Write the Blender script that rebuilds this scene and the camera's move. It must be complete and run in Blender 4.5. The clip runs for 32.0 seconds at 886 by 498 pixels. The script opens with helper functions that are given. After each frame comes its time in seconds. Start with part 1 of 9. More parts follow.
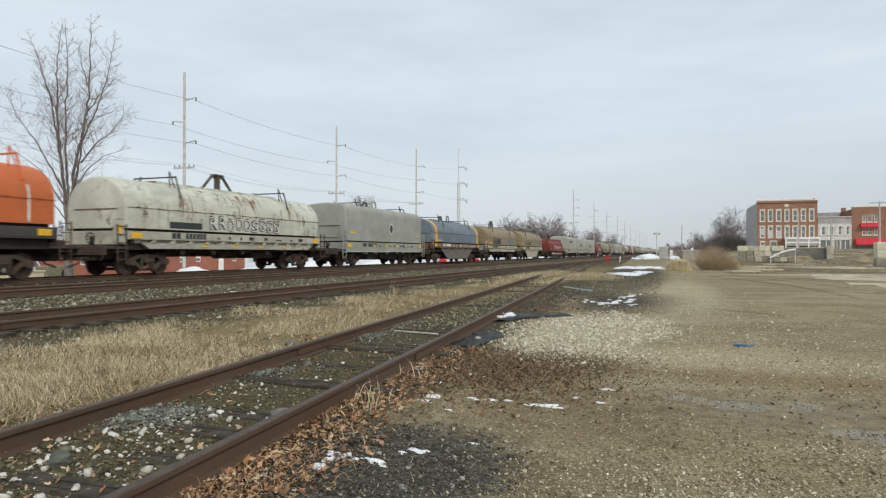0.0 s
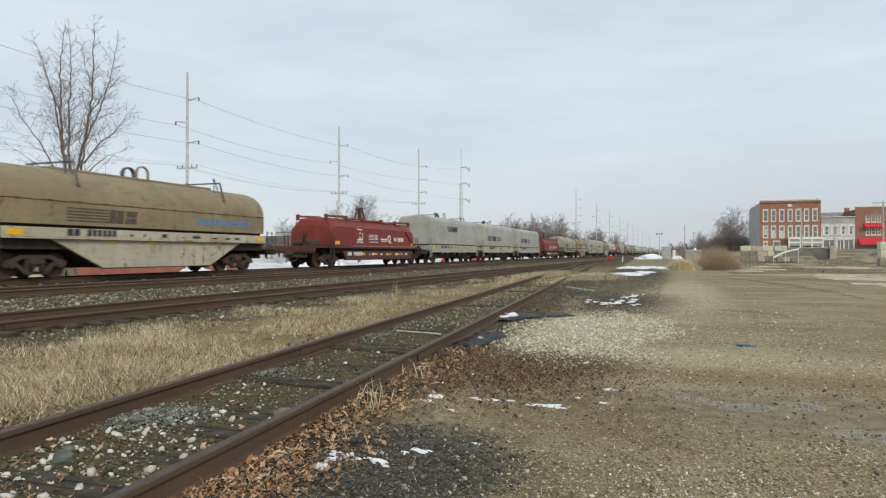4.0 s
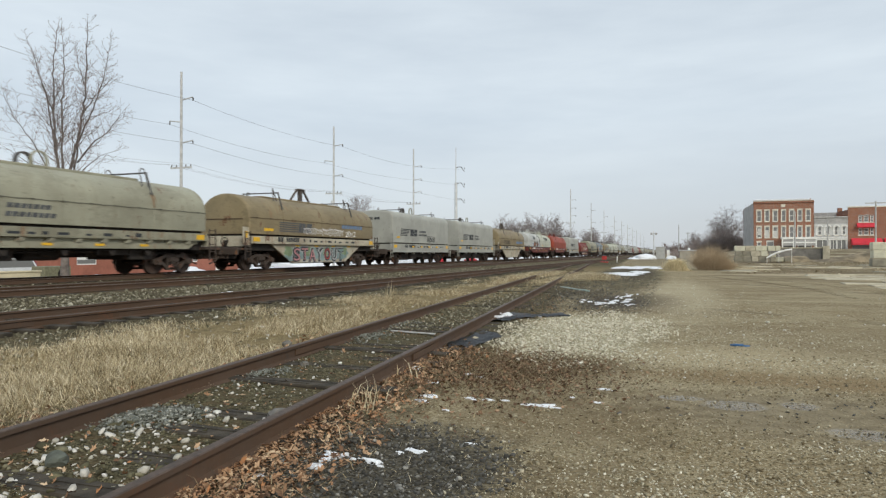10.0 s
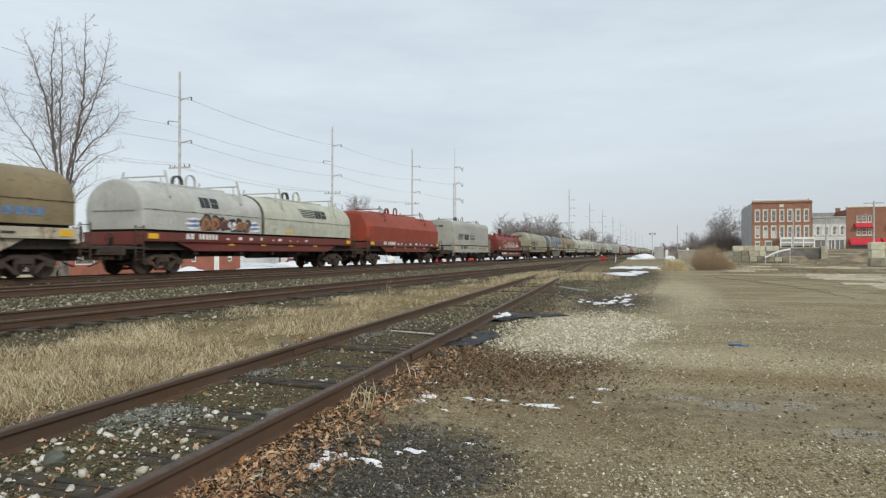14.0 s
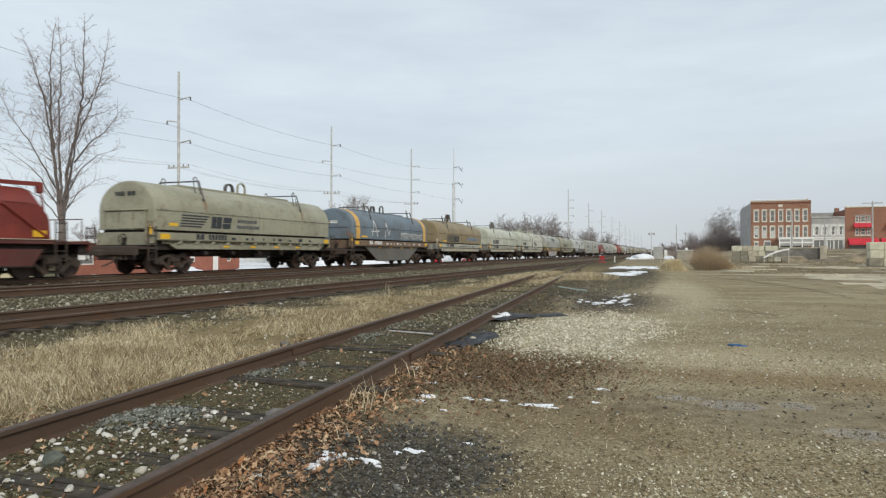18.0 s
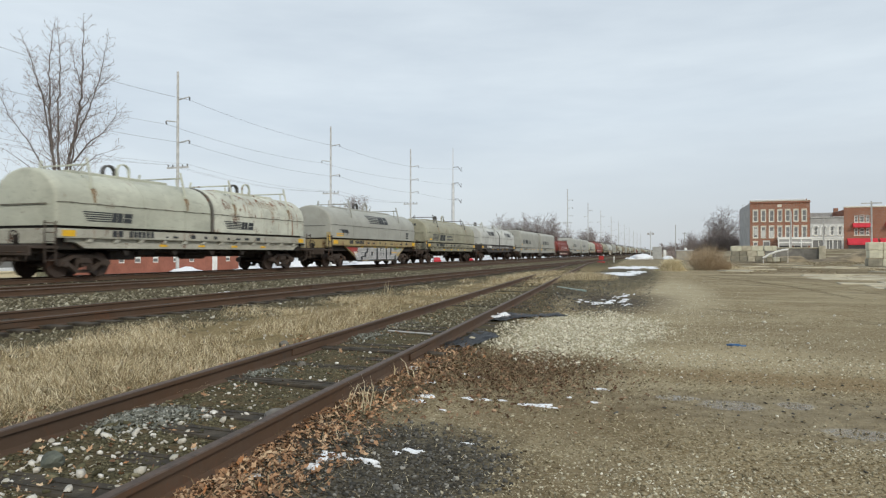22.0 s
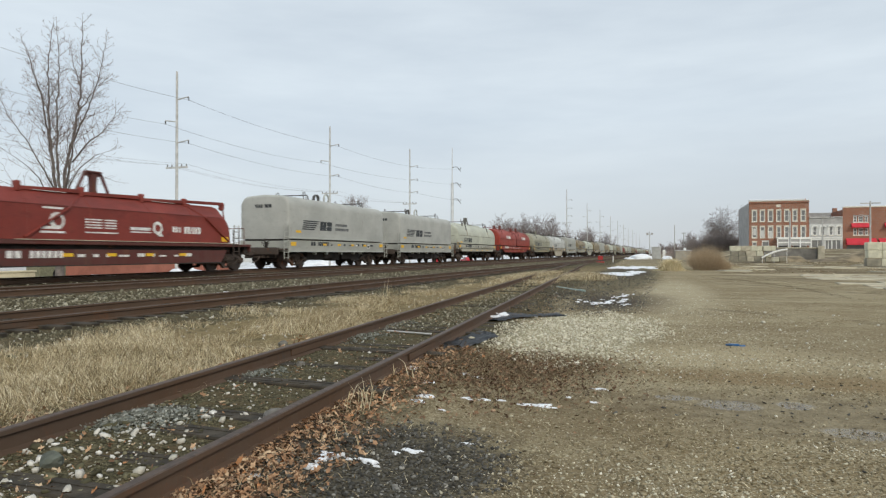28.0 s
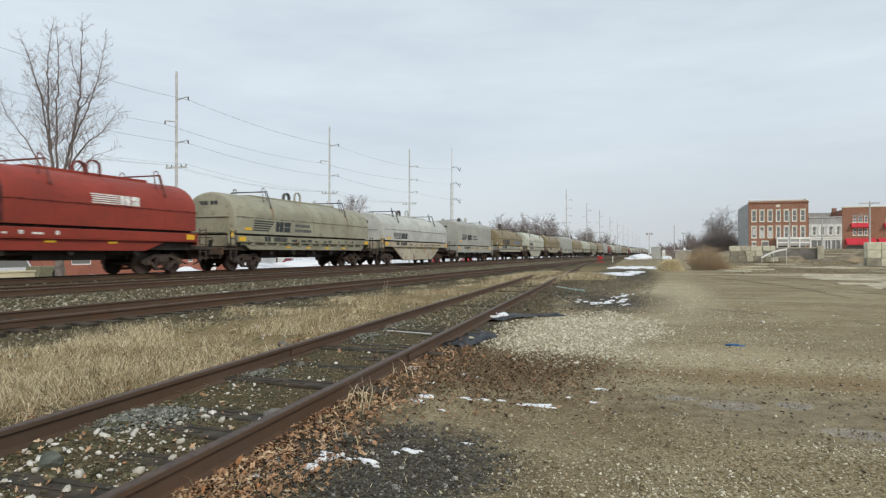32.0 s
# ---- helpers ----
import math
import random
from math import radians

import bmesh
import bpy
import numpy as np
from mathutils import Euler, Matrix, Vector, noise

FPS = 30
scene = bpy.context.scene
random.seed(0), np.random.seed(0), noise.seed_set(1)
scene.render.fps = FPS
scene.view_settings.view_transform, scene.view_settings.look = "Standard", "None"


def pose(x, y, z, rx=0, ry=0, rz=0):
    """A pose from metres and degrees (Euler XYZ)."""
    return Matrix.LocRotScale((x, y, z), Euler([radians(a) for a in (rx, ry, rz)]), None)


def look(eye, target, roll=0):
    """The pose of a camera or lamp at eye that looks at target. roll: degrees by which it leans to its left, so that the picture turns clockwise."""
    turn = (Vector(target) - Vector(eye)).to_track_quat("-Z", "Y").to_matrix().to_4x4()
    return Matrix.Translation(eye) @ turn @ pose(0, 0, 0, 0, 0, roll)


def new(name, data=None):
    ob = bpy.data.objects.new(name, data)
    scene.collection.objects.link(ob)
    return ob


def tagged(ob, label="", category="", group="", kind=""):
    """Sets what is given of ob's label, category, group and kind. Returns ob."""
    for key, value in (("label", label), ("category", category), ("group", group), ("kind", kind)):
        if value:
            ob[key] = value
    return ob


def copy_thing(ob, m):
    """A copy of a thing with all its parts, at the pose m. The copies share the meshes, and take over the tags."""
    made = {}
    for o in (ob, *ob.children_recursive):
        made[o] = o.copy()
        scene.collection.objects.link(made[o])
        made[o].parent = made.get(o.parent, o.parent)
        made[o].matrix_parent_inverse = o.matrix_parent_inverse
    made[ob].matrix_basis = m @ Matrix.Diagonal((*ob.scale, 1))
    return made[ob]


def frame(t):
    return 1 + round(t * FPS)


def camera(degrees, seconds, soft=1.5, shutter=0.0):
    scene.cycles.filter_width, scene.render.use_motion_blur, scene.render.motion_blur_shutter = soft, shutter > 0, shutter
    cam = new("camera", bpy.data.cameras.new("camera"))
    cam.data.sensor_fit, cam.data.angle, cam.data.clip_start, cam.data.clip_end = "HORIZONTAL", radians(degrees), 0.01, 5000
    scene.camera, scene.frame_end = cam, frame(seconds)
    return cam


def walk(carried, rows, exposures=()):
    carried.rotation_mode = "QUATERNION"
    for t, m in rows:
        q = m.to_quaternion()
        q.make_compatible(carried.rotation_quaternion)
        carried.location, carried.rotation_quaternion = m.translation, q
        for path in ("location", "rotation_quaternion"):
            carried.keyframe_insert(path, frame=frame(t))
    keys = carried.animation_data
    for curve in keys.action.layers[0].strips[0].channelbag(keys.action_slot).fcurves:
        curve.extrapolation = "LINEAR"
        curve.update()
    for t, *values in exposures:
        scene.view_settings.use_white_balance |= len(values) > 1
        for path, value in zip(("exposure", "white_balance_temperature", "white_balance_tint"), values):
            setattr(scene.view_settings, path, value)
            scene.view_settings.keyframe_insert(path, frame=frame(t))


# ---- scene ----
# ---------------------------------------------------------------- camera
# The world: +y runs along the tracks, the lot is z = 0, the train comes towards us on the far track.
EYE = (0.0, 0.0, 1.35)
cam = camera(68.6, 32.0, soft=1.28, shutter=0.22)
TURN = [(0, 19.839), (0.25, 20.03), (0.5, 20.259), (0.75, 20.40), (1, 20.441), (1.5, 20.447), (2, 20.39), (2.5, 20.305), (3, 20.222), (3.5, 20.138),
        (4.5, 19.98), (5.5, 19.846), (7, 19.734), (8, 19.666), (9, 19.638), (10, 19.6), (12, 19.538), (14, 19.484),
        (16.5, 19.438), (19, 19.384), (21, 19.353), (23, 19.327), (25, 19.301), (27.5, 19.275), (29, 19.26), (31, 19.25), (32, 19.24)]
walk(cam, [(t, pose(*EYE, 90.35, 0, a)) for t, a in TURN], exposures=[(0, 0.0), (32, 0.0)])

# ---------------------------------------------------------------- light
SUN_EL, SUN_AZ = 33.0, 135.0
world = bpy.data.worlds.new("overcast_sky")
scene.world = world
world.use_nodes = True
wn, wl = world.node_tree.nodes, world.node_tree.links
wn.clear()
w_out = wn.new("ShaderNodeOutputWorld")
w_bg = wn.new("ShaderNodeBackground")
w_bg.inputs["Strength"].default_value = 1.12
sky = wn.new("ShaderNodeTexSky")
sky.sky_type = "NISHITA"
sky.sun_disc = False
sky.sun_elevation, sky.sun_rotation = radians(SUN_EL), radians(SUN_AZ)
sky_dim = wn.new("ShaderNodeVectorMath")
sky_dim.operation = "SCALE"
sky_dim.inputs["Scale"].default_value = 0.10
wl.new(sky.outputs["Color"], sky_dim.inputs[0])
w_co = wn.new("ShaderNodeTexCoord")
w_map = wn.new("ShaderNodeMapping")
w_map.inputs["Scale"].default_value = (1.3, 1.3, 6.5)
wl.new(w_co.outputs["Generated"], w_map.inputs["Vector"])
w_noise = wn.new("ShaderNodeTexNoise")
w_noise.inputs["Scale"].default_value = 1.6
w_noise.inputs["Detail"].default_value = 5.0
w_noise.inputs["Roughness"].default_value = 0.55
wl.new(w_map.outputs["Vector"], w_noise.inputs["Vector"])
w_ramp = wn.new("ShaderNodeValToRGB")
w_ramp.color_ramp.elements[0].position = 0.36
w_ramp.color_ramp.elements[0].color = (0.575, 0.647, 0.712, 1)
w_ramp.color_ramp.elements[1].position = 0.66
w_ramp.color_ramp.elements[1].color = (0.690, 0.764, 0.818, 1)
wl.new(w_noise.outputs["Fac"], w_ramp.inputs["Fac"])
w_sep = wn.new("ShaderNodeSeparateXYZ")
wl.new(w_co.outputs["Generated"], w_sep.inputs["Vector"])
w_high = wn.new("ShaderNodeMapRange")
w_high.inputs["From Min"].default_value, w_high.inputs["From Max"].default_value = 0.01, 0.20
wl.new(w_sep.outputs["Z"], w_high.inputs["Value"])
w_grad = wn.new("ShaderNodeMix")
w_grad.data_type = "RGBA"
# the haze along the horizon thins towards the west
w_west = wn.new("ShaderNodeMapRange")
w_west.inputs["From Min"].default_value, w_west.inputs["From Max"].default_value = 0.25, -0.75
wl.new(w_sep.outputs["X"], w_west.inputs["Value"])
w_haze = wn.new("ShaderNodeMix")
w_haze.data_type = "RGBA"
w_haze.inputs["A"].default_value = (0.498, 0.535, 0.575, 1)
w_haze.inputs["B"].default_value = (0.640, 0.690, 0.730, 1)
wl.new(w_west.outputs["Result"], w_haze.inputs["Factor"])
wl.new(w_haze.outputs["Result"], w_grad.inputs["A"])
wl.new(w_high.outputs["Result"], w_grad.inputs["Factor"])
wl.new(w_ramp.outputs["Color"], w_grad.inputs["B"])
w_mix = wn.new("ShaderNodeMix")
w_mix.data_type = "RGBA"
w_mix.inputs["Factor"].default_value = 0.9
wl.new(sky_dim.outputs["Vector"], w_mix.inputs["A"])
wl.new(w_grad.outputs["Result"], w_mix.inputs["B"])
wl.new(w_mix.outputs["Result"], w_bg.inputs["Color"])
wl.new(w_bg.outputs["Background"], w_out.inputs["Surface"])
sun_data = bpy.data.lights.new("sun", "SUN")
sun_data.energy, sun_data.angle, sun_data.color = 1.8, radians(16), (1.0, 0.92, 0.78)
sun = new("sun", sun_data)
el, az = radians(SUN_EL), radians(SUN_AZ)
sun_way = Vector((math.sin(az) * math.cos(el), math.cos(az) * math.cos(el), math.sin(el)))
sun.matrix_world = look(sun_way * 300, (0, 0, 0))

# ---------------------------------------------------------------- materials
def rgb(*c):
    return (c[0], c[1], c[2], 1.0)


class Nodes:
    """A material's node tree with short calls."""
    def __init__(self, name):
        self.m = bpy.data.materials.new(name)
        self.m.use_nodes = True
        self.n, self.l = self.m.node_tree.nodes, self.m.node_tree.links
        self.bsdf = self.n["Principled BSDF"]
        co = self.n.new("ShaderNodeTexCoord")
        self.obj, self.gen = co.outputs["Object"], co.outputs["Generated"]

    def put(self, sock, v):
        if isinstance(v, bpy.types.NodeSocket):
            self.l.new(v, sock)
        else:
            sock.default_value = v

    def noise(self, scale, detail=3.0, rough=0.55, vec=None, stretch=None):
        v = vec or self.obj
        if stretch:
            mp = self.n.new("ShaderNodeMapping")
            mp.inputs["Scale"].default_value = stretch
            self.l.new(v, mp.inputs["Vector"])
            v = mp.outputs["Vector"]
        t = self.n.new("ShaderNodeTexNoise")
        t.inputs["Scale"].default_value, t.inputs["Detail"].default_value, t.inputs["Roughness"].default_value = scale, detail, rough
        self.l.new(v, t.inputs["Vector"])
        return t.outputs["Fac"]

    def voronoi(self, scale, out="Distance", feature="F1"):
        t = self.n.new("ShaderNodeTexVoronoi")
        t.feature = feature
        t.inputs["Scale"].default_value = scale
        self.l.new(self.obj, t.inputs["Vector"])
        return t.outputs[out]

    def ramp(self, fac, stops):
        r = self.n.new("ShaderNodeValToRGB")
        while len(r.color_ramp.elements) < len(stops):
            r.color_ramp.elements.new(0.5)
        for e, (p, c) in zip(r.color_ramp.elements, stops):
            e.position, e.color = p, (c if len(c) == 4 else (*c, 1))
        self.l.new(fac, r.inputs["Fac"])
        return r.outputs["Color"]

    def span(self, v, a, b, lo=0.0, hi=1.0):
        r = self.n.new("ShaderNodeMapRange")
        r.interpolation_type = "SMOOTHSTEP"
        for k, x in (("From Min", a), ("From Max", b), ("To Min", lo), ("To Max", hi)):
            r.inputs[k].default_value = x
        self.l.new(v, r.inputs["Value"])
        return r.outputs["Result"]

    def mix(self, fac, a, b, blend="MIX"):
        x = self.n.new("ShaderNodeMix")
        x.data_type, x.blend_type = "RGBA", blend
        self.put(x.inputs["Factor"], fac)
        self.put(x.inputs["A"], a)
        self.put(x.inputs["B"], b)
        return x.outputs["Result"]

    def math(self, op, a, b=0.0, clamp=False):
        x = self.n.new("ShaderNodeMath")
        x.operation, x.use_clamp = op, clamp
        self.put(x.inputs[0], a)
        self.put(x.inputs[1], b)
        return x.outputs[0]

    def axis(self, k, vec=None):
        s = self.n.new("ShaderNodeSeparateXYZ")
        self.l.new(vec or self.obj, s.inputs["Vector"])
        return s.outputs[k]

    def random(self):
        return self.n.new("ShaderNodeObjectInfo").outputs["Random"]

    def island(self):
        return self.n.new("ShaderNodeNewGeometry").outputs["Random Per Island"]

    def bump(self, h, strength=0.3, dist=0.02):
        b = self.n.new("ShaderNodeBump")
        b.inputs["Strength"].default_value, b.inputs["Distance"].default_value = strength, dist
        self.l.new(h, b.inputs["Height"])
        self.l.new(b.outputs["Normal"], self.bsdf.inputs["Normal"])

    def done(self, color, rough=0.6, metal=0.0, spec=0.5):
        self.put(self.bsdf.inputs["Base Color"], color)
        self.put(self.bsdf.inputs["Roughness"], rough)
        self.put(self.bsdf.inputs["Metallic"], metal)
        self.put(self.bsdf.inputs["Specular IOR Level"], spec)
        return self.m


def paint(name, c, grime=0.35, rust=0.12, rough=0.55, grime_c=(0.12, 0.10, 0.085), fade=0.12):
    """Weathered railcar enamel: fading, dust streaks running down, rust blooms and runs; each object has its own wear."""
    k = Nodes(name)
    mv = k.n.new("ShaderNodeVectorMath")
    mv.operation = "ADD"
    k.l.new(k.obj, mv.inputs[0])
    k.l.new(k.math("MULTIPLY", k.random(), 57.0), mv.inputs[1])
    vec = mv.outputs["Vector"]
    big = k.noise(0.55, 4, 0.55, vec)
    dull = k.mix(k.span(big, 0.3, 0.7), rgb(*[x * (1 - fade) for x in c]), rgb(*[min(1, x * (1 + fade * 0.8)) for x in c]))
    streak = k.noise(1.0, 6, 0.7, vec, stretch=(0.7, 2.0, 0.16))
    dirty = k.mix(k.math("MULTIPLY", k.span(streak, 0.46, 0.72), grime * 0.42), dull, rgb(*grime_c))
    patch = k.noise(0.8, 6, 0.72, vec, stretch=(1.0, 0.45, 1.1))
    dirty = k.mix(k.math("MULTIPLY", k.span(patch, 0.49, 0.62), min(1.0, grime * 1.3)), dirty, rgb(*[0.62 * x + 0.20 * y for x, y in zip(c, grime_c)]))
    scuff = k.noise(2.4, 6, 0.75, vec, stretch=(1.0, 0.35, 1.6))
    dirty = k.mix(k.math("MULTIPLY", k.span(scuff, 0.57, 0.66), min(1.0, grime * 1.2)), dirty, rgb(*[0.50 * x + 0.22 * y for x, y in zip(c, grime_c)]))
    chip = k.noise(5.0, 5, 0.7, vec, stretch=(1.0, 0.8, 1.0))
    dirty = k.mix(k.math("MULTIPLY", k.span(chip, 0.625, 0.68), min(1.0, grime * 1.5)), dirty, rgb(*[0.28 * x + 0.35 * y for x, y in zip(c, grime_c)]))
    smear = k.noise(0.9, 5, 0.65, vec, stretch=(0.6, 0.5, 1.4))
    dirty = k.mix(k.math("MULTIPLY", k.span(smear, 0.50, 0.66), grime * 0.7), dirty, rgb(*[0.5 * x + 0.5 * y for x, y in zip(c, grime_c)]))
    fine = k.noise(22, 3, 0.55, vec)
    dirty = k.mix(k.math("MULTIPLY", k.span(fine, 0.4, 0.8), grime * 0.35), dirty, rgb(*grime_c))
    run = k.math("MULTIPLY", k.span(k.noise(1.0, 5, 0.65, vec, stretch=(0.5, 4.5, 0.45)), 0.585 - 0.035 * min(1, rust), 0.68 - 0.035 * min(1, rust)), k.span(k.noise(0.5, 3, 0.5, vec), 0.52 - 0.03 * min(1, rust), 0.62))
    col = k.mix(k.math("MULTIPLY", run, min(1, rust * 1.6)), dirty, rgb(0.24, 0.105, 0.045))
    bloom = k.math("MULTIPLY", k.span(k.noise(1.7, 6, 0.7, vec, stretch=(1, 1, 0.6)), 0.605 - 0.045 * min(1, rust), 0.66 - 0.03 * min(1, rust)), k.span(k.noise(14, 3, 0.55, vec), 0.36, 0.55))
    col = k.mix(k.math("MULTIPLY", bloom, min(1, rust * 4)), col, rgb(0.14, 0.058, 0.027))
    k.bump(k.math("ADD", k.noise(1.3, 3, 0.5, vec), k.math("MULTIPLY", fine, 0.08)), 0.22, 0.05)
    return k.done(col, k.span(fine, 0.2, 0.8, rough - 0.08, rough + 0.12), 0.0, 0.35)


def plain(name, c, rough=0.7, metal=0.0, vary=0.25, scale=8.0, bump=0.2, speck=0.35):
    k = Nodes(name)
    n = k.noise(scale, 4)
    m = k.noise(scale * 7, 3)
    col = k.mix(k.span(n, 0.3, 0.7), rgb(*[x * (1 - vary) for x in c]), rgb(*[min(1, x * (1 + vary)) for x in c]))
    col = k.mix(k.math("MULTIPLY", k.span(m, 0.4, 0.75), speck), col, rgb(*[x * 0.55 for x in c]))
    k.bump(m, bump, 0.01)
    return k.done(col, rough, metal)


def scattered(name, stops, rough=0.9):
    """Many loose pieces in one mesh: a colour of its own for each."""
    k = Nodes(name)
    col = k.ramp(k.island(), stops)
    n = k.noise(30, 3)
    col = k.mix(k.math("MULTIPLY", k.span(n, 0.4, 0.75), 0.4), col, rgb(0.05, 0.043, 0.030))
    return k.done(col, rough, 0.0, 0.15)


PAINT = {
    "orange": paint("orange_paint", (0.62, 0.15, 0.04), 0.25, 0.05),
    "cream": paint("cream_paint", (0.50, 0.515, 0.425), 0.35, 0.10),
    "cream_rust": paint("rusted_cream_paint", (0.59, 0.605, 0.515), 0.40, 1.0),
    "green_grey": paint("green_grey_paint", (0.335, 0.345, 0.308), 0.25, 0.02),
    "blue": paint("faded_blue_paint", (0.155, 0.205, 0.245), 0.62, 0.3),
    "tan": paint("grimy_tan_paint", (0.275, 0.222, 0.128), 0.55, 0.25, grime_c=(0.12, 0.08, 0.045)),
    "tan_rust": paint("grimy_brown_paint", (0.25, 0.20, 0.112), 0.50, 0.30, grime_c=(0.11, 0.082, 0.05)),
    "red": paint("oxide_red_paint", (0.215, 0.036, 0.025), 0.55, 0.08, grime_c=(0.10, 0.03, 0.025)),
    "bright_red": paint("bright_red_paint", (0.290, 0.042, 0.025), 0.40, 0.06, grime_c=(0.10, 0.04, 0.03)),
    "flare_red": paint("orange_red_paint", (0.298, 0.053, 0.026), 0.45, 0.10, grime_c=(0.12, 0.045, 0.03)),
    "grey": paint("light_grey_paint", (0.375, 0.380, 0.340), 0.26, 0.05, grime_c=(0.19, 0.18, 0.16)),
    "clean_grey": paint("clean_grey_paint", (0.415, 0.42, 0.39), 0.22, 0.04, grime_c=(0.19, 0.18, 0.16)),
    "pale_grey": paint("pale_grey_paint", (0.50, 0.51, 0.48), 0.30, 0.05),
    "olive_grey": paint("olive_grey_paint", (0.335, 0.328, 0.245), 0.55, 0.14, grime_c=(0.17, 0.14, 0.085)),
}
PAINT |= {
    "sill_grey": paint("dirty_grey_sill", (0.47, 0.465, 0.395), 0.55, 0.35, grime_c=(0.15, 0.115, 0.075)),
    "sill_olive": paint("grimy_olive_sill", (0.315, 0.305, 0.225), 0.60, 0.45, grime_c=(0.13, 0.10, 0.06)),
    "sill_dark": paint("dark_steel_sill", (0.055, 0.052, 0.05), 0.40, 0.2),
    "sill_red": paint("oxide_red_sill", (0.17, 0.035, 0.027), 0.55, 0.15),
    "sill_maroon": paint("grimy_maroon_girder", (0.105, 0.027, 0.021), 0.60, 0.20),
    "sill_rust": paint("rusty_sill", (0.50, 0.47, 0.37), 0.60, 1.0, grime_c=(0.24, 0.12, 0.05)),
    "sill_ochre": paint("ochre_rusty_sill", (0.40, 0.33, 0.17), 0.60, 1.0, grime_c=(0.24, 0.12, 0.05)),
    "sill_blue": paint("rusty_grey_sill", (0.20, 0.135, 0.085), 0.60, 1.0),
    "square_sill": paint("dirty_grey_frame", (0.40, 0.405, 0.345), 0.45, 0.12, grime_c=(0.15, 0.13, 0.095)),
    "girder_grey": paint("grimy_steel_girder", (0.150, 0.148, 0.132), 0.50, 0.35),
    "yellow": paint("yellow_band_paint", (0.68, 0.40, 0.10), 0.2, 0.04),
}
M_TAG = plain("yellow_reflector", (0.82, 0.48, 0.02), 0.45, vary=0.1)
M_LETTER = plain("dark_lettering", (0.035, 0.04, 0.045), 0.7)
M_WHITE_LETTER = plain("white_lettering", (0.72, 0.71, 0.68), 0.7)
M_BLUE_LETTER = plain("faded_blue_lettering", (0.14, 0.22, 0.35), 0.7)
M_GRAFFITI = {key: plain(key + "_spray", c, 0.6, 0, 0.2, 2.5, 0.05, 0.12) for key, c in (
    ("silver", (0.42, 0.42, 0.42)), ("pale", (0.78, 0.78, 0.77)), ("pink", (0.52, 0.24, 0.25)), ("red", (0.40, 0.06, 0.05)), ("teal", (0.22, 0.32, 0.31)), ("brown", (0.25, 0.14, 0.09)), ("green", (0.20, 0.27, 0.15)), ("ochre", (0.50, 0.38, 0.16)), ("orange", (0.30, 0.135, 0.06)), ("sky", (0.15, 0.22, 0.42)), ("maroon", (0.16, 0.05, 0.045)), ("ink", (0.045, 0.04, 0.045)))}
M_RUST_BLOOM = plain("rust_bloom", (0.22, 0.098, 0.045), 0.9, 0, 0.35, 9, 0.2, 0.4)
M_RUST_RUN = plain("rust_run", (0.27, 0.19, 0.115), 0.9, 0, 0.25, 6, 0.05, 0.3)
M_UNDER = paint("grimy_underframe", (0.026, 0.022, 0.019), 0.5, 0.2, rough=0.8)
M_TRUCK = paint("rusty_truck_steel", (0.062, 0.046, 0.037), 0.6, 0.5, rough=0.8)
M_WHEEL = paint("wheel_steel", (0.066, 0.044, 0.034), 0.5, 0.3, rough=0.6)
M_BARE = plain("dark_bar_steel", (0.10, 0.095, 0.09), 0.6, 0.2)
M_RAIL = paint("rusty_rail", (0.092, 0.053, 0.031), 0.5, 0.10, rough=0.8)
M_RAIL_TOP = plain("worn_rail_head", (0.20, 0.165, 0.14), 0.38, 0.85, 0.15, 20, 0.05)
M_RAIL_DULL = plain("dull_rail_head", (0.095, 0.065, 0.048), 0.6, 0.35, 0.3, 20, 0.05)
M_TIE = plain("weathered_tie_wood", (0.046, 0.037, 0.025), 0.95, 0, 0.5, 5, 0.5)
M_SNOW = plain("old_snow", (0.80, 0.82, 0.85), 0.6, 0, 0.06, 6, 0.3)
M_CONCRETE = plain("old_concrete", (0.46, 0.42, 0.32), 0.9, 0, 0.22, 1.2, 0.25)
M_WOOD_POLE = plain("weathered_pole_wood", (0.47, 0.465, 0.45), 0.9, 0, 0.25, 2.0, 0.3)
M_LINE_POLE = plain("bleached_pole_wood", (0.50, 0.50, 0.488), 0.9, 0, 0.18, 2.0, 0.3, 0.2)
M_STEEL_POLE = plain("galvanised_pole", (0.63, 0.64, 0.64), 0.5, 0.3, 0.08, 1.0, 0.05)
M_WIRE = plain("line_wire", (0.30, 0.31, 0.32), 0.6, 0.4)
M_GLASS = Nodes("window_glass").done(rgb(0.19, 0.19, 0.185), 0.10)
M_WHITE = plain("white_paint", (0.82, 0.82, 0.79), 0.6, 0, 0.08, 1.5, 0.05)
M_RED = plain("red_awning", (0.60, 0.035, 0.055), 0.7, 0, 0.12, 1.5, 0.1)

# ---------------------------------------------------------------- mesh helpers
MESHES = {}


def bm_new():
    return bmesh.new()


def box(bm, x0, y0, z0, x1, y1, z1, bevel=0.0):
    m = Matrix.Translation(((x0 + x1) / 2, (y0 + y1) / 2, (z0 + z1) / 2)) @ Matrix.Diagonal((abs(x1 - x0), abs(y1 - y0), abs(z1 - z0), 1))
    r = bmesh.ops.create_cube(bm, size=1.0, matrix=m)
    if bevel:
        es = list({e for v in r["verts"] for e in v.link_edges})
        bmesh.ops.bevel(bm, geom=es, offset=bevel, segments=1, affect="EDGES", profile=0.5)
    return bm


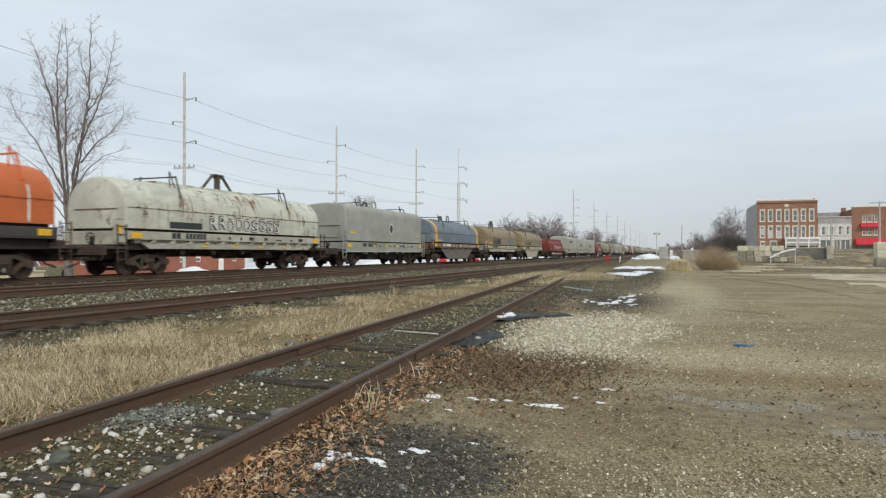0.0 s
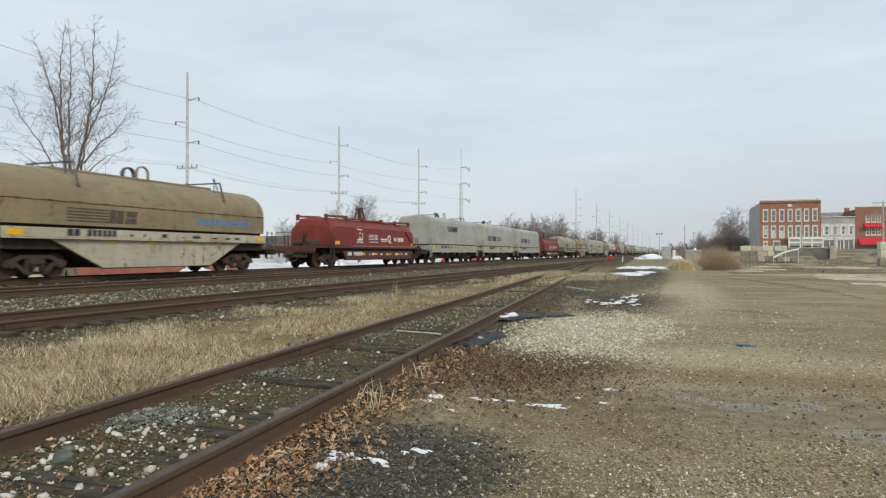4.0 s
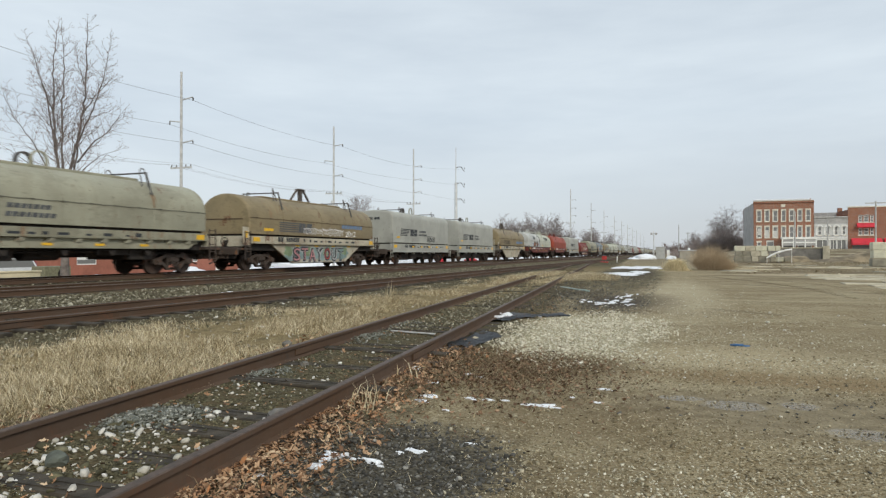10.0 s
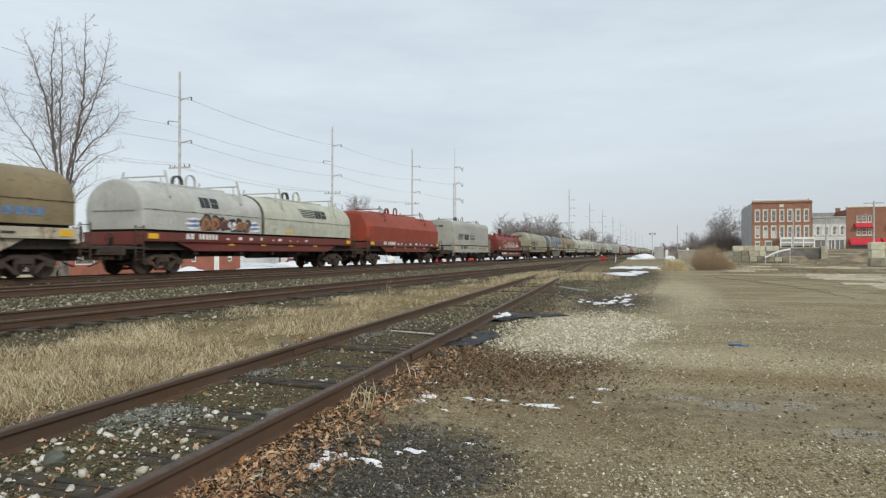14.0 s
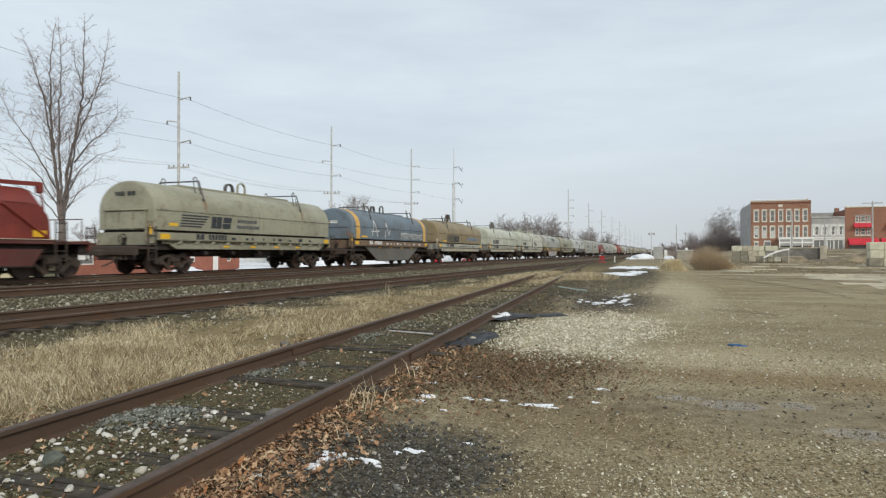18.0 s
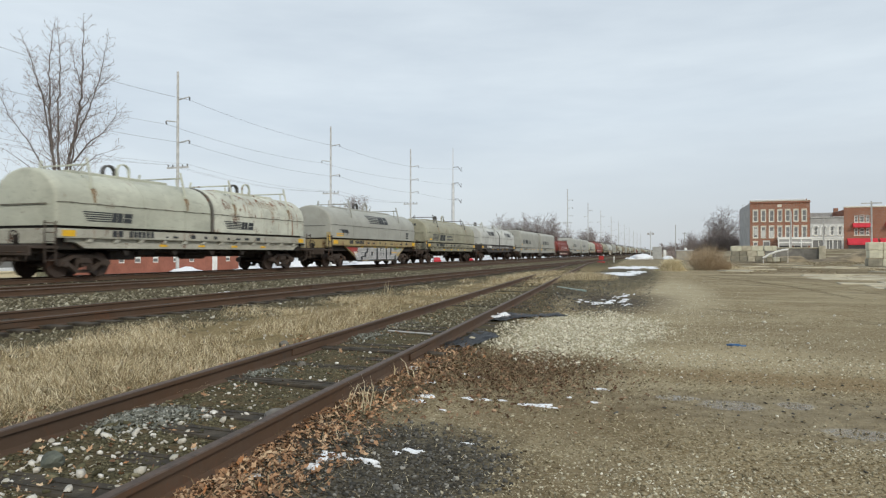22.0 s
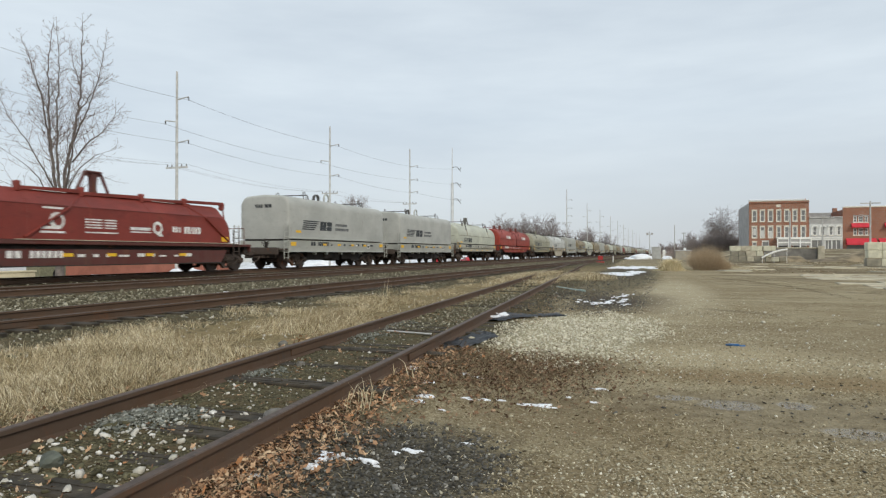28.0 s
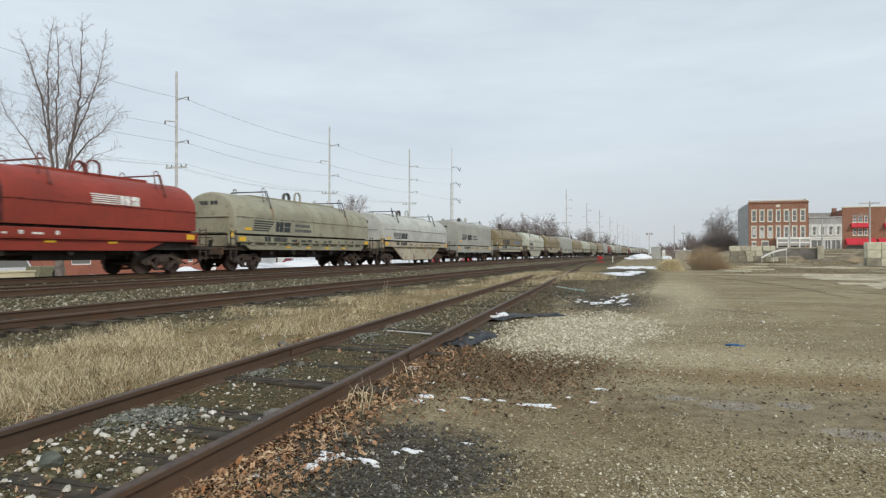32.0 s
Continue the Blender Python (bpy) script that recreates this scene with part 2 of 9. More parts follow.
def rod(bm, a, b, r, r2=None, n=8, caps=True):
    a, b = Vector(a), Vector(b)
    d = b - a
    m = Matrix.Translation((a + b) / 2) @ d.to_track_quat("Z", "Y").to_matrix().to_4x4()
    bmesh.ops.create_cone(bm, cap_ends=caps, segments=n, radius1=r, radius2=r if r2 is None else r2, depth=d.length, matrix=m)
    return bm


def path(bm, pts, r, n=6):
    """One bent bar along the points."""
    pts = [Vector(p) for p in pts]
    rings, u = [], None
    for i, p in enumerate(pts):
        d = (pts[min(i + 1, len(pts) - 1)] - pts[max(i - 1, 0)]).normalized()
        u = d.orthogonal().normalized() if u is None else (u - d * u.dot(d)).normalized()
        w = d.cross(u)
        rings.append([bm.verts.new(p + u * (r * math.cos(2 * math.pi * k / n)) + w * (r * math.sin(2 * math.pi * k / n))) for k in range(n)])
    for a, b in zip(rings, rings[1:]):
        for k in range(n):
            bm.faces.new((a[k], a[(k + 1) % n], b[(k + 1) % n], b[k]))
    bm.faces.new(list(reversed(rings[0])))
    bm.faces.new(rings[-1])
    return bm


def sweep(bm, profile, ys, closed=True, cap=True):
    """Rings of an (x, z) profile at steps along y; ys: rows of (y, x scale, z scale about z0, z0)."""
    rings = []
    for y, sx, sz, z0 in ys:
        rings.append([bm.verts.new((x * sx, y, z0 + (z - z0) * sz)) for x, z in profile])
    n = len(profile)
    for r0, r1 in zip(rings, rings[1:]):
        for i in range(n if closed else n - 1):
            j = (i + 1) % n
            bm.faces.new((r0[i], r0[j], r1[j], r1[i]))
    if cap:
        bm.faces.new(list(reversed(rings[0])))
        bm.faces.new(rings[-1])
    bmesh.ops.recalc_face_normals(bm, faces=bm.faces)
    return bm


def prism(bm, outline, x0, x1):
    """An outline of (y, z) drawn out from x0 to x1."""
    a = [bm.verts.new((x0, y, z)) for y, z in outline]
    b = [bm.verts.new((x1, y, z)) for y, z in outline]
    n = len(a)
    for i in range(n):
        bm.faces.new((a[i], a[(i + 1) % n], b[(i + 1) % n], b[i]))
    bm.faces.new(list(reversed(a)))
    bm.faces.new(b)
    bmesh.ops.recalc_face_normals(bm, faces=bm.faces)
    return bm


def mesh_of(name, bm, material=None, smooth=None):
    me = bpy.data.meshes.new(name)
    if smooth:
        for f in bm.faces:
            f.smooth = True
        for e in bm.edges:
            if len(e.link_faces) == 2 and e.calc_face_angle(0) > radians(smooth):
                e.smooth = False
    bm.to_mesh(me)
    bm.free()
    if material:
        me.materials.append(material)
    return me


def part(name, bm, material, parent, label="", smooth=None, at=None):
    """Links a bmesh (or a shared mesh) as one object under a thing or a part."""
    me = bm if isinstance(bm, bpy.types.Mesh) else mesh_of(name, bm, material, smooth)
    ob = new(name, me)
    if parent is not None:
        ob.parent = parent
    if at is not None:
        ob.matrix_parent_inverse = at
    if isinstance(bm, bpy.types.Mesh) and material:
        if not me.materials:
            me.materials.append(material)
        ob.material_slots[0].link = "OBJECT"
        ob.material_slots[0].material = material
    if label:
        ob["label"] = label
    return ob


def shared(key, name, maker, smooth=None):
    """One mesh for all alike parts."""
    if key not in MESHES:
        MESHES[key] = mesh_of(name, maker(), None, smooth)
    return MESHES[key]


def thing(name, label, category, at=None, group="", kind=""):
    ob = new(name)
    ob.empty_display_size = 0.2
    if at is not None:
        ob.matrix_basis = at
    return tagged(ob, label, category, group, kind)


def piece(name, bm, material, label, category, at=None, group="", kind="", smooth=None):
    """A thing that is one mesh."""
    ob = new(name, bm if isinstance(bm, bpy.types.Mesh) else mesh_of(name, bm, material, smooth))
    if at is not None:
        ob.matrix_basis = at
    return tagged(ob, label, category, group, kind)

# ---------------------------------------------------------------- ground and tracks
TRAIN_X, TRAIN_Z = -21.65, 0.46
MID_X, MID_Z = -16.75, 0.40
NEAR_X, NEAR_Z = -10.5, 0.30
SIDE_Z = 0.22


def siding_x(y):
    """Centre line of the siding, which swings over to the near main track."""
    if y < 70:
        return -3.03 - 0.0885 * y
    u = min(1.0, (y - 70) / 40)
    return -9.225 - 1.275 * (u * 2 - u * u)


def smooth(a, b, v):
    u = min(1.0, max(0.0, (v - a) / (b - a)))
    return u * u * (3 - 2 * u)


PROFILE = [(-2700, -1.2), (-60, -1.2), (-34, -1.0), (-27.5, -0.35), (-25.3, 0.05), (-23.8, 0.27), (-20, 0.27), (-18.6, 0.22), (-15.2, 0.21), (-13.5, 0.13), (-12.3, 0.12), (-9.0, 0.11), (-8.0, 0.06)]


def ground_z(x, y):
    if x < -8.0:
        z = PROFILE[0][1]
        for (x0, z0), (x1, z1) in zip(PROFILE, PROFILE[1:]):
            if x0 <= x <= x1:
                z = z0 + (z1 - z0) * (x - x0) / (x1 - x0)
    else:
        z = 0.06 * smooth(-2.0, -4.0, x)
    d = abs(x - siding_x(y))
    if y < 90 and d < 2.0:
        z = max(z, 0.046 * smooth(2.0, 1.2, d))
    z += 2.1 * smooth(85, 135, y) * smooth(4, 16, x)
    near = 1.0 - smooth(40, 90, abs(y) + abs(x))
    z += near * (0.018 * noise.noise((x * 0.7, y * 0.7, 3)) + 0.010 * noise.noise((x * 2.6, y * 2.6, 7))) * smooth(-8.5, -6, x)
    return z


def ground_mat():
    k = Nodes("ground_earth")
    X, Y = k.axis("X"), k.axis("Y")
    wob = k.noise(0.9, 5, 0.6)
    sweep_n = k.noise(0.55, 4, 0.60, stretch=(0.5, 1.1, 1.0))
    wob2 = k.noise(4.0, 5, 0.65)
    fine = k.noise(24, 4, 0.6)
    peb = k.voronoi(34)
    Xw = k.math("ADD", X, k.math("MULTIPLY", k.math("SUBTRACT", wob, 0.5), 1.6))
    Xw = k.math("ADD", Xw, k.math("MULTIPLY", k.math("SUBTRACT", wob2, 0.5), 0.7))
    drift = k.math("ADD", Xw, k.math("MULTIPLY", Y, 0.05))

    def blob(cx, cy, rx, ry, soft=0.35):
        dx = k.math("DIVIDE", k.math("SUBTRACT", X, cx), rx)
        dy = k.math("DIVIDE", k.math("SUBTRACT", Y, cy), ry)
        d = k.math("SQRT", k.math("ADD", k.math("MULTIPLY", dx, dx), k.math("MULTIPLY", dy, dy)))
        d = k.math("ADD", d, k.math("MULTIPLY", k.math("SUBTRACT", wob2, 0.5), 0.9))
        return k.span(d, 1.0 + soft, 1.0 - soft)

    big = k.noise(0.33, 4, 0.6)
    lot = k.mix(k.span(wob, 0.34, 0.66), rgb(0.286, 0.227, 0.133), rgb(0.398, 0.338, 0.213))
    lot = k.mix(k.math("MULTIPLY", k.span(big, 0.46, 0.64), 0.55), lot, rgb(0.267, 0.202, 0.111))
    lot = k.mix(k.math("MULTIPLY", k.span(sweep_n, 0.50, 0.64), 0.8), lot, rgb(0.226, 0.174, 0.098))
    lot = k.mix(k.math("MULTIPLY", k.span(sweep_n, 0.46, 0.35), 0.6), lot, rgb(0.490, 0.425, 0.283))
    lot = k.mix(k.math("MULTIPLY", k.span(wob2, 0.47, 0.70), 0.55), lot, rgb(0.459, 0.394, 0.245))
    tracks = k.math("MULTIPLY", k.span(k.noise(1.0, 3, 0.55, stretch=(0.12, 0.30, 1.0)), 0.50, 0.62), k.span(Y, 9, 16))
    lot = k.mix(k.math("MULTIPLY", tracks, 0.45), lot, rgb(0.209, 0.158, 0.087))
    chips = k.voronoi(58, "Color")
    tone = k.math("ADD", k.math("MULTIPLY", k.axis("X", chips), 0.7), k.math("MULTIPLY", k.axis("Y", chips), 0.3))
    lot = k.mix(k.math("MULTIPLY", k.span(tone, 0.52, 0.95), 0.65), lot, rgb(0.592, 0.530, 0.376))
    lot = k.mix(k.math("MULTIPLY", k.span(tone, 0.45, 0.12), 0.60), lot, rgb(0.158, 0.118, 0.063))
    lot = k.mix(k.math("MULTIPLY", k.span(k.voronoi(75), 0.25, 0.55), 0.35), lot, rgb(0.153, 0.118, 0.063))
    lot = k.mix(k.math("MULTIPLY", k.span(fine, 0.52, 0.8), 0.45), lot, rgb(0.102, 0.082, 0.052))
    mud = k.mix(k.span(fine, 0.3, 0.7), rgb(0.095, 0.066, 0.034), rgb(0.175, 0.125, 0.066))
    damp = k.mix(k.span(wob2, 0.35, 0.65), rgb(0.168, 0.134, 0.085), rgb(0.270, 0.226, 0.147))
    dark = k.mix(k.span(tone, 0.2, 0.8), rgb(0.026, 0.023, 0.018), rgb(0.095, 0.085, 0.064))
    soil = k.mix(k.span(tone, 0.25, 0.8), rgb(0.046, 0.040, 0.022), rgb(0.138, 0.120, 0.070))
    soil = k.mix(k.math("MULTIPLY", k.span(wob2, 0.45, 0.65), 0.6), soil, rgb(0.115, 0.078, 0.040))
    white = k.mix(k.span(peb, 0.05, 0.45), rgb(0.60, 0.56, 0.43), rgb(0.34, 0.305, 0.20))
    ballast = k.mix(k.span(peb, 0.05, 0.5), rgb(0.20, 0.182, 0.125), rgb(0.10, 0.083, 0.050))
    ballast = k.mix(k.span(wob2, 0.4, 0.8), ballast, rgb(0.12, 0.098, 0.068))
    straw = k.mix(k.span(fine, 0.3, 0.7), rgb(0.15, 0.112, 0.056), rgb(0.31, 0.245, 0.13))
    straw = k.mix(k.math("MULTIPLY", k.span(wob2, 0.52, 0.66), 0.8), straw, rgb(0.085, 0.066, 0.036))

    c = lot
    # damp brown earth across the lot, with pale drifts of gravel
    c = k.mix(k.math("MULTIPLY", blob(0.9, 9.1, 2.0, 1.0, 0.5), 0.45), c, rgb(0.46, 0.385, 0.245))
    c = k.mix(k.math("MULTIPLY", blob(1.5, 7.7, 1.9, 0.42, 0.5), 0.65), c, rgb(0.232, 0.160, 0.082))
    c = k.mix(k.math("MULTIPLY", blob(1.7, 6.1, 2.5, 0.85, 0.45), 0.80), c, damp)
    c = k.mix(k.math("MULTIPLY", blob(-0.75, 5.3, 0.9, 0.7, 0.5), 0.45), c, mud)
    c = k.mix(k.math("MULTIPLY", blob(-0.55, 3.9, 0.6, 0.5, 0.6), 0.45), c, mud)
    c = k.mix(k.math("MULTIPLY", blob(3.3, 11.6, 1.7, 2.2, 0.6), 0.22), c, mud)
    c = k.mix(k.math("MULTIPLY", blob(0.2, 24.0, 1.1, 9.0, 0.5), 0.55), c, rgb(0.47, 0.41, 0.28))
    c = k.mix(blob(-1.55, 11.2, 1.15, 3.6), c, white)
    c = k.mix(k.math("MULTIPLY", blob(-1.7, 8.0, 1.2, 0.9), 0.85), c, mud)
    c = k.mix(k.math("MULTIPLY", blob(-2.3, 36.0, 1.7, 15.0), 0.75), c, soil)
    c = k.mix(k.math("MULTIPLY", blob(-2.9, 46.0, 1.9, 13.0, 0.5), 0.85), c, dark)
    c = k.mix(k.span(drift, -1.6, -2.3), c, soil)
    c = k.mix(k.math("MULTIPLY", blob(-1.25, 19.0, 1.25, 3.6, 0.5), 0.70), c, rgb(0.110, 0.088, 0.060))
    c = k.mix(k.math("MULTIPLY", blob(-1.65, 18.3, 0.9, 2.3, 0.5), 0.80), c, rgb(0.045, 0.040, 0.034))
    c = k.mix(k.math("MULTIPLY", blob(-2.9, 21.5, 0.8, 2.2, 0.5), 0.6), c, dark)
    c = k.mix(k.math("MULTIPLY", blob(-1.68, 3.75, 0.75, 0.98, 0.5), 0.95), c, dark)
    c = k.mix(k.math("MULTIPLY", k.span(Xw, -4.4, -5.2), k.span(Y, 75, 45)), c, straw)
    c = k.mix(k.span(Xw, -7.6, -8.4), c, soil)
    c = k.mix(k.span(Xw, -11.2, -12.2), c, ballast)
    brown = k.mix(k.span(fine, 0.3, 0.7), rgb(0.070, 0.050, 0.028), rgb(0.150, 0.115, 0.066))
    c = k.mix(k.span(Xw, -14.6, -15.6), c, brown)
    street = k.mix(k.span(wob, 0.35, 0.65), rgb(0.30, 0.275, 0.225), rgb(0.42, 0.40, 0.35))
    c = k.mix(k.span(Xw, -24.6, -26.0), c, street)
    snowy = k.math("MULTIPLY", k.math("MULTIPLY", k.span(Xw, -40, -46), k.span(Y, 55, 72)), k.span(k.noise(0.16, 4), 0.40, 0.50))
    c = k.mix(snowy, c, rgb(0.74, 0.76, 0.79))
    far = k.span(Y, 60, 110)
    c = k.mix(k.math("MULTIPLY", far, k.span(Xw, -7.0, -5.5)), c, k.mix(k.span(wob, 0.35, 0.65), rgb(0.17, 0.14, 0.09), rgb(0.30, 0.255, 0.165)))
    ruts = k.noise(1.0, 4, 0.60, stretch=(0.05, 0.26, 1.0))
    yard = k.math("MULTIPLY", k.span(Y, 26, 50), k.span(X, 0.8, 3.5))
    c = k.mix(k.math("MULTIPLY", yard, k.span(ruts, 0.505, 0.55)), c, rgb(0.175, 0.138, 0.085))
    c = k.mix(k.math("MULTIPLY", yard, k.span(ruts, 0.46, 0.42)), c, rgb(0.48, 0.41, 0.29))
    for x0, y0, slope, wide, deep in ((1.9, 46.0, -2.35, 0.30, 0.55), (3.1, 46.0, -2.35, 0.26, 0.45), (1.2, 33.0, -1.55, 0.22, 0.5), (2.3, 33.5, -1.55, 0.22, 0.4), (0.6, 17.0, -0.75, 0.16, 0.35)):
        off = k.math("ADD", k.math("SUBTRACT", Y, y0), k.math("MULTIPLY", k.math("SUBTRACT", X, x0), -slope))
        off = k.math("ADD", off, k.math("MULTIPLY", k.math("SUBTRACT", wob, 0.5), 1.6))
        line = k.span(k.math("ABSOLUTE", off), wide * 2.8, wide * 1.2)
        broken = k.math("MULTIPLY", k.span(k.noise(0.7, 4, 0.6), 0.42, 0.56), k.span(X, x0 - 0.8, x0 + 0.6))
        c = k.mix(k.math("MULTIPLY", k.math("MULTIPLY", line, broken), deep), c, rgb(0.105, 0.080, 0.048))
    h = k.math("ADD", k.math("MULTIPLY", peb, -0.6), fine)
    k.bump(h, 0.75, 0.025)
    pool = k.math("MAXIMUM", blob(0.50, 6.28, 0.26, 0.18, 0.35), blob(1.04, 6.44, 0.15, 0.16, 0.35))
    pool = k.math("MAXIMUM", pool, blob(1.34, 5.60, 0.28, 0.15, 0.35))
    pool = k.math("MAXIMUM", pool, blob(0.06, 6.45, 0.20, 0.10, 0.3))
    return k.done(c, k.span(pool, 0.0, 1.0, 0.95, 0.16), 0.0, k.span(pool, 0.0, 1.0, 0.12, 0.5))


def lines(spec):
    out = []
    for a, b, step in spec:
        n = max(1, round((b - a) / step))
        out += [a + (b - a) * i / n for i in range(n)]
    return out + [spec[-1][1]]


def build_ground():
    xs = lines([(-2600, -400, 550), (-400, -60, 40), (-60, -26, 4), (-26, -8.5, 0.5), (-8.5, 5, 0.15), (5, 20, 0.75), (20, 80, 6), (80, 400, 60), (400, 2600, 550)])
    ys = lines([(-2600, -300, 575), (-300, -20, 35), (-20, 1, 1.5), (1, 16, 0.15), (16, 40, 0.5), (40, 160, 3), (160, 500, 40), (500, 3500, 500)])
    verts = [(x, y, ground_z(x, y)) for y in ys for x in xs]
    n = len(xs)
    faces = [(j * n + i, j * n + i + 1, (j + 1) * n + i + 1, (j + 1) * n + i) for j in range(len(ys) - 1) for i in range(n - 1)]
    me = bpy.data.meshes.new("ground")
    me.from_pydata(verts, [], faces)
    me.materials.append(ground_mat())
    for p in me.polygons:
        p.use_smooth = True
    tagged(new("ground", me), "muddy tan gravel lot running into dark trackside earth", "ground", kind="structure")


RAIL_PROFILE = [(-0.07, -0.17), (0.07, -0.17), (0.07, -0.155), (0.012, -0.135), (0.010, -0.045), (0.036, -0.035), (0.036, -0.006), (0.028, 0.0), (-0.028, 0.0), (-0.036, -0.006), (-0.036, -0.035), (-0.010, -0.045), (-0.012, -0.135), (-0.07, -0.155)]


def rail_mesh(centre, side, z, ys, head):
    bm = bm_new()
    rings = []
    for y in ys:
        rings.append([bm.verts.new((centre(y) + side + px, y, z + pz)) for px, pz in RAIL_PROFILE])
    n = len(RAIL_PROFILE)
    for a, b in zip(rings, rings[1:]):
        for i in range(n):
            f = bm.faces.new((a[i], a[(i + 1) % n], b[(i + 1) % n], b[i]))
            f.material_index = 1 if 6 <= i <= 8 else 0
    bm.faces.new(rings[0])
    bm.faces.new(list(reversed(rings[-1])))
    bmesh.ops.recalc_face_normals(bm, faces=bm.faces)
    me = mesh_of("rail", bm, M_RAIL)
    me.materials.append(head)
    return me


def build_track(label, centre, z, y0, y1, tie_range, step, head, proud):
    track = thing("railway_track", label, "railway track", kind="structure")
    ys = [y0 + (y1 - y0) * i / 60 for i in range(61)] if y1 > 300 else lines([(y0, y1, 2.0)])
    for s in (-0.753, 0.753):
        part("rail", rail_mesh(centre, s, z, ys, head), None, track)
    bm = box(bm_new(), -1.30, -0.115, -0.16, 1.30, 0.115, 0.0, 0.012)
    for x, y0, y1 in ((-0.2, -0.06, -0.045), (0.35, 0.03, 0.042), (-0.75, 0.05, 0.06)):
        box(bm, x - 0.42, y0, -0.001, x + 0.42, y1, 0.006)
    tie_mesh = mesh_of("tie", bm, M_TIE)
    rng = random.Random(7)
    y = tie_range[0]
    while y < tie_range[1]:
        ob = part("tie", tie_mesh, None, track)
        sunk = rng.choice((-0.010, 0.0, 0.006, 0.016, 0.03)) if 0 < proud < 0.02 else 0.0
        ob.location = (centre(y) + rng.uniform(-0.06, 0.06), y + rng.uniform(-0.05, 0.05), z - 0.17 + proud - sunk + rng.uniform(-0.022, 0.010))
        ob.rotation_euler = (rng.uniform(-0.01, 0.01), rng.uniform(-0.006, 0.006), rng.uniform(-0.03, 0.03))
        if 0 < proud < 0.02:
            ob.scale = (0.82, 1.0, 1.0)
        y += step
    if head is M_RAIL_DULL:
        for s in (-0.753, 0.753):
            for y in (7.4, 19.3, 31.2):
                bm = bm_new()
                for k in (-0.032, 0.018):
                    box(bm, s + k, -0.45, -0.125, s + k + 0.014, 0.45, -0.05)
                ob = part("splice_bar", bm, M_RAIL, track)
                ob.location = (centre(y), y, z)
                ob.rotation_euler = (0, 0, math.atan(0.0885))
    return track


build_ground()
build_track("busy main line with worn steel rails under the train", lambda y: TRAIN_X, TRAIN_Z, -250, 1500, (8, 60), 0.55, M_RAIL_TOP, 0.0)
build_track("main line with rusty rails in grey ballast", lambda y: MID_X, MID_Z, -250, 1500, (2, 60), 0.55, M_RAIL_TOP, 0.0)
build_track("main line with brown rails beside dry grass", lambda y: NEAR_X, NEAR_Z, -250, 1500, (-2, 70), 0.55, M_RAIL_DULL, 0.03)
build_track("rusty siding half buried in dirt and stones", siding_x, SIDE_Z, -12, 108, (-4, 60), 0.56, M_RAIL_DULL, 0.016)

# ---------------------------------------------------------------- loose pieces on the ground
R = np.random.default_rng(4)


def mesh_arrays(name, verts, faces, material):
    """verts (n, 3) and faces (m, k) as arrays, k corners each."""
    me = bpy.data.meshes.new(name)
    k = faces.shape[1]
    me.vertices.add(len(verts))
    me.vertices.foreach_set("co", np.ascontiguousarray(verts, dtype=np.float32).ravel())
    me.loops.add(faces.size)
    me.loops.foreach_set("vertex_index", np.ascontiguousarray(faces, dtype=np.int32).ravel())
    me.polygons.add(len(faces))
    me.polygons.foreach_set("loop_start", np.arange(len(faces), dtype=np.int32) * k)
    me.update(calc_edges=True)
    me.validate()
    me.materials.append(material)
    return me


CUBE = np.array([(x, y, z) for x in (-1, 1) for y in (-1, 1) for z in (-1, 1)], float)
CUBE_F = np.array([(0, 1, 3, 2), (4, 6, 7, 5), (0, 4, 5, 1), (2, 3, 7, 6), (0, 2, 6, 4), (1, 5, 7, 3)])


def grounds(x, y):
    return np.array([ground_z(a, b) for a, b in zip(x, y)])


ROUND = np.concatenate([CUBE * 0.66, np.array([(1, 0, 0), (-1, 0, 0), (0, 1, 0), (0, -1, 0), (0, 0, 1), (0, 0, -1)], float)])
ROUND_F = []
for axis_f, centre in (((4, 6, 7, 5), 8), ((0, 1, 3, 2), 9), ((2, 3, 7, 6), 10), ((0, 4, 5, 1), 11), ((1, 5, 7, 3), 12), ((0, 2, 6, 4), 13)):
    ROUND_F += [(axis_f[k], axis_f[(k + 1) % 4], centre) for k in range(4)]
ROUND_F = np.array(ROUND_F)


def stones(name, x, y, size, material, label, category, flat=0.7, lift=0.35, z=None, near=False):
    n = len(x)
    base, corners = (ROUND, ROUND_F) if near else (CUBE * 0.82, CUBE_F)
    m = len(base)
    b = base[None] * (0.70 + 0.30 * R.random((n, m, 1))) * (0.7 + 0.6 * R.random((n, 1, 3)))
    b[:, :, 2] *= flat
    a = R.random(n) * 6.283
    c, s = np.cos(a)[:, None], np.sin(a)[:, None]
    t = R.normal(0, 0.30, (n, 2))
    px, py, pz = b[:, :, 0] * c - b[:, :, 1] * s, b[:, :, 0] * s + b[:, :, 1] * c, b[:, :, 2]
    pz = pz + px * t[:, :1] + py * t[:, 1:]
    g = grounds(x, y) if z is None else z
    sz = size[:, None] * 0.5
    v = np.stack([px * sz + x[:, None], py * sz + y[:, None], pz * sz + (g + size * lift * 0.5)[:, None]], -1).reshape(-1, 3)
    f = (corners[None] + m * np.arange(n)[:, None, None]).reshape(-1, corners.shape[1])
    tagged(new(name, mesh_arrays(name, v, f, material)), label, category, kind="stuff")


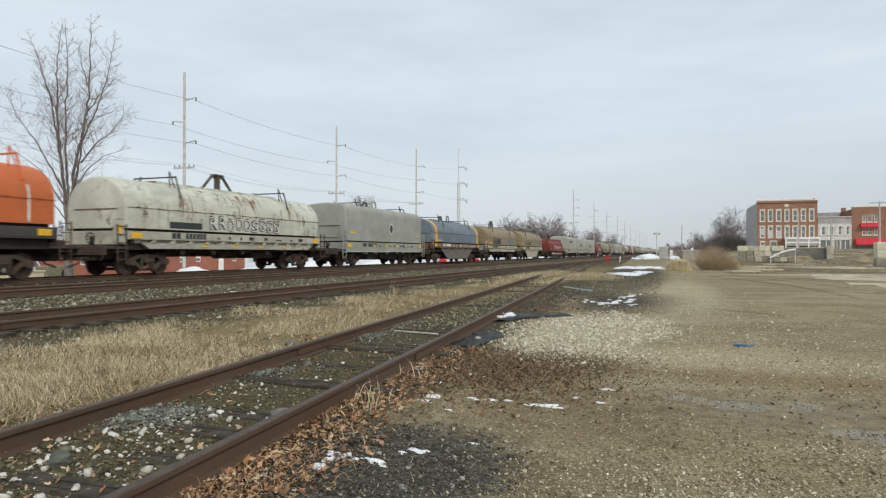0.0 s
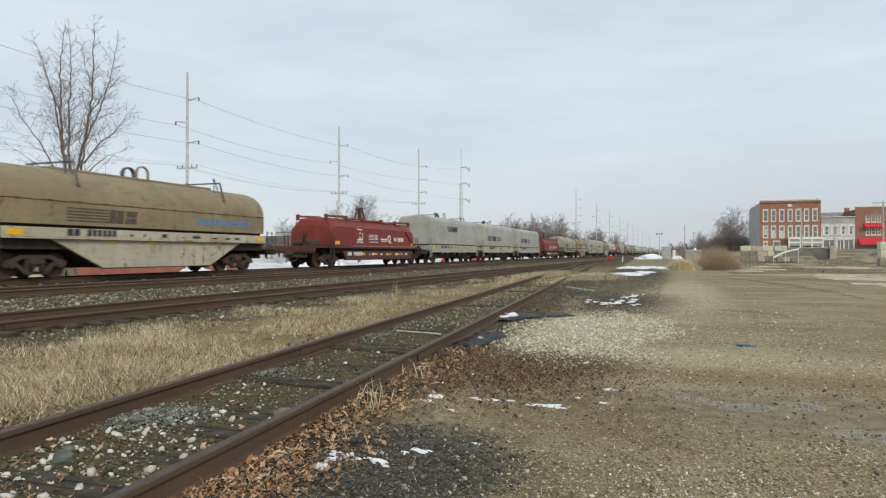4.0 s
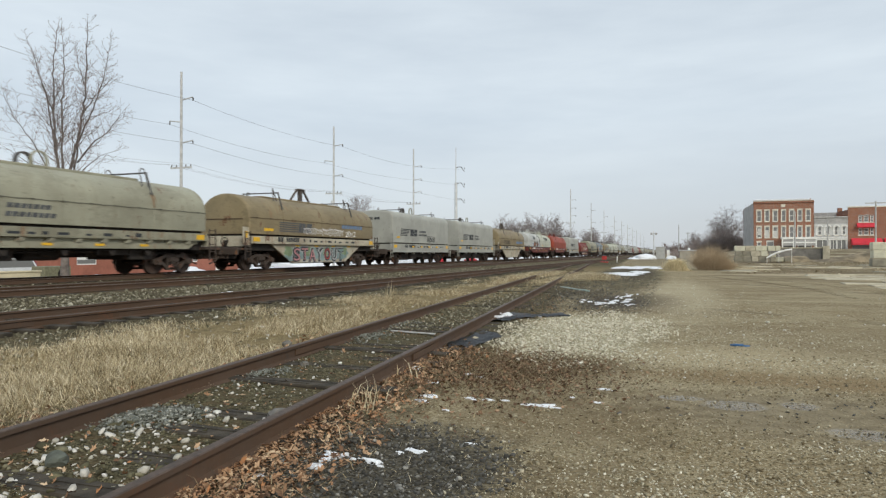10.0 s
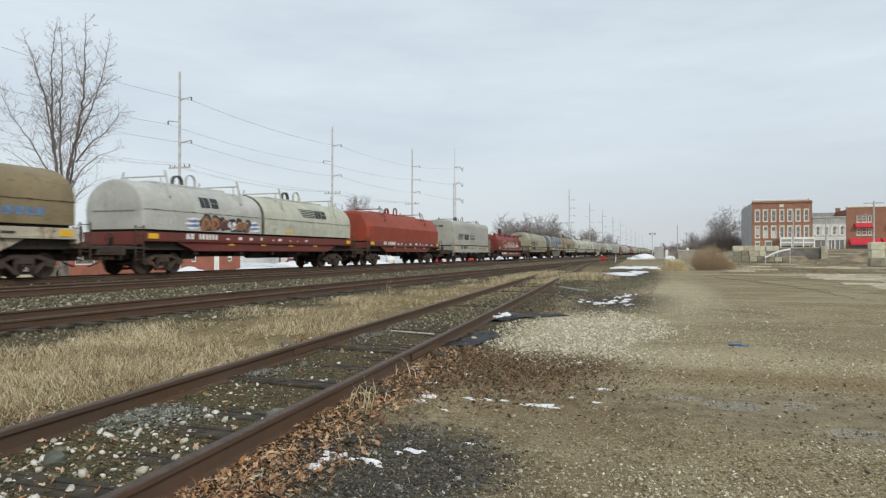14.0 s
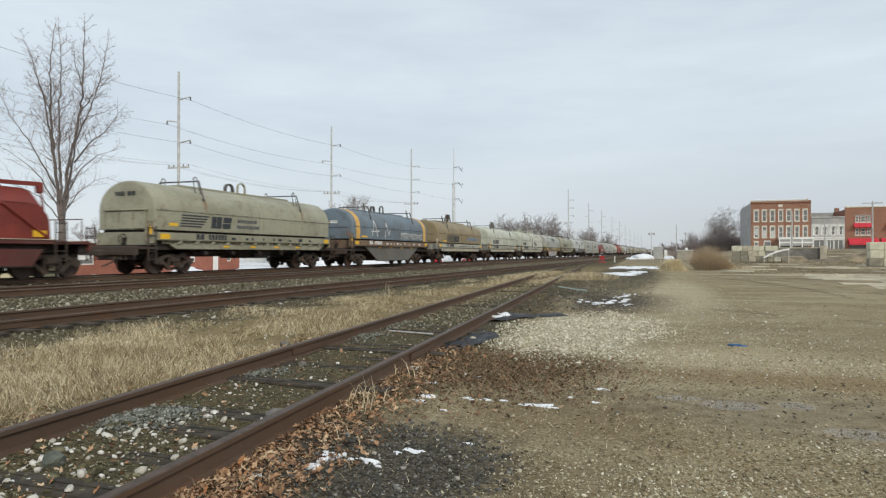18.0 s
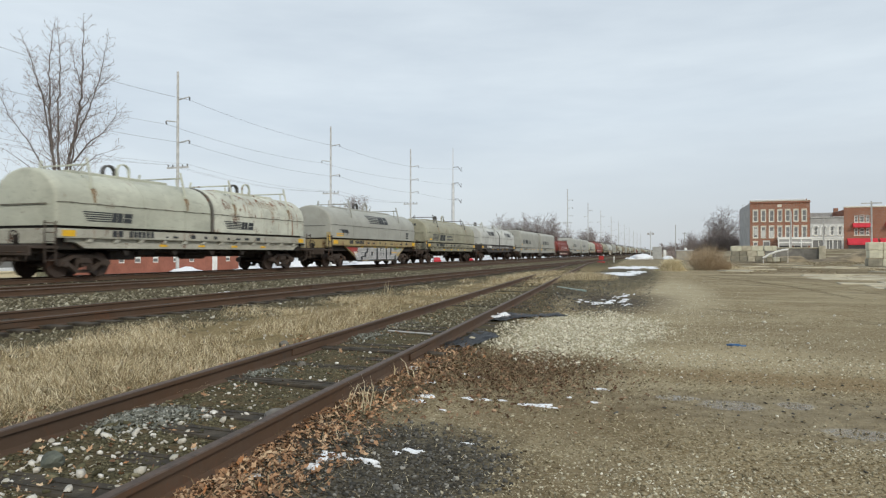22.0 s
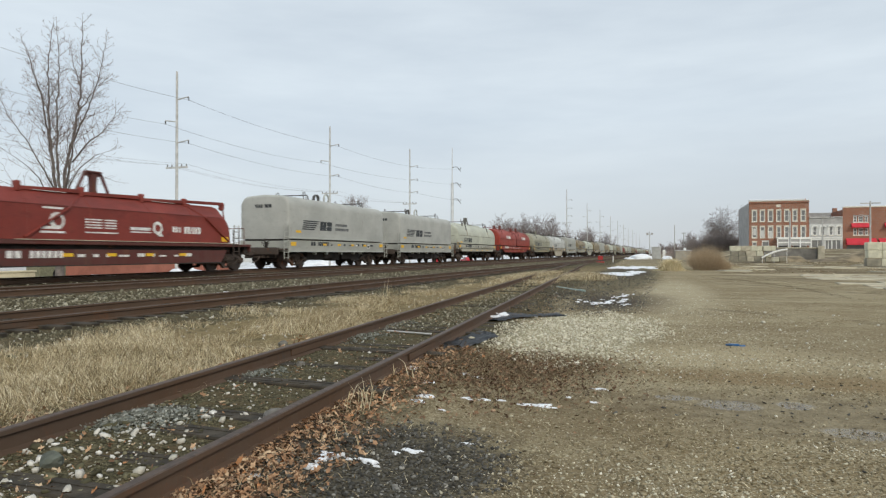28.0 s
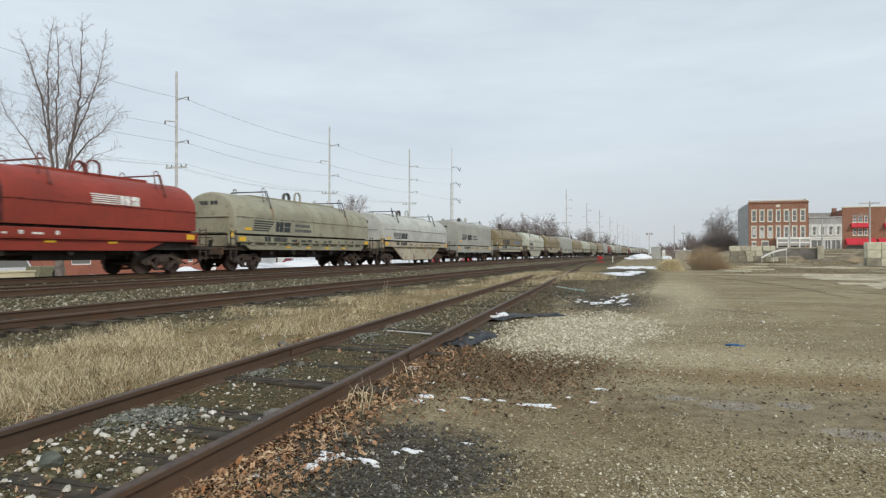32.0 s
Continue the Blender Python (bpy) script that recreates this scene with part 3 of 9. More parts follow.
def blades(name, x, y, high, wide, lean, material, label, category, base=0.0, w=None):
    """Thin bent blades, three triangles each."""
    n = len(x)
    a = R.random(n) * 6.283
    side = np.stack([np.cos(a), np.sin(a), np.zeros(n)], -1) * wide[:, None] * 0.5
    w = R.random(n) * 6.283 if w is None else w
    out = np.stack([np.cos(w), np.sin(w), np.zeros(n)], -1) * (high * lean)[:, None]
    root = np.stack([x, y, grounds(x, y) + base], -1)
    mid = root + out * 0.38
    mid[:, 2] += high * 0.62
    tip = root + out
    tip[:, 2] += high * (1.0 - 0.25 * np.minimum(1.2, lean))
    v = np.stack([root - side, root + side, mid - side * 0.7, mid + side * 0.7, tip], 1).reshape(-1, 3)
    f = (np.array([(0, 1, 3), (0, 3, 2), (2, 3, 4)])[None] + 5 * np.arange(n)[:, None, None]).reshape(-1, 3)
    tagged(new(name, mesh_arrays(name, v, f, material)), label, category, kind="stuff")


LEAF = np.array([(-1, 0, 0.10), (-0.55, 0.30, 0.22), (-0.25, 0.20, 0.08), (0.10, 0.46, 0.34), (0.42, 0.24, 0.10), (1, 0, 0.30), (0.42, -0.24, 0.10), (0.10, -0.46, 0.34), (-0.25, -0.20, 0.08), (-0.55, -0.30, 0.22), (0.05, 0, 0.0)], float)
LEAF_F = np.array([(i, (i + 1) % 10, 10) for i in range(10)])


def leaves(name, x, y, size, material, label, piled=0.03):
    """Curled dead leaves with lobed edges."""
    n = len(x)
    p = LEAF[None] * np.stack([np.ones(n), 0.75 + 0.5 * R.random(n), R.normal(0.6, 0.7, n)], -1)[:, None, :]
    p = p + R.normal(0, 0.06, p.shape)
    a, tilt, roll = R.random(n) * 6.283, R.normal(0, 0.35, n), R.normal(0, 0.45, n)
    z = p[:, :, 2] + p[:, :, 0] * tilt[:, None] + p[:, :, 1] * roll[:, None]
    px = p[:, :, 0] * np.cos(a)[:, None] - p[:, :, 1] * np.sin(a)[:, None]
    py = p[:, :, 0] * np.sin(a)[:, None] + p[:, :, 1] * np.cos(a)[:, None]
    g = grounds(x, y) + 0.008 + piled * R.random(n)
    v = np.stack([px * size[:, None] + x[:, None], py * size[:, None] + y[:, None], z * size[:, None] + g[:, None]], -1).reshape(-1, 3)
    f = (LEAF_F[None] + 11 * np.arange(n)[:, None, None]).reshape(-1, 3)
    tagged(new(name, mesh_arrays(name, v, f, material)), label, "fallen leaves", kind="stuff")


def spread(n, x0, x1, y0, y1, power=1.0):
    """Random places, denser towards y0 as power grows."""
    u = R.random(n)
    if power != 1.0:
        e = 1 - power
        y = (y0 ** e + u * (y1 ** e - y0 ** e)) ** (1 / e)
    else:
        y = y0 * (y1 / y0) ** u
    return x0 + (x1 - x0) * R.random(n), y


def lognorm(n, mean, sigma, top):
    return np.minimum(top, mean * np.exp(R.normal(0, sigma, n)))


def along(n, d0, d1, y0, y1, power=1.0):
    """Places at a distance from the siding's middle."""
    d, y = spread(n, d0, d1, y0, y1, power)
    return d + np.array([siding_x(v) for v in y]), y


S_LOT = scattered("lot_pebbles", [(0.0, (0.155, 0.12, 0.070)), (0.4, (0.275, 0.228, 0.140)), (0.75, (0.41, 0.355, 0.235)), (0.97, (0.56, 0.50, 0.37))])
S_PALE = scattered("pale_gravel", [(0.0, (0.33, 0.295, 0.20)), (0.35, (0.58, 0.535, 0.40)), (0.75, (0.74, 0.695, 0.55)), (1.0, (0.84, 0.80, 0.68))])
S_BALLAST = scattered("ballast_stone", [(0.0, (0.07, 0.063, 0.041)), (0.4, (0.155, 0.142, 0.095)), (0.8, (0.275, 0.255, 0.18)), (0.97, (0.50, 0.47, 0.37))])
S_MIX = scattered("siding_stone", [(0.0, (0.045, 0.043, 0.028)), (0.5, (0.122, 0.112, 0.064)), (0.93, (0.26, 0.238, 0.155)), (0.97, (0.60, 0.58, 0.53))])
S_DARK = scattered("dark_cinder", [(0.0, (0.045, 0.044, 0.040)), (0.6, (0.105, 0.102, 0.092)), (0.9, (0.19, 0.187, 0.172)), (1.0, (0.40, 0.385, 0.34))])
S_SLATE = scattered("slate_ballast", [(0.0, (0.085, 0.085, 0.068)), (0.5, (0.185, 0.192, 0.162)), (0.85, (0.285, 0.295, 0.260)), (1.0, (0.50, 0.50, 0.45))])
S_WHITE = scattered("white_stone", [(0.0, (0.50, 0.47, 0.40)), (0.6, (0.66, 0.63, 0.57)), (1.0, (0.80, 0.78, 0.74))])
S_STRAW = scattered("dry_grass", [(0.0, (0.12, 0.086, 0.046)), (0.28, (0.39, 0.305, 0.175)), (0.65, (0.67, 0.565, 0.365)), (1.0, (0.88, 0.80, 0.59))])
# The same dry grass, coloured brighter for the sky it catches.
S_SKYLIT_GRASS = scattered("skylit_grass", [(0.0, (0.45, 0.36, 0.20)), (0.4, (0.72, 0.61, 0.38)), (1.0, (0.90, 0.80, 0.55))])
S_BROWN = scattered("dead_stalk", [(0.0, (0.09, 0.062, 0.036)), (0.5, (0.19, 0.135, 0.08)), (1.0, (0.42, 0.33, 0.20))])
S_LEAF = scattered("oak_leaf", [(0.0, (0.13, 0.075, 0.05)), (0.25, (0.26, 0.15, 0.085)), (0.5, (0.41, 0.235, 0.130)), (0.72, (0.52, 0.345, 0.21)), (0.90, (0.60, 0.455, 0.30)), (0.97, (0.46, 0.22, 0.10))])
S_LEAF_OLD = scattered("trodden_leaf", [(0.0, (0.07, 0.043, 0.028)), (0.5, (0.17, 0.098, 0.058)), (0.85, (0.31, 0.185, 0.11)), (1.0, (0.46, 0.31, 0.20))])
S_SCRUB = scattered("scrub_twig", [(0.0, (0.42, 0.315, 0.20)), (0.5, (0.56, 0.435, 0.29)), (1.0, (0.68, 0.555, 0.40))])
S_THICKET = scattered("thicket_twig", [(0.0, (0.23, 0.19, 0.175)), (0.6, (0.36, 0.305, 0.285)), (1.0, (0.48, 0.41, 0.385))])
S_RUT = scattered("churned_earth", [(0.0, (0.10, 0.083, 0.052)), (0.6, (0.165, 0.138, 0.088)), (1.0, (0.25, 0.21, 0.14))])
S_HEDGE = scattered("hedge_twig", [(0.0, (0.34, 0.28, 0.26)), (0.6, (0.48, 0.40, 0.37)), (1.0, (0.60, 0.50, 0.46))])

# the lot: fine gravel everywhere, coarser in drifts, little of it on the damp ground
def wetness(x, y):
    return np.clip(1.25 - np.sqrt(((x - 1.7) / 2.5) ** 2 + ((y - 6.1) / 0.85) ** 2), 0, 1)


n = 72000
u, y = spread(n, 0.0, 1.0, 2.1, 20, 1.45)
x = -2.0 + u * (2.0 + 0.36 * y + 0.25)
d = np.array([noise.noise((a * 0.5, b * 0.5, 5)) for a, b in zip(x, y)])
keep = (d + R.random(n) * 0.9 > 0.18) & (R.random(n) > wetness(x, y) * 0.95) & (((x + 1.68) / 0.8) ** 2 + ((y - 3.75) / 1.0) ** 2 > 0.6 + 0.5 * R.random(n))
stones("lot_gravel", x[keep], y[keep], lognorm(keep.sum(), 0.0100, 0.45, 0.034), S_LOT, "tan gravel strewn over a muddy lot", "gravel", flat=0.45)
u, y = spread(380, 0.0, 1.0, 2.4, 28, 1.1)
x = -1.4 + u * (1.4 + 0.36 * y)
stones("lot_pebble", x, y, lognorm(380, 0.014, 0.45, 0.05), S_PALE, "pale pebbles lying on the muddy lot", "pebbles", flat=0.5, near=True)
for cx, cy, rx, ry, n in ((0.05, 3.95, 0.55, 0.28, 900), (-0.2, 8.7, 0.55, 0.55, 900), (1.5, 8.9, 0.9, 0.32, 1100), (1.25, 5.10, 0.30, 0.10, 260), (0.4, 12.5, 0.8, 1.6, 400), (0.9, 10.6, 0.9, 0.8, 450), (0.7, 15.5, 0.8, 1.6, 200), (0.6, 13.3, 1.0, 2.0, 900), (1.7, 11.2, 0.9, 0.7, 450)):
    x, y = R.normal(cx, rx, n), R.normal(cy, ry, n)
    stones("pale_drift", x, y, lognorm(n, 0.0115, 0.40, 0.035), S_PALE, "drift of pale gravel on the lot", "gravel", flat=0.5, near=cy < 6)
n = 130
x, y = R.normal(1.2, 0.8, n), R.normal(6.2, 0.7, n)
stones("dark_clods", x, y, lognorm(n, 0.022, 0.45, 0.06), S_DARK, "dark wet clods in the mud", "clods", flat=0.4, near=True)
u, y = spread(150, 0.0, 1.0, 7, 26, 1.0)
x = -0.6 + u * (0.6 + 0.38 * y)
stones("lot_pebble", x, y, lognorm(150, 0.020, 0.35, 0.045), S_WHITE, "white stones scattered over the muddy lot", "pebbles", flat=0.5)
for off, n in ((0.0, 2200), (1.7, 1200)):
    y = 22.0 + 18.0 * R.random(n)
    x = 5.0 - 0.0105 * (y - 22.0) ** 2 + off + R.normal(0, 0.13, n)
    stones("dark_clods", x, y, lognorm(n, 0.014, 0.4, 0.030), S_RUT, "dark churned earth along a wheel rut", "clods", flat=0.25)
n = 5200
x, y = spread(n, 3.0, 30.0, 46, 88, 1.0)
d = np.array([noise.noise((a * 0.16, b * 0.45, 13)) for a, b in zip(x, y)])
keep = d + 0.25 * R.random(n) > 0.12
blades("dead_stalks", x[keep], y[keep], 0.04 + 0.10 * R.random(keep.sum()), 0.02 + 0.02 * R.random(keep.sum()), 0.8 + 1.6 * R.random(keep.sum()), S_LOT, "low dead brown weeds over the yard", "dead stalks")
for seed, m, text in ((23, S_BROWN, "patches of dark dead weeds over the yard"), (29, S_STRAW, "patches of straw-coloured dead grass over the yard")):
    x, y = spread(9000, 3.0, 30.0, 45, 90, 1.0)
    d = np.array([noise.noise((a * 0.35, b * 0.22, seed)) for a, b in zip(x, y)])
    keep = d > 0.16 + 0.15 * R.random(9000)
    blades("dead_stalks", x[keep], y[keep], 0.03 + 0.09 * R.random(keep.sum()), 0.02 + 0.03 * R.random(keep.sum()), 1.2 + 2.4 * R.random(keep.sum()), m, text, "dead stalks")
n = 900
x, y = spread(n, 3.0, 28.0, 44, 86, 1.0)
stones("rubble", x, y, lognorm(n, 0.045, 0.45, 0.12), S_LOT, "brown rubble strewn over the yard", "rubble", flat=0.5)
n = 1600
x, y = 15.5 + 13.0 * R.random(n), 88.5 + 3.4 * R.random(n)
blades("dead_stalks", x, y, 0.08 + 0.22 * R.random(n), 0.03 + 0.03 * R.random(n), 0.6 + 1.4 * R.random(n), S_LOT, "dark dead weeds at the foot of the bank", "dead stalks")
# behind and beside where one stands
n = 5000
x, y = -2.0 + 8.5 * R.random(n), -7 + 9.3 * R.random(n)
stones("lot_gravel", x, y, lognorm(n, 0.0115, 0.4, 0.04), S_LOT, "tan gravel strewn over a muddy lot", "gravel", flat=0.45)
n = 5000
x, y = -2.0 + 5.2 * R.random(n), 2.45 - np.abs(R.normal(0, 1.5, n))
stones("lot_gravel", x, y, lognorm(n, 0.0105, 0.45, 0.034), S_LOT, "tan gravel strewn over a muddy lot", "gravel", flat=0.45)
y = -8.0 + 10.2 * R.random(2600)
x = np.array([siding_x(v) for v in y]) - 0.70 + 1.40 * R.random(2600)
stones("siding_stones", x, y, lognorm(2600, 0.015, 0.42, 0.04), S_MIX, "grey and brown stones between the siding's rails", "stones")
y = -8.0 + 10.2 * R.random(150)
x = np.array([siding_x(v) for v in y]) - 0.64 + 1.28 * R.random(150)
stones("white_stones", x, y, lognorm(150, 0.030, 0.40, 0.07), S_WHITE, "white stones between the rusty rails", "stones", flat=0.55)
x, y = R.normal(-1.75, 0.22, 1500), -7 + 9.3 * R.random(1500)
leaves("oak_leaves", x - 0.0885 * y, y, 0.012 + 0.024 * R.random(1500), S_LEAF, "brown fallen leaves drifted against the rail")
n = 1500
x, y = R.normal(0, 0.35, n), -9 + 11.3 * R.random(n)
stones("siding_stones", x + np.array([siding_x(v) for v in y]), y, lognorm(n, 0.018, 0.45, 0.06), S_MIX, "grey and brown stones between the siding's rails", "stones")

# the patch of white gravel
n = 15000
a, r = R.random(n) * 6.283, np.sqrt(R.random(n))
wob = np.array([1 + 0.30 * noise.noise((math.cos(v) * 1.5, math.sin(v) * 1.5, 2)) for v in a])
x, y = -1.42 + 1.42 * r * wob * np.cos(a) + R.normal(0, 0.10, n), 11.3 + 3.8 * r * wob * np.sin(a) + R.normal(0, 0.25, n)
clot = np.array([noise.noise((p * 1.3, q * 0.9, 31)) for p, q in zip(x, y)])
keep = R.random(n) > (r - 0.50) * 1.5 - clot * 0.9
stones("white_gravel", x[keep], y[keep], lognorm(keep.sum(), 0.019, 0.42, 0.06), S_PALE, "spread patch of white crushed gravel", "gravel")
x, y = spread(3500, -1.4, 1.4, 14, 42, 1.2)
x = 0.3 + R.normal(0, 1.3, 3500)
keep = R.random(3500) < 0.5
x, y = x[keep], y[keep]
stones("lane_gravel", x, y, lognorm(len(x), 0.015, 0.4, 0.05), S_PALE, "thin pale gravel along the lot's edge", "gravel")
# dark cinders near the siding
x, y = spread(11000, -2.75, -0.75, 2.6, 6.2, 1.2)
d = ((x + 1.68) / 0.75) ** 2 + ((y - 3.75) / 0.95) ** 2
keep = d < 0.5 + R.random(11000) * 0.9
stones("dark_cinders", x[keep], y[keep], lognorm(keep.sum(), 0.0145, 0.42, 0.045), S_DARK, "dark cinders and crushed stone", "cinders", near=True)
x, y = spread(2600, -3.4, -0.6, 15, 36, 1.1)
stones("dark_cinders", x, y, lognorm(2600, 0.02, 0.4, 0.05), S_DARK, "dark cinders beside the siding", "cinders")
for n, m, s, text in ((1500, S_DARK, 0.024, "dark cinders and rubble by the siding"), (120, S_PALE, 0.024, "pale rubble by the siding"), (400, S_BALLAST, 0.024, "grey rubble by the siding")):
    x, y = along(n, 0.9, 3.2, 14, 46, 1.1)
    stones("rubble", x, y, lognorm(n, s, 0.45, 0.09), m, text, "rubble")
x, y = along(3200, -0.68, 0.68, 10, 48, 1.15)
stones("siding_ballast", x, y, lognorm(3200, 0.028, 0.4, 0.08), S_BALLAST, "grey ballast between the siding's rails", "ballast")
x, y = along(1300, 0.9, 3.0, 14, 44, 1.1)
blades("dead_stalks", x, y, 0.02 + 0.08 * R.random(1300), 0.006 + 0.008 * R.random(1300), 1.0 + 2.0 * R.random(1300), S_BROWN, "dead straw flattened on the earth by the siding", "dead stalks")
# between the siding's rails and along it
x, y = along(7000, -0.70, 0.70, 2.0, 26, 1.3)
stones("siding_stones", x, y, lognorm(7000, 0.015, 0.42, 0.04), S_MIX, "grey and brown stones between the siding's rails", "stones", near=True)
x, y = along(60, -0.62, 0.62, 2.2, 4.6, 1.6)
stones("white_stones", x, y, lognorm(60, 0.055, 0.30, 0.085), S_WHITE, "large white stones between the rusty rails", "stones", flat=0.6, near=True)
x, y = along(70, -0.62, 0.62, 2.2, 5.0, 1.6)
stones("siding_stones", x, y, lognorm(70, 0.060, 0.30, 0.10), S_MIX, "large dull stones between the rusty rails", "stones", flat=0.5, near=True)
x, y = along(340, -0.66, 0.66, 2.2, 6.0, 1.5)
stones("white_stones", x, y, lognorm(340, 0.024, 0.40, 0.052), S_WHITE, "white stones between the rusty rails", "stones", flat=0.55, near=True)
x, y = along(80, -0.66, 0.66, 6.5, 20, 1.3)
stones("white_stones", x, y, lognorm(80, 0.022, 0.40, 0.05), S_WHITE, "white stones between the rusty rails", "stones", flat=0.55, near=True)
for cx, cy, rx, ry, n in ((-3.92, 3.98, 0.17, 0.19, 1300), (-3.72, 4.15, 0.14, 0.14, 450), (-4.10, 5.88, 0.12, 0.24, 380), (-4.42, 8.95, 0.18, 0.32, 550), (-4.60, 10.6, 0.20, 0.5, 300)):
    x, y = R.normal(cx, rx, n), R.normal(cy, ry, n)
    heap = grounds(x, y) + 0.03 * np.exp(-((x - cx) / (1.4 * rx)) ** 2 - ((y - cy) / (1.4 * ry)) ** 2)
    stones("grey_ballast", x, y, lognorm(n, 0.017, 0.35, 0.045), S_SLATE, z=heap, label="blue-grey ballast heaped against the siding's rail", category="ballast")
x, y = along(2000, -1.25, -0.82, 2.0, 22, 1.4)
stones("siding_stones", x, y, lognorm(2000, 0.016, 0.42, 0.045), S_MIX, "stones along the siding's outer rail", "stones")
# ballast of the main lines
for x0, x1, y0, y1, n, s in ((-9.5, -7.6, 4, 60, 3200, 0.026), (-15.2, -11.8, 6, 80, 13000, 0.042), (-11.1, -9.9, 5, 60, 1500, 0.03), (-20.6, -17.6, 8, 80, 1500, 0.035)):
    x, y = spread(n, x0, x1, y0, y1, 1.2)
    stones("track_ballast", x, y, lognorm(n, s, 0.35, 0.12), S_BALLAST, "grey crushed-stone ballast between the main lines", "ballast", lift=0.5)

# dry grass between the siding and the near main line: leaning tufts with bare gaps
n = 2600
cx, cy = spread(n, -9.2, -4.35, 2.4, 40, 1.35)
gap = np.array([noise.noise((a * 0.75, b * 0.55, 9)) + 0.6 * noise.noise((a * 1.9, b * 1.6, 4)) for a, b in zip(cx, cy)])
left = np.array([siding_x(v) - 1.05 for v in cy])
rim = np.minimum((left - cx) / 0.6, (cx + 8.1 + 0.9 * gap) / 1.2)
keep = (left - cx > 0) & (rim > -0.25) & (gap * 1.3 + 0.10 + 0.30 * np.minimum(1, rim) - np.clip((cy - 7.5) * 0.03, 0, 0.36) > R.random(n) * 0.5)
cx, cy, rim, gap = cx[keep], cy[keep], np.clip(rim[keep], 0.15, 1), gap[keep]
per = 64
x = np.repeat(cx, per) + R.normal(0, 0.12, len(cx) * per)
y = np.repeat(cy, per) + R.normal(0, 0.12, len(cx) * per) * np.repeat(1 + 0.05 * cy, per)
high = np.repeat((0.09 + 0.16 * R.random(len(cx))) * (0.45 + 0.55 * rim) * (0.8 + 0.7 * gap), per) * (0.45 + 0.75 * R.random(len(x)))
comb = np.array([6.0 * noise.noise((a * 0.8, b * 0.8, 21)) for a, b in zip(cx, cy)]) - 0.6
blades("dry_grass", x, y, high, 0.0020 + 0.0022 * R.random(len(x)) + 0.00030 * y, 0.5 + 1.5 * R.random(len(x)) ** 1.5, S_STRAW, "dry straw-coloured grass in tangled tufts beside the rails", "grass", 0.0, np.repeat(comb, per) + R.normal(0, 1.4, len(x)))
m = 14000
k = R.integers(0, len(cx), m)
x, y = cx[k] + R.normal(0, 0.25, m), cy[k] + R.normal(0, 0.3, m)
blades("grass_thatch", x, y, 0.02 + 0.05 * R.random(m), 0.003 + 0.003 * R.random(m) + 0.0003 * y, 2.0 + 3.5 * R.random(m), S_STRAW, "flattened dead grass lying between the tufts", "grass")
x, y = spread(500, -9.3, -5.5, 3, 30, 1.25)
stones("verge_stones", x, y, lognorm(500, 0.03, 0.4, 0.09), S_WHITE, "pale stones on bare earth beside the main line", "stones", flat=0.5)
# the far tufts where the siding swings away
for cx, cy, rx, ry, n, hh in ((-4.1, 33.5, 1.0, 2.2, 3600, 0.42), (-7.2, 36, 0.8, 6.0, 3200, 0.32), (-5.2, 30, 0.5, 4.0, 1200, 0.25), (4.8, 62, 1.6, 5, 2500, 0.3)):
    x, y = R.normal(cx, rx * 0.55, n), R.normal(cy, ry * 0.55, n)
    blades("dry_grass", x, y, hh * (0.35 + 0.65 * R.random(n)), 0.009 + 0.010 * R.random(n), 0.5 + 1.4 * R.random(n), S_SKYLIT_GRASS if hh > 1 else S_STRAW, "tall dry grass tuft by the track", "grass")
n = 6500
x, y = R.normal(0.0, 0.42, n), R.normal(52.5, 0.55, n)
high = 1.15 * np.exp(-(((x - 0.1) / 0.75) ** 2)) * (0.45 + 0.55 * R.random(n))
blades("dry_grass", x, y, high, 0.011 + 0.012 * R.random(n), 0.3 + 0.8 * R.random(n), S_SKYLIT_GRASS, "rounded tuft of tall dry grass by the track, brightened for skylight", "grass")
# stubble and stalks
x, y = along(420, 0.82, 1.5, 2.4, 9, 1.4)
blades("dead_stalks", x, y, 0.05 + 0.08 * R.random(420), np.full(420, 0.005), 0.8 + 1.4 * R.random(420), S_BROWN, "dead stalks along the siding's rail", "dead stalks")
x, y = R.normal(-1.75, 0.55, 5200), R.normal(7.2, 0.75, 5200)
blades("dead_stalks", x, y, 0.025 + 0.05 * R.random(5200), np.full(5200, 0.007), 1.0 + 1.6 * R.random(5200), S_BROWN, "trampled brown stubble", "dead stalks")
x, y = spread(2600, -2.0, 3.5, 2.4, 9, 1.4)
blades("dead_stalks", x, y, 0.012 + 0.03 * R.random(2600), np.full(2600, 0.004), 1.5 + 1.6 * R.random(2600), S_STRAW, "short dead stubble on the lot", "dead stalks")
for cx, cy, n, hh in ((-2.45, 4.85, 16, 0.24), (-2.55, 5.15, 14, 0.22), (-2.2, 4.0, 8, 0.13), (-7.6, 17.0, 22, 0.55), (-2.62, 6.3, 8, 0.2)):
    x, y = R.normal(cx, 0.10, n), R.normal(cy, 0.12, n)
    blades("weed_stalks", x, y, hh * (0.5 + 0.7 * R.random(n)), np.full(n, 0.009), 0.2 + 0.5 * R.random(n), S_STRAW, "pale dead weed stalks beside the rail", "weed")
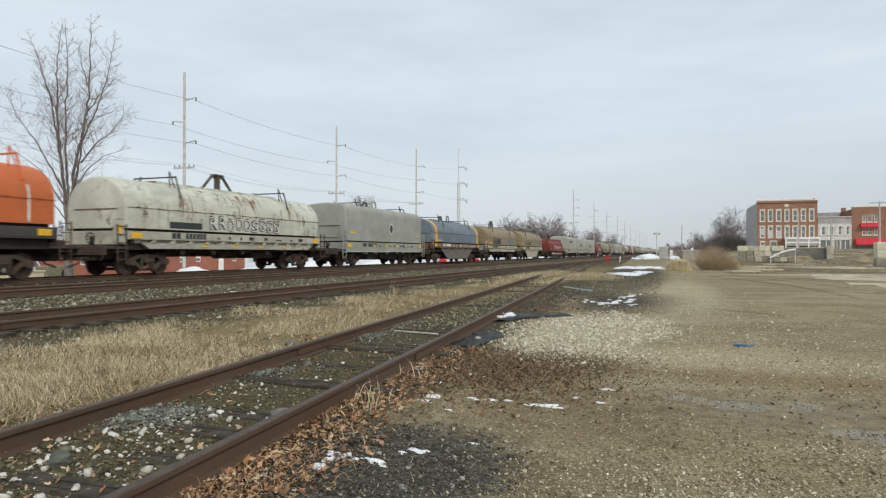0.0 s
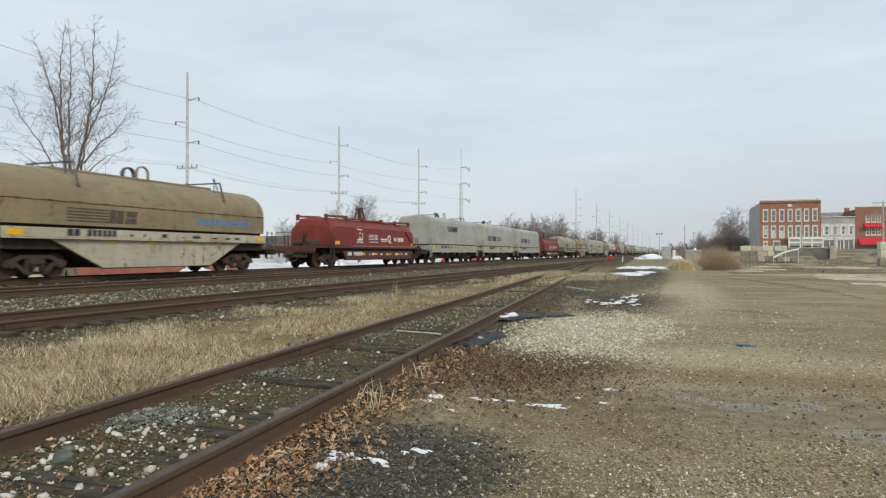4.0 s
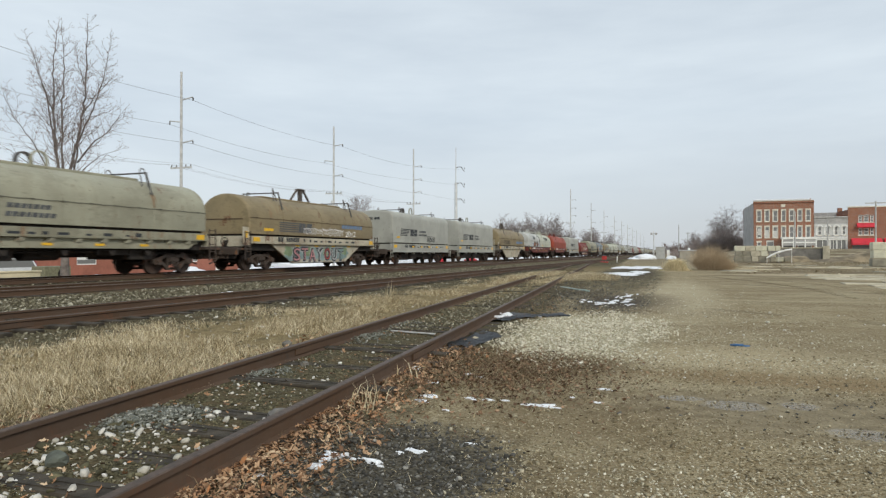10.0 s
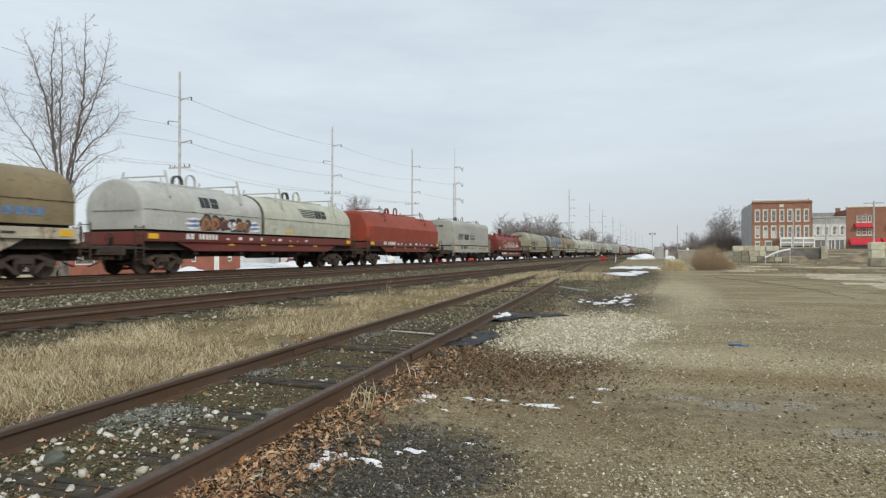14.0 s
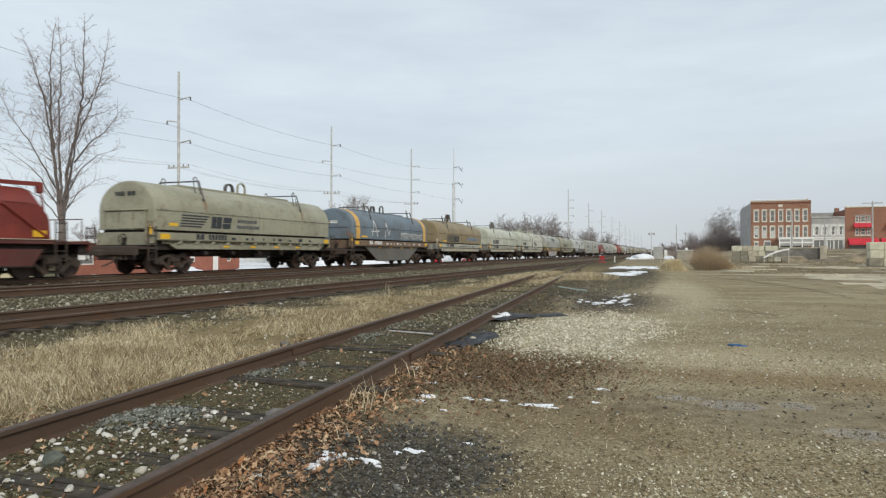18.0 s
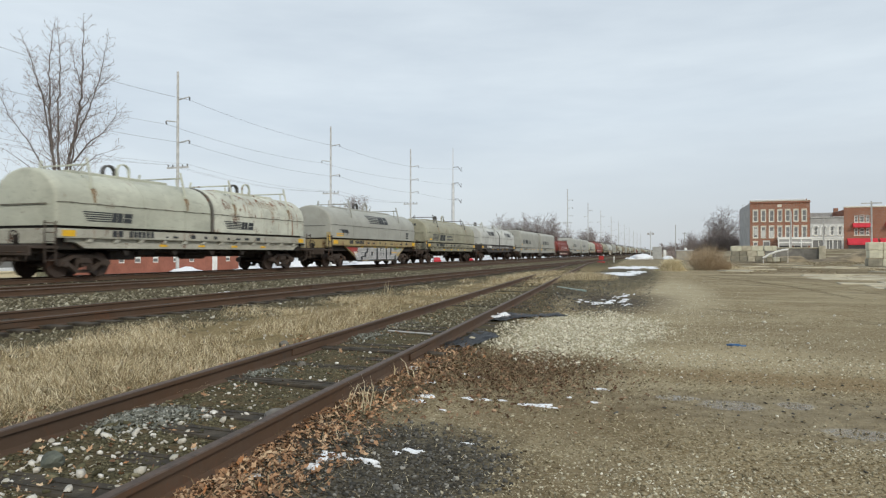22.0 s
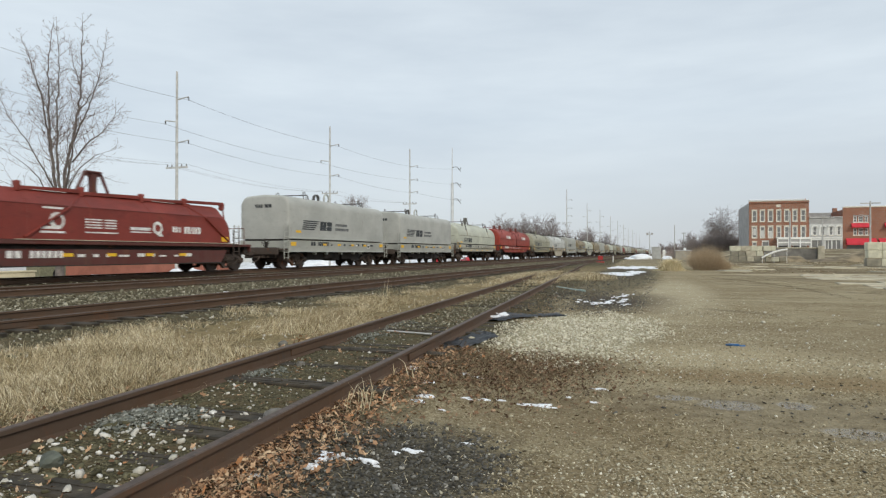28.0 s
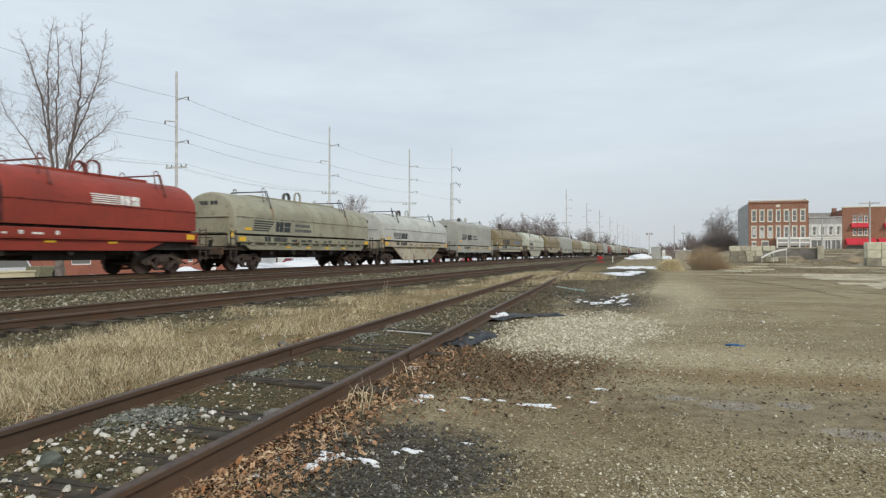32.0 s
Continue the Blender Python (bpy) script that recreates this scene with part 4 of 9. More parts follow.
# fallen leaves against the siding
x, y = along(12000, 0.80, 1.70, 2.2, 8.5, 1.3)
keep = R.random(12000) > (x - np.array([siding_x(v) for v in y]) - 0.78) * 1.3
leaves("oak_leaves", x[keep], y[keep], 0.010 + 0.026 * R.random(keep.sum()) ** 1.6, S_LEAF, "brown fallen leaves drifted against the rail")
x, y = R.normal(-1.75, 0.68, 3400), R.normal(6.9, 0.85, 3400)
leaves("oak_leaves", x, y, 0.010 + 0.020 * R.random(3400), S_LEAF_OLD, "brown fallen leaves trodden into the earth")
x, y = along(500, -0.7, 0.7, 2.2, 14, 1.3)
leaves("oak_leaves", x, y, 0.010 + 0.022 * R.random(500), S_LEAF, "brown fallen leaves between the rails")
x, y = along(700, -1.5, -0.85, 2.2, 12, 1.3)
leaves("oak_leaves", x, y, 0.014 + 0.026 * R.random(700), S_LEAF, "brown fallen leaves along the grass")
x, y = along(450, 0.8, 1.8, 12, 20, 1.0)
leaves("oak_leaves", x, y, 0.010 + 0.014 * R.random(450), S_LEAF, "brown fallen leaves beside the siding")


def snow_patch(x, y, rx, ry, high, seed):
    """A thin melting crust with a ragged edge."""
    bm = bm_new()
    rings, n = [], 40
    for k, (rr, hh) in enumerate(((1.0, -0.006), (0.94, 0.55), (0.72, 0.9), (0.4, 1.0))):
        ring = []
        for i in range(n):
            a = 2 * math.pi * i / n
            w = 1 + 0.55 * noise.noise((math.cos(a) * 1.7 + seed, math.sin(a) * 1.7, seed * 0.7)) + 0.55 * noise.noise((math.cos(a) * 4.2, math.sin(a) * 4.2 + seed, 1.3))
            px, py = x + rx * rr * w * math.cos(a), y + ry * rr * w * math.sin(a)
            h = (high * hh * (0.8 + 0.4 * noise.noise((px * 6, py * 6, seed)))) if k else -0.006
            ring.append(bm.verts.new((px, py, ground_z(px, py) + h)))
        rings.append(ring)
    for r0, r1 in zip(rings, rings[1:]):
        for i in range(n):
            bm.faces.new((r0[i], r0[(i + 1) % n], r1[(i + 1) % n], r1[i]))
    bm.faces.new(rings[-1])
    bmesh.ops.recalc_face_normals(bm, faces=bm.faces)
    piece("snow_patch", bm, M_SNOW, "melting patch of old white snow on the ground", "snow", smooth=60)


SNOW_NEAR = [
        (-2.07, 3.66, 0.060, 0.085, 0.032), (-2.05, 3.47, 0.060, 0.03, 0.028), (-1.80, 3.73, 0.060, 0.03, 0.028), (-1.94, 3.72, 0.03, 0.025, 0.01), (-2.31, 3.24, 0.05, 0.03, 0.01), (-1.66, 4.07, 0.07, 0.03, 0.012), (-1.72, 3.98, 0.03, 0.03, 0.01), (-1.6, 4.1, 0.03, 0.02, 0.01), (-1.36, 4.4, 0.04, 0.02, 0.01)]
SNOW_LOT = [
        (-2.11, 5.55, 0.1, 0.06, 0.02), (-2.1, 5.35, 0.05, 0.05, 0.015), (-1.77, 5.73, 0.05, 0.04, 0.012), (-1.12, 5.70, 0.17, 0.045, 0.018), (-1.6, 5.75, 0.04, 0.03, 0.012), (-1.46, 5.8, 0.05, 0.025, 0.01), (-1.83, 5.2, 0.03, 0.025, 0.01), (-2.28, 6.14, 0.06, 0.05, 0.015), (-1.94, 6.7, 0.05, 0.04, 0.012), (-0.65, 6.58, 0.08, 0.04, 0.012), (-0.65, 5.99, 0.05, 0.03, 0.01), (-0.9, 6.12, 0.03, 0.02, 0.01), (-2.75, 6.83, 0.07, 0.08, 0.02), (-2.1, 6.75, 0.06, 0.04, 0.012)]
SNOW_TRACK = [
        (-2.2, 18.2, 0.18, 0.45, 0.03), (-1.8, 17.9, 0.26, 0.5, 0.03), (-1.55, 18.9, 0.25, 0.6, 0.03), (-1.3, 21.5, 0.16, 0.7, 0.03), (-1.08, 17.5, 0.1, 0.35, 0.02), (-1.5, 20.5, 0.12, 0.5, 0.02), (-3.22, 12.9, 0.26, 0.35, 0.11), (-2.95, 13.3, 0.07, 0.2, 0.02), (-2.7, 13.6, 0.06, 0.2, 0.02), (-3.1, 42.0, 0.95, 2.6, 0.05), (-3.9, 59.0, 1.3, 4.0, 0.06), (-2.4, 63.0, 1.0, 3.6, 0.06), (-2.3, 47.5, 0.5, 2.0, 0.05), (-12.8, 16.6, 0.18, 0.45, 0.05), (-12.2, 16.2, 0.12, 0.3, 0.03)]
for i, (x, y, rx, ry, h) in enumerate(SNOW_NEAR + SNOW_LOT + SNOW_TRACK):
    mid = 0.8 if ry < 0.15 else (0.34 if ry < 1 else 1.0)
    snow_patch(x, y, rx * mid, ry * mid, h, i * 1.37)
    for k in range(3 if ry < 0.15 else 5):
        q = random.Random(i * 7 + k)
        snow_patch(x + q.uniform(-1.3, 1.3) * rx, y + q.uniform(-1.3, 1.3) * ry, rx * q.uniform(0.18, 0.42), ry * q.uniform(0.18, 0.42), h * 0.7, i * 1.37 + k * 3.1)


def snow_pile(x, y, rx, ry, h, z, seed):
    bm = bm_new()
    bmesh.ops.create_icosphere(bm, subdivisions=4, radius=1.0)
    for v in bm.verts:
        w = 1 + 0.28 * noise.noise(v.co * 1.6 + Vector((seed, 0, 0))) + 0.12 * noise.noise(v.co * 5 + Vector((0, seed, 0)))
        v.co = Vector((x + v.co.x * rx * w, y + v.co.y * ry * w, z + max(-0.15, v.co.z * h * w)))
    piece("snow_mound", bm, M_SNOW, "ploughed mound of old grey-white snow", "snow mound", smooth=60)


for s in ((-5.9, 141, 2.6, 3.0, 1.1, 0.0, 3), (-8.0, 139, 1.2, 1.5, 0.4, 0.0, 8), (-0.6, 146, 1.2, 1.4, 0.7, 0.0, 6), (-50, 45, 2.0, 3.0, 0.5, -1.2, 4), (-52, 60, 2.2, 2.0, 0.85, -1.2, 1), (-52, 71, 1.8, 1.8, 0.65, -1.2, 5), (-58, 92, 4, 3, 1.2, -1.2, 7), (-66, 112, 5, 3, 1.3, -1.2, 9), (-62, 128, 4, 4, 1.1, -1.2, 11)):
    snow_pile(*s)


def tarp(points, seed, label):
    """Black plastic sheet, crumpled, lying on the ground."""
    bm = bm_new()
    (x0, y0), (x1, y1), (x2, y2), (x3, y3) = points
    n = 14
    grid = []
    for i in range(n + 1):
        row = []
        for j in range(n + 1):
            u, v = i / n, j / n
            px = (x0 * (1 - u) + x1 * u) * (1 - v) + (x3 * (1 - u) + x2 * u) * v
            py = (y0 * (1 - u) + y1 * u) * (1 - v) + (y3 * (1 - u) + y2 * u) * v
            px += 0.10 * noise.noise((u * 4, v * 4, seed))
            py += 0.20 * noise.noise((u * 4, v * 4, seed + 5))
            row.append(bm.verts.new((px, py, ground_z(px, py) + 0.028 + 0.026 * noise.noise((px * 5, py * 3, seed)) + 0.012 * noise.noise((px * 15, py * 11, seed)))))
        grid.append(row)
    for i in range(n):
        for j in range(n):
            bm.faces.new((grid[i][j], grid[i + 1][j], grid[i + 1][j + 1], grid[i][j + 1]))
    bmesh.ops.solidify(bm, geom=bm.faces, thickness=0.004)
    piece("plastic_sheet", bm, M_TARP, label, "plastic sheet", smooth=50)


M_TARP = plain("black_plastic", (0.018, 0.020, 0.026), 0.38, 0, 0.3, 9, 0.3)
tarp([(-3.05, 8.45), (-2.60, 8.5), (-2.50, 9.8), (-2.98, 10.4)], 1, "wet black plastic sheet lying beside the siding")
tarp([(-3.45, 11.9), (-3.05, 11.9), (-2.55, 13.6), (-3.35, 13.6)], 4, "black plastic sheet with a rim of snow")
tarp([(-2.75, 13.7), (-2.5, 13.4), (-2.1, 14.0), (-2.4, 14.5)], 7, "scrap of black plastic sheet on gravel")


def rock(x, y, size, c, label):
    bm = bm_new()
    bmesh.ops.create_icosphere(bm, subdivisions=2, radius=1.0)
    for v in bm.verts:
        w = 1 + 0.35 * noise.noise(v.co * 1.3 + Vector((x, y, 0)))
        v.co = Vector((round(v.co.x * w * 2.2) / 2.2 * 0.5 + v.co.x * w * 0.5, v.co.y * w, v.co.z * w * 0.75)) * size
    ob = piece("rock", bm, c, label, "rock", pose(x, y, ground_z(x, y) + size * 0.45, 0, 0, 40))
    return ob


M_STAINED_ROCK = plain("stained_rock", (0.15, 0.14, 0.12), 0.9, 0, 0.3, 9, 0.4)
rock(-2.81, 4.24, 0.105, plain("grey_rock", (0.19, 0.175, 0.155), 0.9, 0, 0.3, 9, 0.4), "grey angular rock among leaves by the rail")
rock(-5.05, 7.75, 0.07, M_STAINED_ROCK, "flat grey stone lying against the rail")
rock(-4.0, 6.5, 0.05, M_STAINED_ROCK, "dark stone between the rails")
rock(-3.55, 2.95, 0.07, plain("slate_rock", (0.10, 0.11, 0.09), 0.9, 0, 0.3, 9, 0.4), "flat dark stone between the rails")
rock(-2.82, 9.35, 0.05, M_CONCRETE, "pale lump of concrete by the plastic sheet")
M_PALE_ROCK = plain("pale_rock", (0.56, 0.53, 0.45), 0.9, 0, 0.2, 9, 0.3)
for x, y, size in ((1.70, 13.9, 0.040), (1.80, 12.6, 0.026), (0.87, 11.75, 0.024), (1.06, 11.6, 0.022), (3.3, 15.9, 0.028), (3.66, 14.1, 0.026), (1.92, 10.9, 0.020), (2.03, 16.3, 0.030), (0.62, 14.7, 0.024)):
    rock(x, y, size, M_PALE_ROCK, "pale stone lying on the muddy lot")
# a blue scrap and some litter
bm = bm_new()
box(bm, -0.10, -0.032, 0.0, 0.06, 0.032, 0.034, 0.012)
prism(bm, [(-0.03, 0.0), (0.03, 0.0), (0.02, 0.018), (-0.02, 0.022)], 0.061, 0.135)
rod(bm, (-0.101, 0, 0.018), (-0.125, 0, 0.016), 0.014, n=8)
piece("plastic_bottle", bm, plain("blue_plastic", (0.03, 0.11, 0.26), 0.4), "crushed blue plastic bottle on the lot", "bottle", pose(0.88, 10.23, ground_z(0.88, 10.23), 0, 0, 8))
# a pale pipe and a board lying near the siding
bm = path(bm_new(), [(-4.05, 24.7, 0.06), (-3.3, 23.4, 0.05), (-2.75, 22.6, 0.05)], 0.035, 8)
piece("plastic_pipe", bm, plain("pale_green_plastic", (0.33, 0.42, 0.38), 0.5), "pale green pipe lying on dark earth", "pipe")
bm = box(bm_new(), -0.42, -0.025, 0.0, 0.42, 0.025, 0.02, 0.005)
piece("board", bm, M_WOOD_POLE, "weathered grey board lying between the rails", "board", pose(-3.93, 9.6, 0.075, 0, 0, -12))

# ---------------------------------------------------------------- the train
SPEED = 18.37


def round_profile(hw=1.45, z0=1.87, z1=2.70, top=3.95, n=14):
    pts = [(-hw, z0), (-hw, z1)]
    for i in range(1, n):
        a = math.pi * i / n
        pts.append((-hw * math.cos(a), z1 + (top - z1) * math.sin(a) ** 0.92))
    return pts + [(hw, z1), (hw, z0)]


def square_profile(hw=1.50, z0=1.68, z1=3.56, top=4.20, r=0.50):
    pts = [(-hw, z0), (-hw, z1)]
    for i in range(1, 7):
        a = math.pi / 2 * i / 6
        pts.append((-hw + r * (1 - math.cos(a)) * 1.15, z1 + (top - 0.07 - z1) * math.sin(a)))
    pts.append((0, top))
    return pts + [(-x, z) for x, z in reversed(pts[:-1])]


def hood_mesh(kind, length):
    h = length / 2
    bm = bm_new()
    if kind == "square":
        prof, r, z0 = square_profile(), 0.15, 1.68
    elif kind == "flared":
        prof, r, z0 = [(-1.45, 1.75), (-1.48, 2.80), (-1.20, 3.38), (-0.92, 3.78), (-0.45, 3.90), (0, 3.93), (0.45, 3.90), (0.92, 3.78), (1.20, 3.38), (1.48, 2.80), (1.45, 1.75)], 0.30, 1.75
    else:
        prof, r, z0 = round_profile(), 0.13, 1.87
    depth = prof[len(prof) // 2][1] - z0
    ends = [(0.0, r), (0.10, 0.56 * r), (0.30, 0.28 * r), (0.65, 0.07 * r), (1.0, 0.0)]
    ys = [(-h + u * r, 1 - d / 1.48, 1 - d / depth, z0) for u, d in ends]
    ys += [(-h + r + (2 * h - 2 * r) * i / 6, 1, 1, z0) for i in range(1, 6)]
    ys += [(h - u * r, 1 - d / 1.48, 1 - d / depth, z0) for u, d in reversed(ends)]
    return sweep(bm, prof, ys)


def shield_mesh(length):
    """Faceted cover with sloping ends."""
    h = length / 2
    prof = [(-1.45, 1.35), (-1.40, 2.55), (-0.92, 3.09), (0, 3.19), (0.92, 3.09), (1.40, 2.55), (1.45, 1.35)]
    bm = bm_new()
    ys = [(-h + 0.02, 0.98, 0.72, 1.35), (-h + 0.10, 0.99, 0.88, 1.35), (-h + 0.34, 1, 0.985, 1.35), (-h + 0.55, 1, 1, 1.35), (0, 1, 1, 1.35), (h - 0.75, 1, 1, 1.35), (h - 0.40, 1, 0.96, 1.35), (h - 0.12, 0.99, 0.70, 1.35), (h - 0.02, 0.98, 0.52, 1.35)]
    return sweep(bm, prof, ys)


def wheelset_bm():
    bm = bm_new()
    rod(bm, (-0.95, 0, 0), (0.95, 0, 0), 0.08, n=10)
    for s in (-1, 1):
        for x0, x1, r0, r1 in ((0.69, 0.715, 0.485, 0.485), (0.715, 0.83, 0.462, 0.455), (0.66, 0.69, 0.33, 0.33)):
            rod(bm, (s * x0, 0, 0), (s * x1, 0, 0), r0, r1, n=28)
        rod(bm, (s * 0.83, 0, 0), (s * 0.845, 0, 0), 0.20, 0.14, n=14)
        for i in range(4):
            a = i * math.pi / 2
            rod(bm, (s * 0.83, 0.3 * math.cos(a), 0.3 * math.sin(a)), (s * 0.836, 0.3 * math.cos(a), 0.3 * math.sin(a)), 0.045, n=8)
    return bm


def sideframe_bm():
    bm = bm_new()
    for s in (-1, 1):
        prism(bm, [(s * 1.16, 0.46), (s * 1.14, 0.62), (s * 0.90, 0.68), (s * 0.52, 0.83), (0, 0.83), (0, 0.70), (s * 0.46, 0.70), (s * 0.72, 0.58), (s * 0.78, 0.40), (s * 1.04, 0.38)], 0.96, 1.12)
        prism(bm, [(s * 0.80, 0.52), (s * 0.72, 0.60), (s * 0.28, 0.26), (0, 0.26), (0, 0.16), (s * 0.38, 0.16)], 0.97, 1.11)
        prism(bm, [(s * 0.34, 0.24), (s * 0.26, 0.24), (s * 0.26, 0.72), (s * 0.36, 0.72)], 0.98, 1.10)
    box(bm, 1.00, -0.25, 0.50, 1.16, 0.25, 0.70, 0.02)
    for y in (-0.89, 0.89):
        box(bm, 1.121, y - 0.13, 0.40, 1.17, y + 0.13, 0.62, 0.02)
        rod(bm, (1.17, y, 0.47), (1.21, y, 0.47), 0.095, n=12)
    for y in (-0.16, 0, 0.16):
        for i in range(5):
            rod(bm, (1.19, y, 0.275 + i * 0.045), (1.19, y, 0.30 + i * 0.045), 0.07, n=10)
    return bm


def add_truck(car, y):
    truck = part("truck", shared("bolster", "truck", lambda: box(bm_new(), -1.05, -0.22, 0.42, 1.05, 0.22, 0.74, 0.03)), M_TRUCK, car)
    truck.location = (0, y, 0)
    for s in (0, 180):
        f = part("sideframe", shared("sideframe", "sideframe", sideframe_bm), M_TRUCK, truck)
        f.rotation_euler = (0, 0, radians(s))
    for k in (-0.89, 0.89):
        w = part("wheelset", shared("wheelset", "wheelset", wheelset_bm, 35), M_WHEEL, truck, at=Matrix.Translation((0, k, 0.457)))
        WHEELS.append(w)
    # Made-up dark box that fills in the black mass between the wheels.
    part("brake_rigging", shared("filler", "brake_rigging", lambda: box(box(bm_new(), -0.62, -0.42, 0.34, 0.62, 0.42, 0.80, 0.03), -0.58, -1.5, 0.62, 0.58, 1.5, 0.92, 0.03)), M_UNDER, truck)
    b = part("brake_beam", shared("brake_beam", "brake_beam", lambda: rod(box(bm_new(), -0.8, -0.06, 0.30, 0.8, 0.0, 0.42), (-0.2, 0, 0.36), (-0.2, -0.35, 0.62), 0.03)), M_UNDER, truck)
    return truck


WHEELS, CARS = [], []
M_FRAME = paint("lifting_frame_steel", (0.085, 0.072, 0.062), 0.4, 0.12, rough=0.7)
M_FAINT = plain("worn_dark_lettering", (0.09, 0.095, 0.10), 0.7)
M_SEAM = {}
for key, c in (("orange", (0.30, 0.07, 0.03)), ("cream", (0.15, 0.14, 0.11)), ("cream_rust", (0.17, 0.12, 0.08)), ("blue", (0.06, 0.08, 0.10)), ("tan", (0.10, 0.075, 0.045)), ("tan_rust", (0.09, 0.06, 0.035)), ("bright_red", (0.11, 0.020, 0.016)), ("flare_red", (0.14, 0.03, 0.018)), ("grey", (0.17, 0.17, 0.16)), ("pale_grey", (0.22, 0.22, 0.21)), ("olive_grey", (0.15, 0.145, 0.11))):
    M_SEAM[key] = plain(key + "_seam_dirt", c, 0.85, 0, 0.4, 3, 0.2)


def coupler_bm():
    bm = bm_new()
    box(bm, -0.09, -0.2, 0.79, 0.09, 1.0, 0.97, 0.02)
    box(bm, -0.19, -0.46, 0.74, 0.19, -0.2, 1.02, 0.05)
    path(bm, [(0.35, 0.2, 0.80), (0.36, -0.05, 0.50), (0.30, -0.45, 0.36)], 0.035)
    return bm


def ladder_bm(z0, z1, n, w=0.42):
    bm = bm_new()
    for y in (0, w):
        box(bm, -0.02, y - 0.02, z0, 0.02, y + 0.02, z1)
    for i in range(n):
        z = z0 + 0.08 + (z1 - z0 - 0.16) * i / max(1, n - 1)
        rod(bm, (0, 0, z), (0, w, z), 0.016, n=6)
    return bm


def ring_bm(band=0.09, thick=0.035):
    """A low hoop of flat bar."""
    bm = bm_new()
    line = [(-0.33, -0.05)] + [(-0.33 * math.cos(math.pi * i / 10), 0.26 + 0.30 * math.sin(math.pi * i / 10)) for i in range(11)] + [(0.33, -0.05)]
    inner = [(y * (1 - thick / 0.33), z if z < 0.26 else 0.26 + (z - 0.26) * (1 - thick / 0.30)) for y, z in line]
    rows = [[bm.verts.new((x, y, z)) for y, z in pts] for x, pts in ((-band, line), (band, line), (band, inner), (-band, inner))]
    for k in range(4):
        p, q = rows[k], rows[(k + 1) % 4]
        for i in range(len(p) - 1):
            bm.faces.new((p[i], p[i + 1], q[i + 1], q[i]))
    bmesh.ops.recalc_face_normals(bm, faces=bm.faces)
    return bm


def hook_frame_bm(spread=1.28, high=0.80, leg=0.07):
    """A waisted post under a short cap, braced by two splayed legs, to lift the cover by."""
    bm = bm_new()
    for sy in (-1, 1):
        path(bm, [(0, sy * spread, -0.12), (0, sy * 0.42, high * 0.90), (0, sy * 0.30, high), (0, sy * 0.10, high)], leg, 6)
        prism(bm, [(sy * 0.44, high * 0.86), (sy * 0.30, high * 1.02), (sy * 0.05, high * 1.02), (sy * 0.07, high * 0.66), (sy * 0.16, high * 0.84)], -0.05, 0.05)
    prism(bm, [(-0.17, -0.15), (0.17, -0.15), (0.10, high * 0.35), (0.10, high * 0.60), (0.16, high), (-0.16, high), (-0.10, high * 0.60), (-0.10, high * 0.35)], -0.10, 0.10)
    box(bm, -0.15, -0.34, high - 0.03, 0.15, 0.34, high + 0.05, 0.02)
    return bm


def stack_bracket_bm(style):
    """Stand across the roof that guides stacked covers: a cross bar on side posts, with stirrups or braces."""
    bm = bm_new()
    for s in (-1, 1):
        if style == "post":
            path(bm, [(s * 1.34, 0, 3.30), (s * 1.06, 0, 4.44)], 0.05, 5)
            path(bm, [(s * 0.86, 0, 4.17), (s * 0.98, -0.10, 3.74)], 0.032, 5)
        elif style == "hoop":
            arc = [(s * 0.86, 0.13 * math.cos(math.pi * i / 6), 4.24 + 0.15 * math.sin(math.pi * i / 6)) for i in range(7)]
            path(bm, [(s * 1.02, 0.18, 3.62), *arc, (s * 1.02, -0.18, 3.62)], 0.024, 5)
            path(bm, [(s * 1.06, 0, 4.18), (s * 1.33, 0, 3.34)], 0.030, 5)
        else:
            tip = 4.44 if s > 0 else 4.26
            path(bm, [(s * 0.90, 0.14, 3.74), (s * 0.74, 0.02, tip), (s * 0.74, -0.02, tip), (s * 0.90, -0.14, 3.74)], 0.028, 5)
            path(bm, [(s * 1.06, 0, 4.22), (s * 1.33, 0, 3.32)], 0.042, 5)
        box(bm, s * 1.26, -0.06, 3.26, s * 1.35, 0.06, 3.38, 0.01)
    path(bm, [(-1.08, 0, 4.19), (1.08, 0, 4.19)], 0.035, 5)
    return bm


def bar(car, name, y0, y1, z0, z1, x, material, label=""):
    bm = box(bm_new(), x, y0, z0, x + 0.012, y1, z1)
    return part(name, bm, material, car, label)


def surface_x(kind, z):
    """How far the cover's skin lies from the car's middle at a height."""
    if kind in ("round", "belly", "twin"):
        if z <= 2.70:
            return 1.452
        u = min(1.0, ((z - 2.70) / 1.25))
        s = u ** (1 / 0.92)
        return 1.452 * math.sqrt(max(0.0, 1 - s * s))
    if kind == "shield":
        return 1.45 - 0.042 * (z - 1.35) if z < 2.55 else 1.40 - 0.89 * (z - 2.55)
    if kind == "flared":
        return 1.475 if z < 2.75 else 1.47 - 0.49 * (z - 2.75)
    return 1.503


